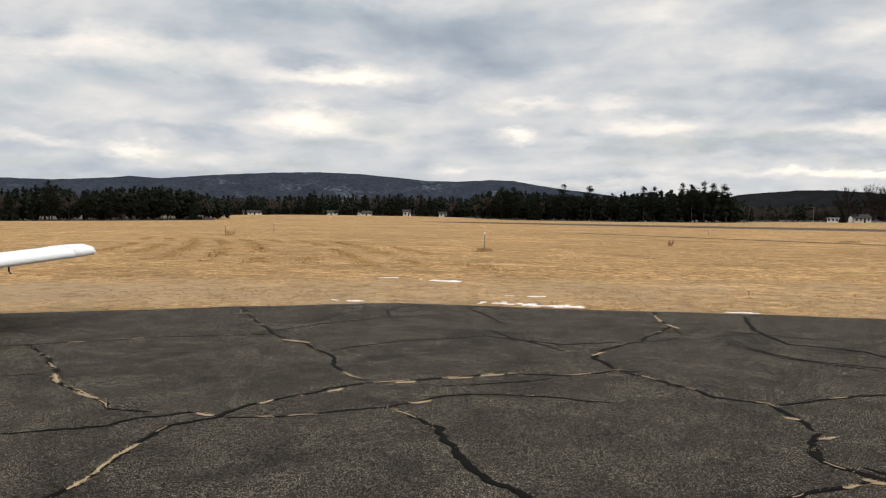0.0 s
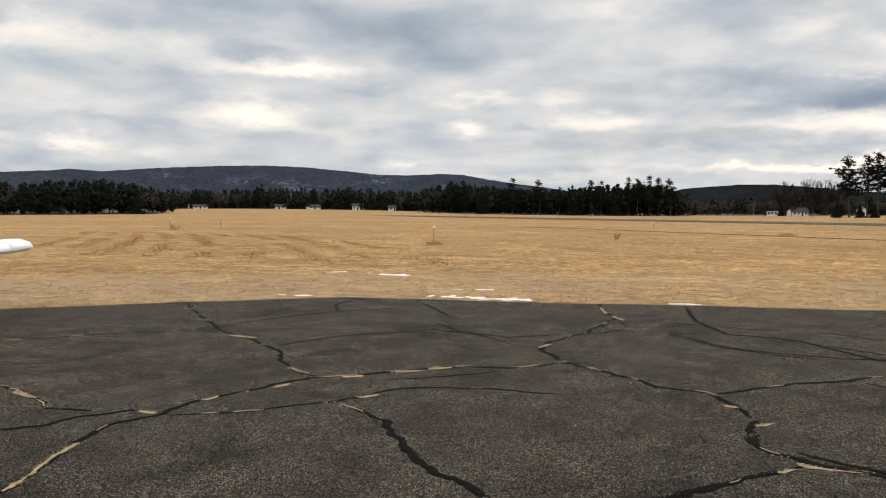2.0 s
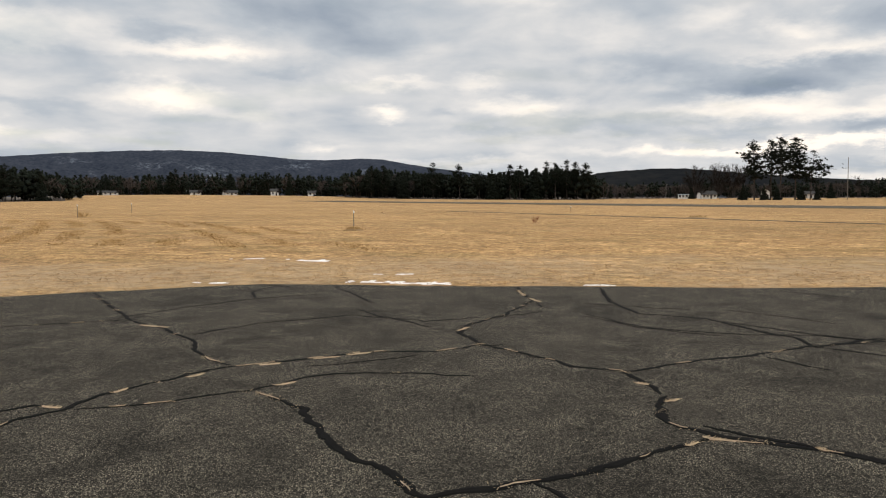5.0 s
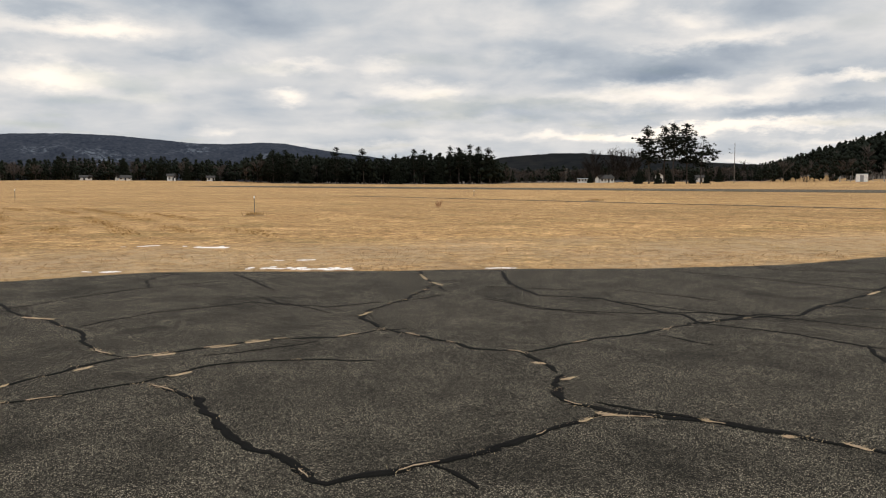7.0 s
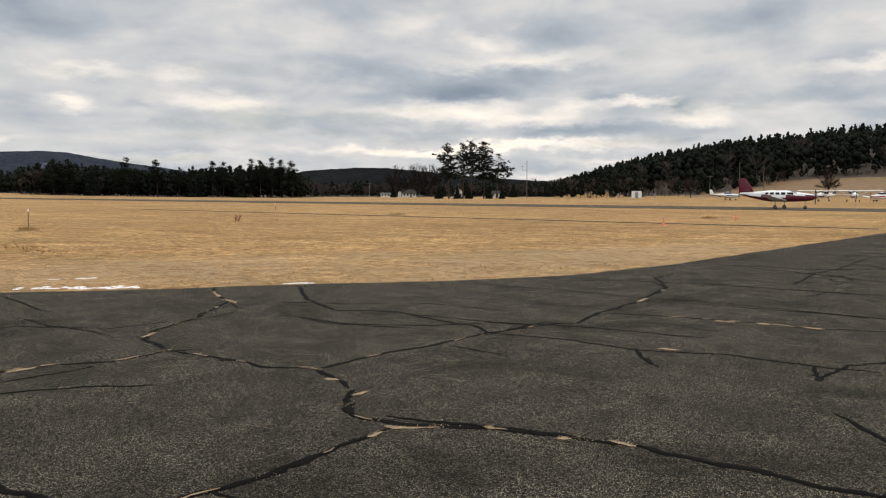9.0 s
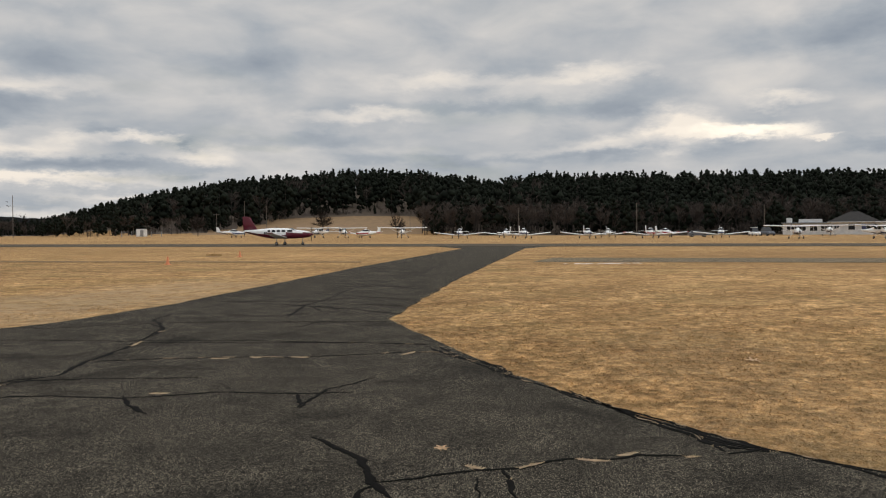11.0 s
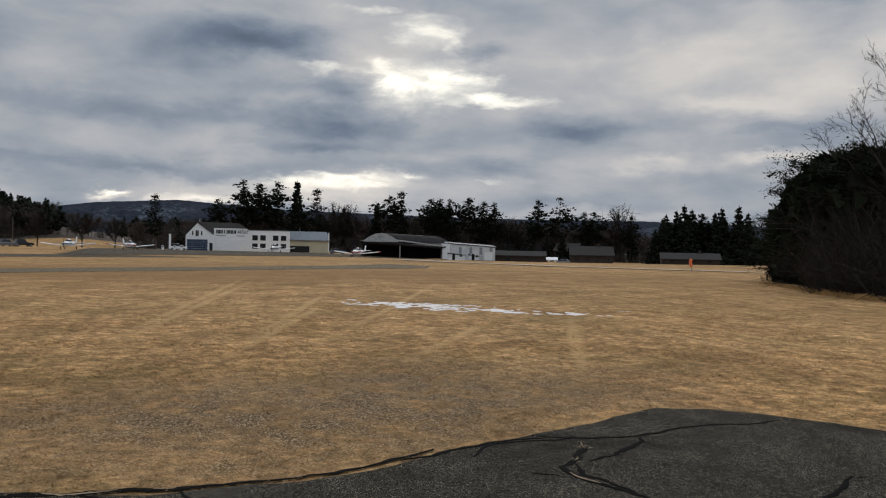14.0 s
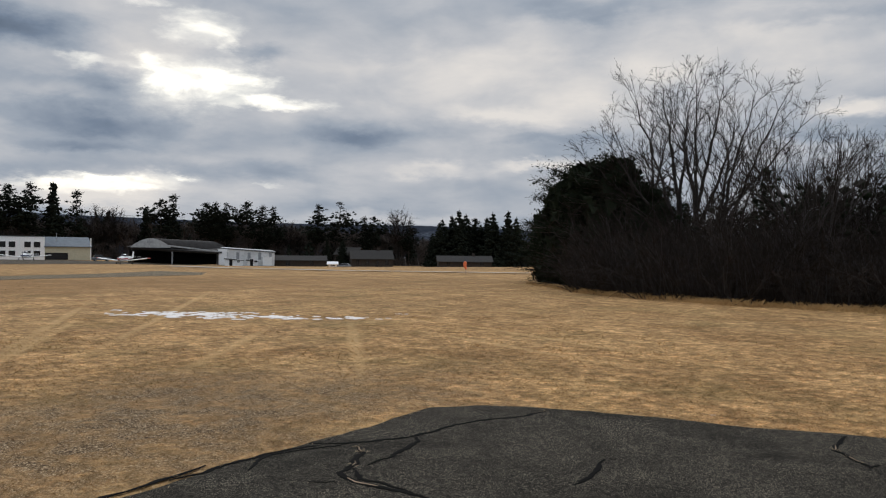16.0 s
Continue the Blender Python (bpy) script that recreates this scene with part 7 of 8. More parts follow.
def arched_hangar():
    root = thing("open_hangar", facing(121.62, 197), "open-fronted dark hangar with a barrel roof and white lean-to", "hangar")
    k = 0.0505
    X = lambda c: (c - 790) * k
    base = 490
    Z = lambda c: (base - c) * k
    # shell with an open front, the barrel running back to the right
    x0, x1 = X(588), X(985)
    # painted black, so the hangar's inner shade is in the wall colour
    part("back_wall", Geo().box(x0, 11.0, 0, x1 + 2, 11.25, 4.0), BLACK, root)
    part("side_wall", Geo().box(x0, 0.0, 0, x0 + 0.25, 11.0, 3.9), DARK_WOOD, root)
    part("side_wall", Geo().box(x1, 0.0, 0, x1 + 1.9, 11.0, 3.8), SIDING, root, "white end wall")
    part("post", Geo().box(X(775), 0.0, 0, X(781), 0.25, 3.7), STEEL, root)
    arch = [(X(580), Z(412))]
    n = 14
    for i in range(n + 1):
        t = i / n
        arch.append((X(600) + (X(770) - X(600)) * t, Z(408) + 1.95 * math.sin(math.pi * t) ** 0.9 * (1.0 if t < 0.5 else 1.0)))
    part("arch_gable", Geo().prism(arch[1:] + [(X(770), Z(412)), (X(600), Z(412))], -0.55, 0.3), PALE_METAL, root, "pale curved gable over the opening")
    part("eave_flashing", Geo().loft([[(X(735), -0.5, Z(404)), (X(1000), -0.5, Z(430)), (X(1000), -0.45, Z(430)), (X(735), -0.45, Z(404))], [(X(735), -0.5, Z(396)), (X(1000), -0.5, Z(426)), (X(1000), -0.45, Z(426)), (X(735), -0.45, Z(396))]]), PALE_METAL, root, "bright bent metal along the eave")
    part("gable_vent", Geo().box(X(668), -0.60, Z(392), X(692), -0.53, Z(382)), STEEL, root)
    rings = []
    for t, dx, dy in ((0, 0, 0.3), (1, 13.5, 10.5)):
        ring = []
        for i in range(n + 1):
            q = i / n
            ring.append((X(600) + (X(770) - X(600)) * q + dx, dy, Z(408) + 1.95 * math.sin(math.pi * q) ** 0.9 - 0.3 * t))
        rings.append(ring + [(x, y, z - 0.2) for x, y, z in ring[::-1]])
    part("barrel_roof", Geo().loft(rings), OLD_ROOF, root, "corrugated barrel roof")
    part("lower_roof", Geo().loft([[(X(582), -0.4, Z(413)), (X(1000), -0.4, Z(436)), (X(1000), -0.4, Z(431)), (X(582), -0.4, Z(408))],
                                   [(X(582) + 1, 11.2, Z(404)), (X(1012), 11.2, Z(408)), (X(1012), 11.2, Z(404)), (X(582) + 1, 11.2, Z(400))]]), OLD_ROOF, root)
    part("head_beam", Geo().loft([[(X(585), -0.1, Z(420)), (X(985), -0.1, Z(440)), (X(985), 0.2, Z(440)), (X(585), 0.2, Z(420))], [(X(585), -0.1, Z(411)), (X(985), -0.1, Z(431)), (X(985), 0.2, Z(431)), (X(585), 0.2, Z(411))]]), DARK_WOOD, root)
    # lean-to
    part("lean_to", Geo().prism([(X(1005), -0.2), (X(1245), -0.2), (X(1245), Z(430)), (X(1005), Z(414))], 0.5, 8.0), TERMINAL_WALL, root, "white lean-to wing")
    part("lean_to_roof", Geo().loft([[(X(1000), 0.2, Z(412)), (X(1250), 0.2, Z(428)), (X(1250), 0.2, Z(425)), (X(1000), 0.2, Z(409))], [(X(1000), 8.2, Z(406)), (X(1250), 8.2, Z(420)), (X(1250), 8.2, Z(417)), (X(1000), 8.2, Z(403))]]), METAL_ROOF, root)
    for c in (1018, 1073, 1125, 1175, 1225):
        part("shutter", Geo().box(X(c - 7), 0.44, Z(464), X(c + 7), 0.52, Z(430), 0, 0.01), STEEL, root)
    for title, xa, xb, zt, y in (("white shed", 1010, 1090, 458, -2.4), ("white kiosk", 1112, 1158, 464, -1.8)):
        s = thing("garden_shed", root.matrix_world @ Matrix.Translation((X((xa + xb) / 2), y - 1, -0.25)), "small " + title + " beside the open hangar", "shed")
        w = (xb - xa) * k / 2
        h = (490 - zt) * k
        part("wall", Geo().box(-w, -1, 0, w, 1, h), SIDING, s)
        part("roof", Geo().prism([(-w - 0.2, h), (w + 0.2, h - 0.3), (w + 0.2, h - 0.2), (-w - 0.2, h + 0.25)], -1.2, 1.2), ROOF, s)
        opening(s, "door", -w * 0.55, 0.05, -w * 0.55 + 0.7, 1.7, -1.02, GLASS, bars=0)
        opening(s, "window", w * 0.35, 0.9, w * 0.35 + 0.5, 1.4, -1.02, GLASS)
    s = thing("storage_cabinet", root.matrix_world @ Matrix.Translation((X(1207), -1.2, -0.3)), "tall white storage box against the lean-to", "cabinet")
    part("body", Geo().box(-1.0, -0.6, 0, 1.0, 0.6, 2.2, 0, 0.03), WHITE, s)
    part("lid", Geo().box(-1.1, -0.7, 2.2, 1.1, 0.7, 2.3, 0, 0.02), WHITE, s)


def utility_shed(az, d, w, deep, h, label):
    root = thing("equipment_shed", facing(az, d), label, "shed")
    part("body", Geo().box(-w, 0, 0, w, deep, h, 0, 0.04), WHITE, root)
    part("roof", Geo().box(-w - 0.08, -0.08, h, w + 0.08, deep + 0.08, h + 0.1, 0, 0.03), METAL_ROOF, root)
    part("door", Geo().box(-0.45, -0.04, 0.05, 0.45, 0.02, 1.9, 0, 0.015), STEEL, root)


def house(az, d, w, deep, h, rise, wall, roof, label, turn=0.0, doors=1, windows=3, chimney=False, along=True, name="house", sink=0.1):
    root = thing(name, facing(az, d, turn, sink), label, "house")
    x = w / 2
    part("wall", Geo().box(-x, 0, 0, x, deep, h), wall, root)
    if along:
        ends = [[(q, -0.5, h - 0.1), (q, deep / 2, h + rise), (q, deep + 0.5, h - 0.1), (q, deep + 0.5, h - 0.28), (q, deep / 2, h + rise - 0.2), (q, -0.5, h - 0.28)] for q in (-x - 0.4, x + 0.4)]
        gables = []
        for q in (-x + 0.01, x - 0.2):
            gables.append(Geo().loft([[(q, 0, h), (q, deep / 2, h + rise - 0.15), (q, deep, h)], [(q + 0.19, 0, h), (q + 0.19, deep / 2, h + rise - 0.15), (q + 0.19, deep, h)]]))
    else:
        ends = [[(-x - 0.4, q, h - 0.1), (0, q, h + rise), (x + 0.4, q, h - 0.1), (x + 0.4, q, h - 0.28), (0, q, h + rise - 0.2), (-x - 0.4, q, h - 0.28)] for q in (-0.5, deep + 0.5)]
        gables = [Geo().prism([(-x, h), (x, h), (0, h + rise - 0.15)], 0.01, 0.2)]
    for gab in gables:
        part("gable", gab, wall, root)
    part("roof", Geo().loft(ends), roof, root)
    n = doors + windows
    for i in range(n):
        c = -x + w * (i + 0.6) / (n + 0.2)
        if i == n // 2 and doors:
            opening(root, "door", c - 0.45, 0.05, c + 0.45, min(2.0, h - 0.2), -0.02, GLASS, wall, bars=0)
        else:
            opening(root, "window", c - 0.5, 0.9, c + 0.5, min(2.1, h - 0.2), -0.02, GLASS, wall)
    if chimney:
        part("chimney", Geo().box(x * 0.3, deep / 2 - 0.4, h + rise - 0.6, x * 0.3 + 0.7, deep / 2 + 0.4, h + rise + 0.7), DARK_WOOD, root)
    return root


white_hangar()
hip_building()
arched_hangar()
house(-13.45, 492, 11, 7, 1.9, 1.1, TERMINAL_WALL, ROOF, "long low white ranch house at the field edge", sink=0.2)
house(-8.0, 490, 8, 7, 1.9, 1.3, TERMINAL_WALL, ROOF, "small white house among far trees", windows=2, sink=0.2)
house(-5.5, 488, 7.5, 7, 1.8, 1.5, TERMINAL_WALL, ROOF, "white house with steep grey roof", 15, windows=2, sink=0.2)
house(-2.6, 480, 4.5, 7, 2.8, 1.4, TERMINAL_WALL, ROOF, "narrow white far farmhouse", windows=1, sink=0.2)
house(0.0, 480, 5, 5, 2.2, 1.2, TERMINAL_WALL, ROOF, "small pale far cottage", windows=1, sink=0.2)
house(26.05, 430, 5.2, 2.4, 2.3, 0.25, WHITE, METAL_ROOF, "white mobile home with dark windows", doors=0, name="mobile_home")
house(27.75, 432, 8.0, 6, 2.3, 2.0, TERMINAL_WALL, ROOF, "white gabled house with grey roof across the field", 25, chimney=True)
house(31.3, 415, 4.2, 6, 3.3, 1.6, TERMINAL_WALL, ROOF, "tall white house behind the pine clump", windows=1, along=False)
house(33.9, 425, 5, 5, 2.4, 1.2, TERMINAL_WALL, ROOF, "small white outbuilding behind the pines", windows=1)
house(130.0, 205, 13, 7, 2.3, 1.1, DARK_WOOD, ROOF, "long low dark shed beside the gravel road", doors=0, windows=2, name="long_shed")
house(133.2, 250, 7, 8, 3.6, 2.2, DARK_WOOD, ROOF, "dark gabled house behind the shed", -20)
house(135.1, 232, 12, 8, 2.6, 2.5, DARK_WOOD, ROOF, "brown house with a broad grey shingle roof", 6, chimney=True)
house(141.75, 216, 14.5, 8, 1.9, 1.5, DARK_WOOD, ROOF, "long weathered barn with grey shingle roof", 4, doors=0, chimney=True, name="barn")
utility_shed(43.8, 250, 1.5, 2.4, 2.2, "white equipment shed inside a wire fence")
house(132.3, 196, 2.0, 1.6, 1.5, 0.5, SIDING, SIDING, "tiny white kiosk beside the gravel road", doors=0, windows=1, name="kiosk")


# ---- aircraft ----
def oval(x, zc, hw, hh, n=16, p=2.5):
    out = []
    for i in range(n):
        a = 2 * math.pi * (i + 0.5) / n
        c, s = math.cos(a), math.sin(a)
        out.append((x, math.copysign(abs(c) ** (2 / p), c) * hw, zc + math.copysign(abs(s) ** (2 / p), s) * hh))
    return out


def foil(x, chord, thick, n=12):
    """Airfoil section from the leading edge at x backwards: x, height."""
    out = []
    for i in range(n):
        a = 2 * math.pi * i / n
        u = (1 - math.cos(a)) / 2
        t = thick * chord * (2.6 * math.sqrt(max(u, 0)) * (1 - u) ** 1.15 + 0.012)
        out.append((x - u * chord, (t if a <= math.pi else -t * 0.55) * 0.62))
    return out


def wing_geo(y0, y1, x, c0, c1, z0, z1, thick=0.155, sweep=0.0, side=1, mat=0, rounded=True):
    g = Geo()
    rings = []
    stops = [(0, 1.0), (0.5, 1.0), (0.93, 1.0)] + ([(0.972, 0.95), (0.991, 0.78), (1.0, 0.45)] if rounded else [(1.0, 1.0)])
    for t, k in stops:
        c = (c0 + (c1 - c0) * t)
        mid = x - sweep * t - c * 0.45
        sec = foil(0.45 * c, c, thick)
        rings.append([(mid + q * (0.82 + 0.18 * k), side * (y0 + (y1 - y0) * t), z0 + (z1 - z0) * t + h * k) for q, h in sec])
    g.loft(rings if side > 0 else [r[::-1] for r in rings], mat)
    return g


def fin_geo(x, z0, z1, c0, c1, sweep, mat=0):
    rings = []
    for t in (0, 0.5, 0.95, 1.0):
        c = c0 + (c1 - c0) * t
        k = 1.0 if t < 1 else 0.6
        rings.append([(x - sweep * t - 0.5 * c * (1 - k) + q * k, h * 0.8 * k, z0 + (z1 - z0) * t) for q, h in foil(0, c, 0.10)])
    return Geo().loft(rings, mat)


def wheel(parent, x, y, r, w):
    g = Geo()
    def ring(rad, yy):
        return [(x + math.cos(a) * rad, yy, r + math.sin(a) * rad) for a in (2 * math.pi * i / 14 for i in range(14))]
    g.loft([ring(r * 0.55, y - w), ring(r * 0.9, y - w), ring(r, y - w * 0.5), ring(r, y + w * 0.5), ring(r * 0.9, y + w), ring(r * 0.55, y + w)])
    ob = part("wheel", g, RUBBER, parent, "", True)
    part("rim", Geo().loft([ring(r * 0.5, y - w * 1.06), ring(r * 0.5, y + w * 1.06)]), STEEL, ob)


def aircraft(m, label, body, trim, high=False, big=False, group="parked aircraft", span=5.3, windows=GLASS, belly=None, name="aircraft", rise=0.118):
    """A single-engined aircraft, nose along +x, standing on the ground."""
    root = thing(name, m, label, "aircraft", group)
    if big:
        sec = ((3.55, 1.40, 0.20, 0.18), (3.35, 1.40, 0.42, 0.36), (2.6, 1.40, 0.54, 0.48), (1.5, 1.44, 0.62, 0.58), (0.4, 1.52, 0.66, 0.70), (-1.6, 1.54, 0.66, 0.70), (-2.8, 1.58, 0.52, 0.54), (-4.2, 1.68, 0.30, 0.32), (-5.3, 1.82, 0.08, 0.14))
    elif high:
        sec = ((2.15, 1.25, 0.30, 0.26), (1.95, 1.25, 0.44, 0.36), (1.1, 1.25, 0.52, 0.46), (0.7, 1.36, 0.54, 0.60), (0.2, 1.48, 0.56, 0.72), (-1.2, 1.48, 0.54, 0.70), (-2.2, 1.42, 0.40, 0.46), (-3.6, 1.44, 0.22, 0.24), (-5.0, 1.5, 0.06, 0.10))
    else:
        sec = ((2.25, 1.02, 0.20, 0.18), (2.1, 1.02, 0.42, 0.36), (1.3, 1.02, 0.52, 0.46), (0.6, 1.06, 0.57, 0.55), (-0.7, 1.10, 0.58, 0.58), (-1.8, 1.16, 0.46, 0.46), (-3.2, 1.26, 0.27, 0.27), (-4.7, 1.36, 0.07, 0.13))
    g = Geo()
    # the lower or trim-coloured bands follow the height of each face
    rings = [oval(*q) for q in sec]
    g.loft(rings)
    low_line = 1.26 if big else 0.92
    for i, f in enumerate(g.f):
        z = sum(g.v[j][2] for j in f) / len(f)
        x = sum(g.v[j][0] for j in f) / len(f)
        line = low_line + (0.04 * (x + 2) if x > -2 else -0.10 * (x + 2))
        g.m[i] = 1 if (z < line - 0.12 and belly is not None) else (2 if abs(z - line) < 0.13 else 0)
    part("fuselage", g, [body, belly or body, trim], root, "", True)
    # cabin glass
    if big:
        for s in (-1, 1):
            for i, (xa, xb) in enumerate(((1.25, 0.55), (0.35, -0.15), (-0.35, -0.8), (-1.0, -1.45), (-1.65, -2.0))):
                y = s * (0.645 if i else 0.60)
                part("cabin_window", Geo().box(min(xa, xb), y - 0.03, 1.70, max(xa, xb), y + 0.03, 1.97, 0, 0.028), windows, root)
        part("windscreen", Geo().loft([[(1.80, -0.44, 1.76), (1.80, 0.44, 1.76), (1.74, 0.44, 1.84), (1.74, -0.44, 1.84)], [(1.0, -0.44, 2.17), (1.0, 0.44, 2.17), (0.94, 0.44, 2.24), (0.94, -0.44, 2.24)]]), windows, root)
    elif high:
        part("windscreen", Geo().loft([[(0.95, -0.46, 1.72), (0.95, 0.46, 1.72), (0.90, 0.46, 1.76), (0.90, -0.46, 1.76)], [(0.42, -0.46, 2.14), (0.42, 0.46, 2.14), (0.36, 0.46, 2.18), (0.36, -0.46, 2.18)]]), windows, root)
        for s in (-1, 1):
            for xa, xb in ((0.3, -0.4), (-0.5, -1.3)):
                part("cabin_window", Geo().box(xb, s * 0.535 - 0.03, 1.62, xa, s * 0.535 + 0.03, 2.05, 0, 0.028), windows, root)
    else:
        c = Geo()
        c.loft([oval(0.75, 1.52, 0.30, 0.10, 12, 2.2), oval(0.25, 1.66, 0.46, 0.30, 12, 2.4), oval(-0.4, 1.70, 0.48, 0.34, 12, 2.4), oval(-1.2, 1.62, 0.42, 0.28, 12, 2.4), oval(-1.9, 1.45, 0.25, 0.10, 12, 2.2)])
        for i, f in enumerate(c.f):
            z = sum(c.v[j][2] for j in f) / len(f)
            x = sum(c.v[j][0] for j in f) / len(f)
            c.m[i] = 1 if (z > 1.92 and x < 0.2) or x < -1.5 else 0
        part("cabin", c, [windows, body], root)
    # wings and tail
    if big:
        W = dict(y0=0.5, y1=6.55, x=0.55, c0=1.75, c1=0.95, z0=0.98, z1=0.98 + 6.0 * 0.095)
        H, hx, hz, F = 2.1, -4.3, 1.76, (-3.35, 1.70, 3.72, 2.05, 0.98, 1.25)
    elif high:
        W = dict(y0=0.0, y1=5.45, x=0.75, c0=1.62, c1=1.25, z0=2.2, z1=2.32)
        H, hx, hz, F = 1.7, -4.0, 1.5, (-3.5, 1.5, 2.65, 1.35, 0.75, 0.75)
    else:
        W = dict(y0=0.45, y1=span, x=0.65, c0=1.65, c1=1.35, z0=0.62, z1=0.62 + (span - 0.45) * rise)
        H, hx, hz, F = 1.6, -3.95, 1.42, (-3.7, 1.4, 2.55, 1.1, 0.65, 0.55)
    for s in (-1, 1):
        w = part("wing", wing_geo(side=s, **W), body, root, "", True)
        tip = W["y1"]
        part("wing_tip", wing_geo(tip - 0.34, tip + 0.02, W["x"] - 0.0, W["c1"] * 1.012, W["c1"] * 0.99, W["z1"] - 0.02, W["z1"] + 0.005, 0.16, side=s), trim if trim in (MAROON, RED) else body, w, "", True)
        part("tailplane", wing_geo(0.05, H, hx, 0.95, 0.7, hz, hz, 0.09, side=s), body, root, "", True)
        if not high:
            y = s * (W["y1"] * 0.80)
            z = W["z0"] + (W["z1"] - W["z0"]) * 0.78
            part("tie_down_ring", Geo().tube([(W["x"] - 0.55, y, z - 0.06), (W["x"] - 0.55, y, z - 0.16), (W["x"] - 0.50, y, z - 0.20)], [0.012] * 3, 5), RUBBER, w)
        if high:
            part("wing_strut", Geo().tube([(0.25, s * 0.5, 1.05), (0.15, s * 2.7, 2.2)], [0.045, 0.045], 5), body, root)
    part("fin", fin_geo(*F), trim if (big or high) else body, root, "maroon tail fin" if big else "", True)
    # propeller
    nose = sec[0][0]
    zc = sec[0][1]
    hub = part("propeller", Geo().tube([(nose + 0.02, 0.0, zc - 0.0), (nose + 0.06, 0.0, zc + 0.62 if high else zc + 0.75), (nose + 0.06, 0.02, zc + 0.95)], [0.05, 0.06, 0.03], 6)
               .tube([(nose + 0.02, 0.0, zc), (nose + 0.06, 0.0, zc - 0.6), (nose + 0.06, -0.02, zc - 0.85)], [0.05, 0.06, 0.03], 6), RUBBER, root)
    part("spinner", Geo().loft([oval(nose, zc, 0.17, 0.17, 10, 2), oval(nose + 0.2, zc, 0.12, 0.12, 10, 2), oval(nose + 0.34, zc, 0.02, 0.02, 10, 2)]), trim, hub, "", True)
    # undercarriage
    gx, gy, gz = ((-0.45, 1.75, 1.02) if big else (-0.55, 1.15, 1.05) if high else (-0.35, 1.5, 0.8))
    nx = 2.45 if big else 1.55
    part("nose_leg", Geo().tube([(nx, 0, 1.05 if big else 0.95), (nx + 0.03, 0, 0.2)], [0.05, 0.045], 6), STEEL, root)
    wheel(root, nx + 0.03, 0, 0.19, 0.07)
    for s in (-1, 1):
        part("main_leg", Geo().tube([(gx, s * (gy if not high else 0.45), gz), (gx, s * gy, 0.24)], [0.055, 0.045], 6), STEEL if not high else body, root)
        wheel(root, gx, s * (gy + 0.06), 0.22, 0.08)
    part("aerial", Geo().tube([(-0.9, 0, sec[4][1] + sec[4][3]), (-1.1, 0, sec[4][1] + sec[4][3] + 0.38)], [0.015, 0.008], 4), RUBBER, root)
    if big:
        g = Geo()
        for s in (-1, 1):
            for i in range(6):
                x = -2.05 - i * 0.26
                yy = s * (0.605 - 0.055 * i)
                g.box(x - 0.19, yy - 0.02, 1.42, x, yy + 0.02, 1.72)
        part("registration_bars", g, RUBBER, root, "dark registration marks as plain bars")
    return root


def parked(az, d, nose_az):
    x, y = ground_at(az, d)
    return Matrix.Translation((x, y, level(x, y) + 0.02)) @ pose(0, 0, 0, 0, 0, 90 - nose_az)


# the aircraft on its take-off run along the runway
x, y = strip(101.5, -30.4)
aircraft(Matrix.Translation((x, y, level(x, y) + 0.03)) @ pose(0, 0, 0, 0, 0, 90 - (FACE + 90)), "white and maroon single-engined aircraft rolling on the runway", WHITE, MAROON, big=True, belly=MAROON, group="", name="aircraft")
LOW = aircraft(parked(65.7, 166, 252), "white low-wing aircraft parked nose-out on the grass", WHITE, NAVY)
LOW_RED = aircraft(parked(79.1, 160, 246), "white low-wing aircraft with red trim parked on the grass", WHITE, RED)
HIGH = aircraft(parked(88.4, 152, 256), "white high-wing aircraft with dark trim parked nose-out", WHITE, NAVY, high=True)
for ob, az, d, nose in ((LOW, 70.3, 158, 238), (LOW, 69.0, 182, 262), (LOW, 74.8, 158, 244), (LOW, 76.2, 184, 250), (LOW_RED, 80.1, 186, 230), (LOW, 83.7, 168, 260), (LOW, 49.9, 205, 160), (LOW, 52.4, 196, 236),
                        (HIGH, 55.6, 190, 268), (HIGH, 57.4, 186, 225), (LOW_RED, 58.9, 190, 290), (HIGH, 61.6, 176, 248), (HIGH, 93.3, 158, 232), (LOW, 99.4, 178, 300), (LOW_RED, 103.2, 190, 262),
                        (LOW, 112.6, 205, 310), (LOW_RED, 118.4, 172, 322), (HIGH, 90.3, 190, 262)):
    copy_thing(ob, parked(az, d, nose))
# its wing reaches over the edge of the apron
aircraft(Matrix.Translation((-8.77, 8.22, 0.012)) @ pose(0, 0, 0, 0, 0, -32.5), "white low-wing aircraft parked on the apron, wing tip in view", WHITE, WHITE, rise=0.088)


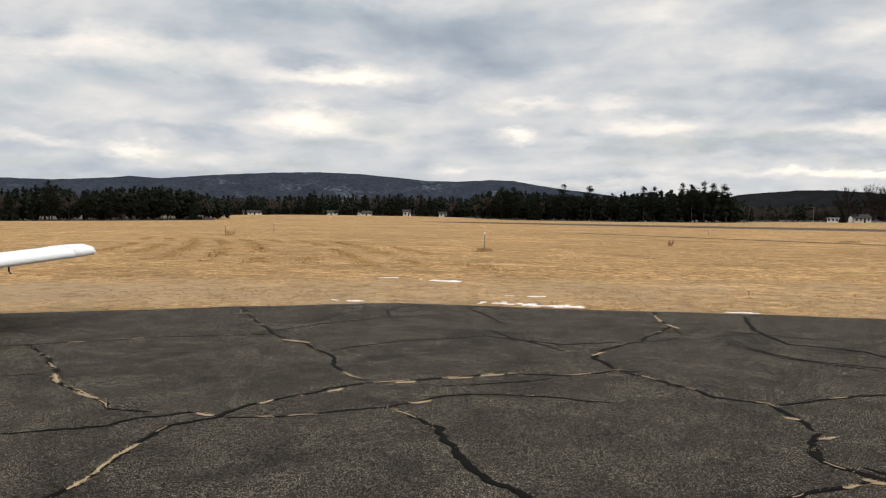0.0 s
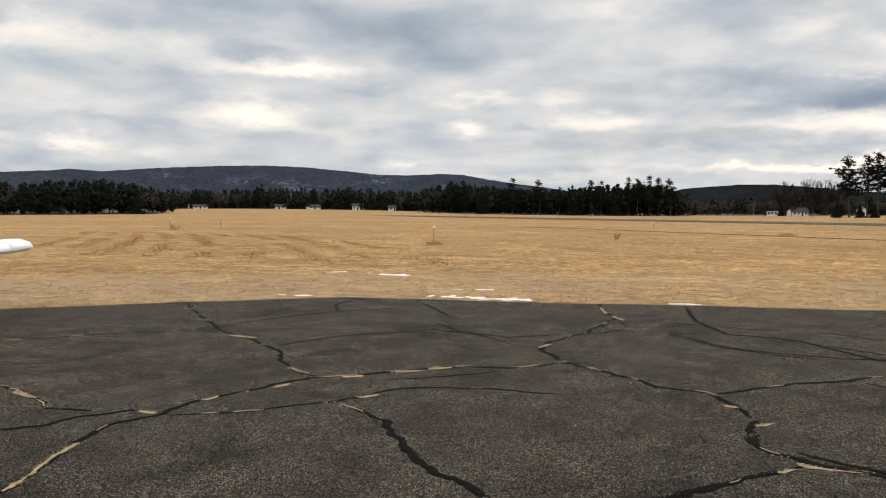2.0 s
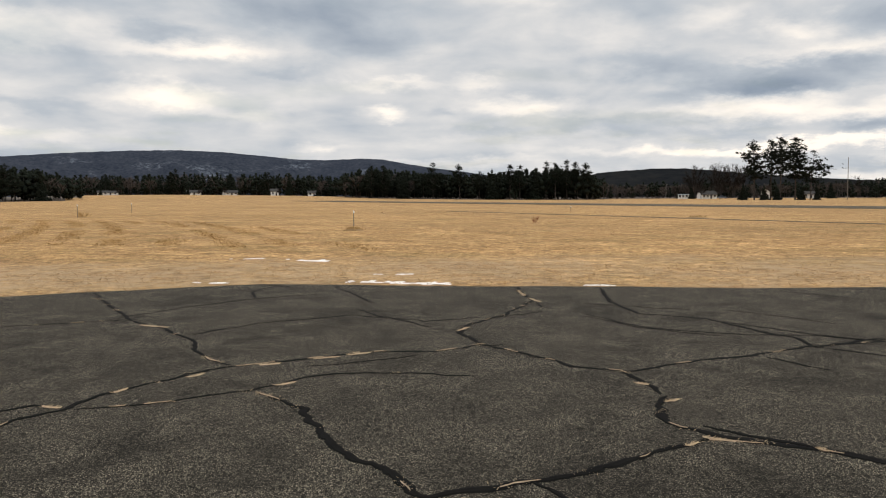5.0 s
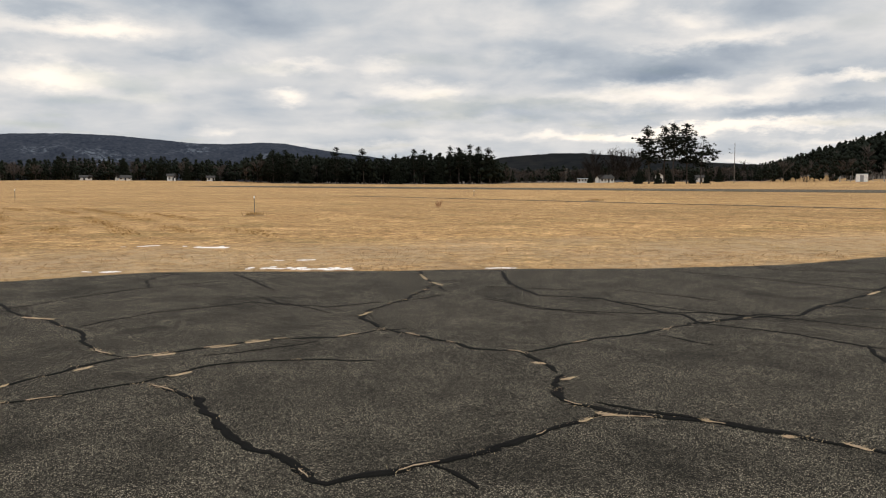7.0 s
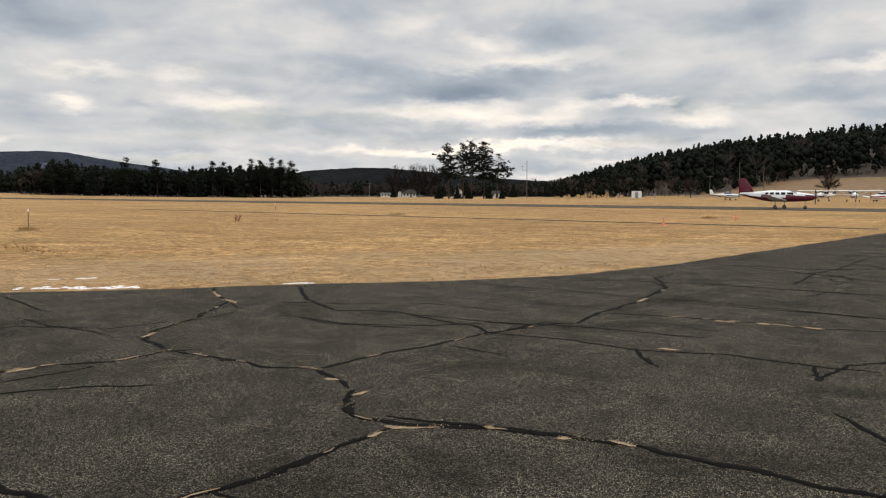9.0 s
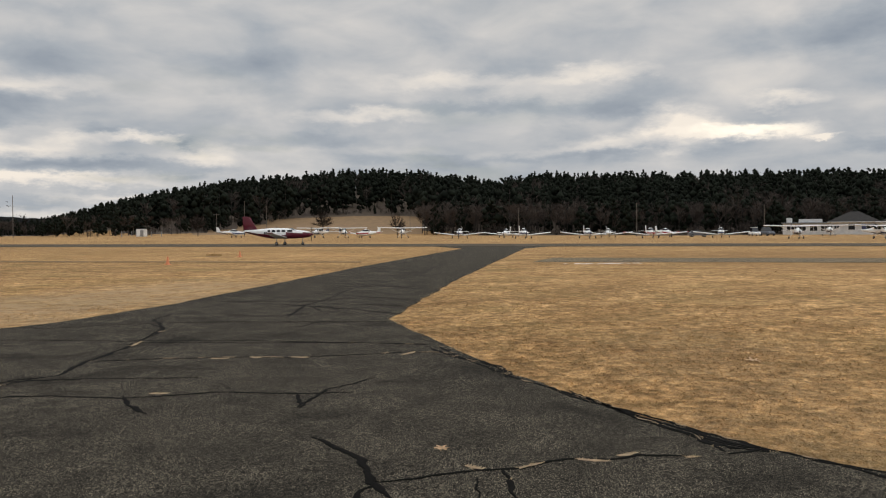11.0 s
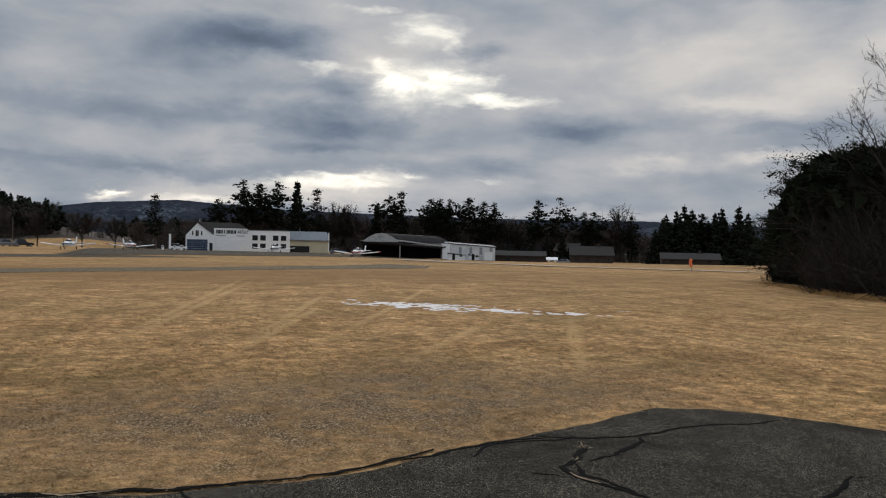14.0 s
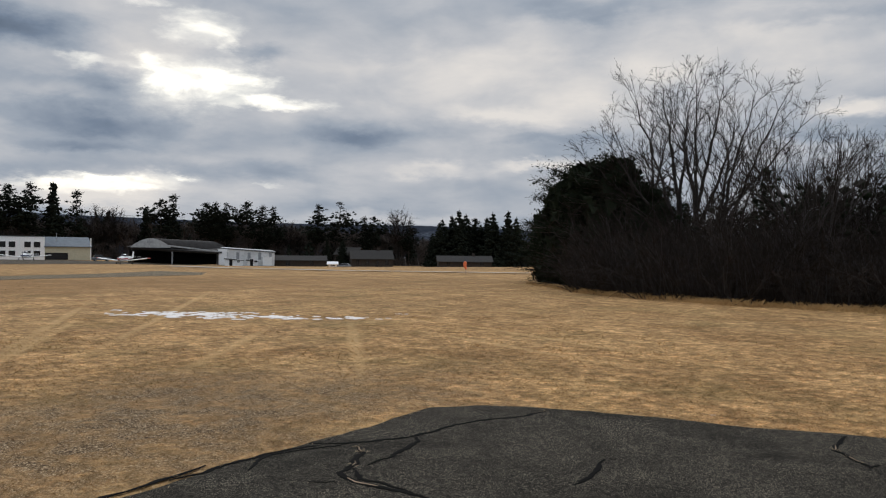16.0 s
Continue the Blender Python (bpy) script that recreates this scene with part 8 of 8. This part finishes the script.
# ---- vehicles ----
def car(az, d, heading, paint, label, tall=0.0):
    root = thing("car", parked(az, d, heading), label, "car", "parked cars")
    g = Geo().loft([[(x, y * w, z) for y, z in ((-1, 0.35), (-1, 0.75 + u), (-0.92, 0.9 + u), (0.92, 0.9 + u), (1, 0.75 + u), (1, 0.35))] for x, w, u in ((2.15, 0.7, -0.15), (1.9, 0.85, 0.0), (0.8, 0.88, 0.05), (-1.7, 0.88, 0.08), (-2.1, 0.80, 0.0))])
    part("body", g, paint, root)
    part("cabin", Geo().loft([[(0.85, -0.72, 0.93), (0.85, 0.72, 0.93), (-1.75, 0.75, 0.96), (-1.75, -0.75, 0.96)], [(0.2, -0.62, 1.38 + tall), (0.2, 0.62, 1.38 + tall), (-1.4, 0.64, 1.40 + tall), (-1.4, -0.64, 1.40 + tall)]]), GLASS, root)
    part("roof", Geo().box(-1.4, -0.63, 1.38 + tall, 0.2, 0.63, 1.45 + tall, 0, 0.03), paint, root)
    for x in (1.35, -1.35):
        for y in (-0.8, 0.8):
            wheel(root, x, y, 0.31, 0.1)


for az, d, hd, paint, label, tall in ((82.2, 186, 160, BLUE_GREY, "dark grey car parked behind the aircraft", 0.0), (85.8, 196, 250, WHITE, "white van parked near the terminal", 0.5), (86.6, 197, 240, BLUE_GREY, "grey van parked near the terminal", 0.45),
                                      (95.9, 196, 150, BLUE_GREY, "grey car parked beside the terminal", 0.1), (96.8, 200, 165, RUBBER, "black pick-up parked beside the terminal", 0.2), (106.2, 214, 200, WHITE, "white car beside the blue hangar door", 0.2),
                                      (117.0, 208, 200, BLUE_GREY, "dark car beside the tan hangar wall", 0.1), (133.0, 205, 60, BLUE_GREY, "dark car by the long shed", 0.0), (28.6, 418, 120, BLUE_GREY, "dark car in front of a far house", 0.1)):
    car(az, d, hd, paint, label, tall)


# ---- poles, posts and small things ----
def pole(az, d, el, arm=False, r=0.11, label="weathered wooden utility pole at the field edge"):
    x, y = ground_at(az, d)
    h = top_height(az, d, el) - 0.1
    root = thing("utility_pole", Matrix.Translation((x, y, level(x, y) - 0.1)) @ pose(0, 0, 0, 0, 0, -az), label, "pole", "utility poles")
    part("shaft", Geo().tube([(0, 0, 0), (0.02, 0, h * 0.5), (0.0, 0, h + 0.1)], [r, r * 0.85, r * 0.65], 8), POLE_WOOD, root)
    if arm:
        a = part("crossarm", Geo().box(-1.1, -0.06, h - 0.45, 1.1, 0.06, h - 0.3), POLE_WOOD, root)
        for q in (-0.95, 0.0, 0.95):
            part("insulator", Geo().tube([(q, 0, h - 0.3), (q, 0, h - 0.15)], [0.05, 0.03], 6), STEEL, a)


for q in ((24.9, 440, 0.82, True), (36.16, 255, 2.43, False), (38.34, 400, 1.06, True), (43.25, 330, 1.25, True), (48.62, 330, 1.35, True), (50.5, 300, 2.25, False), (69.9, 235, 1.72, False),
          (78.12, 215, 2.02, False), (86.4, 260, 1.75, False), (96.2, 255, 1.6, False), (52.0, 300, 1.9, False), (62.1, 330, 1.4, False)):
    pole(*q)


def marker_post(x, y, h, lean=0.0):
    root = thing("marker_post", Matrix.Translation((x, y, level(x, y))) @ pose(0, 0, 0, lean, 0, 0), "thin white-topped marker post in the grass", "post", "marker posts")
    part("stake", Geo().box(-0.018, -0.018, -0.1, 0.018, 0.018, h, 0, 0.005), POLE_WOOD, root)
    part("cap", Geo().box(-0.028, -0.025, h - 0.10, 0.028, 0.025, h + 0.02, 0, 0.008), WHITE, root)


marker_post(2.02, 38.6, 0.92)
marker_post(-18.3, 67.0, 1.0)
marker_post(-17.4, 82.0, 1.0)
marker_post(26.0, 78.0, 0.6)


def cone(x, y):
    root = thing("traffic_cone", Matrix.Translation((x, y, level(x, y))), "faded orange cone standing in the grass", "cone", "orange cones")
    ring = lambda r, z: [(math.cos(a) * r, math.sin(a) * r, z) for a in (2 * math.pi * i / 12 for i in range(12))]
    part("shell", Geo().loft([ring(0.10, 0.03), ring(0.07, 0.2), ring(0.03, 0.42), ring(0.02, 0.44)]), FADED_ORANGE, root)
    part("foot", Geo().box(-0.13, -0.13, 0, 0.13, 0.13, 0.035, 0, 0.012), FADED_ORANGE, root)


cone(31.3, 30.4)
cone(42.9, 35.4)


def weed_mound(x, y, r, h, mat, seed, label, n=260, blade=0.2):
    rng = np.random.default_rng(seed)
    root = thing("weed_mound", Matrix.Translation((x, y, level(x, y))), label, "mound", "weedy mounds")
    rings = []
    for t in (1.0, 0.8, 0.5, 0.2):
        rings.append([(math.cos(a) * r * t * rng.uniform(0.8, 1.2), math.sin(a) * r * 0.6 * t * rng.uniform(0.8, 1.2), h * (1 - t) ** 0.8 - 0.02) for a in (2 * math.pi * i / 14 for i in range(14))])
    part("soil", Geo().loft(rings), MEADOW, root)
    q = rng.normal(0, 0.33, (n, 2)) * [r, r * 0.6]
    v, f = blades(q[:, 0], q[:, 1], np.full(n, blade), 0.006, 0.6, rng)
    link_mesh("weeds", v, f, mat, root)["kind"] = "stuff"


weed_mound(2.0, 38.3, 0.6, 0.14, STRAW, 1, "dark soil mound with dry weeds at the post")
weed_mound(13.1, 46.0, 0.25, 0.03, RED_TWIG, 2, "small clump of red twigs in the grass", 16, 0.5)
weed_mound(27.6, 54.2, 1.0, 0.14, STRAW, 3, "low dark weedy mound in the field")
weed_mound(43.4, 38.0, 0.9, 0.12, STRAW, 4, "low dark weedy mound beside the cone")
weed_mound(-17.9, 66.8, 0.8, 0.05, STRAW, 5, "dry weeds round a marker post", 60, 0.5)


def fallen_leaf(x, y, size, turn, seed, name="fallen_leaf"):
    rnd = random.Random(seed)
    lobes = []
    for i in range(18):
        a = 2 * math.pi * i / 18
        r = size * (0.5 if i % 3 else 0.16) * (1.15 if i % 9 == 1 else 0.8) * rnd.uniform(0.8, 1.15)
        lobes.append((math.cos(a) * r, math.sin(a) * r, 0.004 + 0.05 * r * rnd.uniform(0, 3)))
    n = len(lobes)
    low = [(p, q, r - 0.002) for p, q, r in lobes]
    g = Geo().add(lobes + low + [(0, 0, 0.010), (0, 0, 0.008)], [(i, (i + 1) % n, 2 * n) for i in range(n)] + [((i + 1) % n + n, i + n, 2 * n + 1) for i in range(n)])
    g.tube([(0, 0, 0.008), (-size * 0.7, size * 0.1, 0.012)], [0.003, 0.002], 4)
    ob = part(name, g, LEAF)
    ob.matrix_world = Matrix.Translation((x, y, 0.014)) @ pose(0, 0, 0, 0, 0, turn)
    tagged(ob, "curled tan fallen leaf on the asphalt", "leaf")


LEAF = plain("dead_leaf", (0.52, 0.33, 0.18), 0.85, vary=0.3, scale=20)
fallen_leaf(5.76, 2.46, 0.15, 30, 2)
fallen_leaf(3.62, -8.55, 0.10, 80, 3)
fallen_leaf(11.07, 0.68, 0.22, 10, 5)


def windsock(az, d):
    x, y = ground_at(az, d)
    root = thing("windsock", Matrix.Translation((x, y, level(x, y))), "limp orange windsock on a short post by the road", "windsock")
    part("mast", Geo().tube([(0, 0, 0), (0, 0, 1.25)], [0.03, 0.025], 8), STEEL, root)
    part("sock", Geo().tube([(0.02, 0, 1.25), (0.12, 0.02, 1.1), (0.08, 0.05, 0.8), (-0.05, 0.02, 0.5)], [0.14, 0.17, 0.15, 0.09], 10), ORANGE, root, "bright orange cloth")


windsock(141.75, 82)


def fence(az, d, w, deep, h):
    root = thing("wire_fence", facing(az, d), "low wire fence round the equipment shed", "fence")
    pts = [(-w, -deep), (w, -deep), (w, deep), (-w, deep)]
    for (x0, y0), (x1, y1) in zip(pts, pts[1:] + pts[:1]):
        for i in range(4):
            t = i / 4
            part("post", Geo().tube([(x0 + (x1 - x0) * t, y0 + (y1 - y0) * t, 0), (x0 + (x1 - x0) * t, y0 + (y1 - y0) * t, h)], [0.04, 0.04], 5), STEEL, root)
        for z in (0.4, 0.8, 1.2, h):
            part("wire", Geo().tube([(x0, y0, z), (x1, y1, z)], [0.012, 0.012], 4), STEEL, root)


fence(43.8, 252, 5.5, 4.0, 1.6)


def sign_post(az, d, w, h0, h1, label, name="sign_post"):
    x, y = ground_at(az, d)
    root = thing(name, Matrix.Translation((x, y, level(x, y))) @ pose(0, 0, 0, 0, 0, -az), label, "sign")
    part("leg", Geo().tube([(0, 0, 0), (0, 0, h0)], [0.06, 0.06], 6), STEEL, root)
    part("board", Geo().box(-w, -0.06, h0, w, 0.06, h1, 0, 0.02), WHITE, root)


sign_post(105.65, 214, 0.28, 0.3, 4.1, "tall narrow white sign by the fuel point")
for az, w, h in ((105.2, 0.3, 1.1), (105.95, 0.25, 1.2), (106.4, 0.4, 1.3)):
    s = thing("fuel_pump", facing(az, 212), "small white fuel pump cabinet by the hangar", "fuel pump", "fuel pumps")
    part("cabinet", Geo().box(-w, -0.3, 0, w, 0.3, h, 0, 0.03), WHITE, s)
    part("panel", Geo().box(-w * 0.7, -0.33, h * 0.6, w * 0.7, -0.29, h * 0.9), GLASS, s)
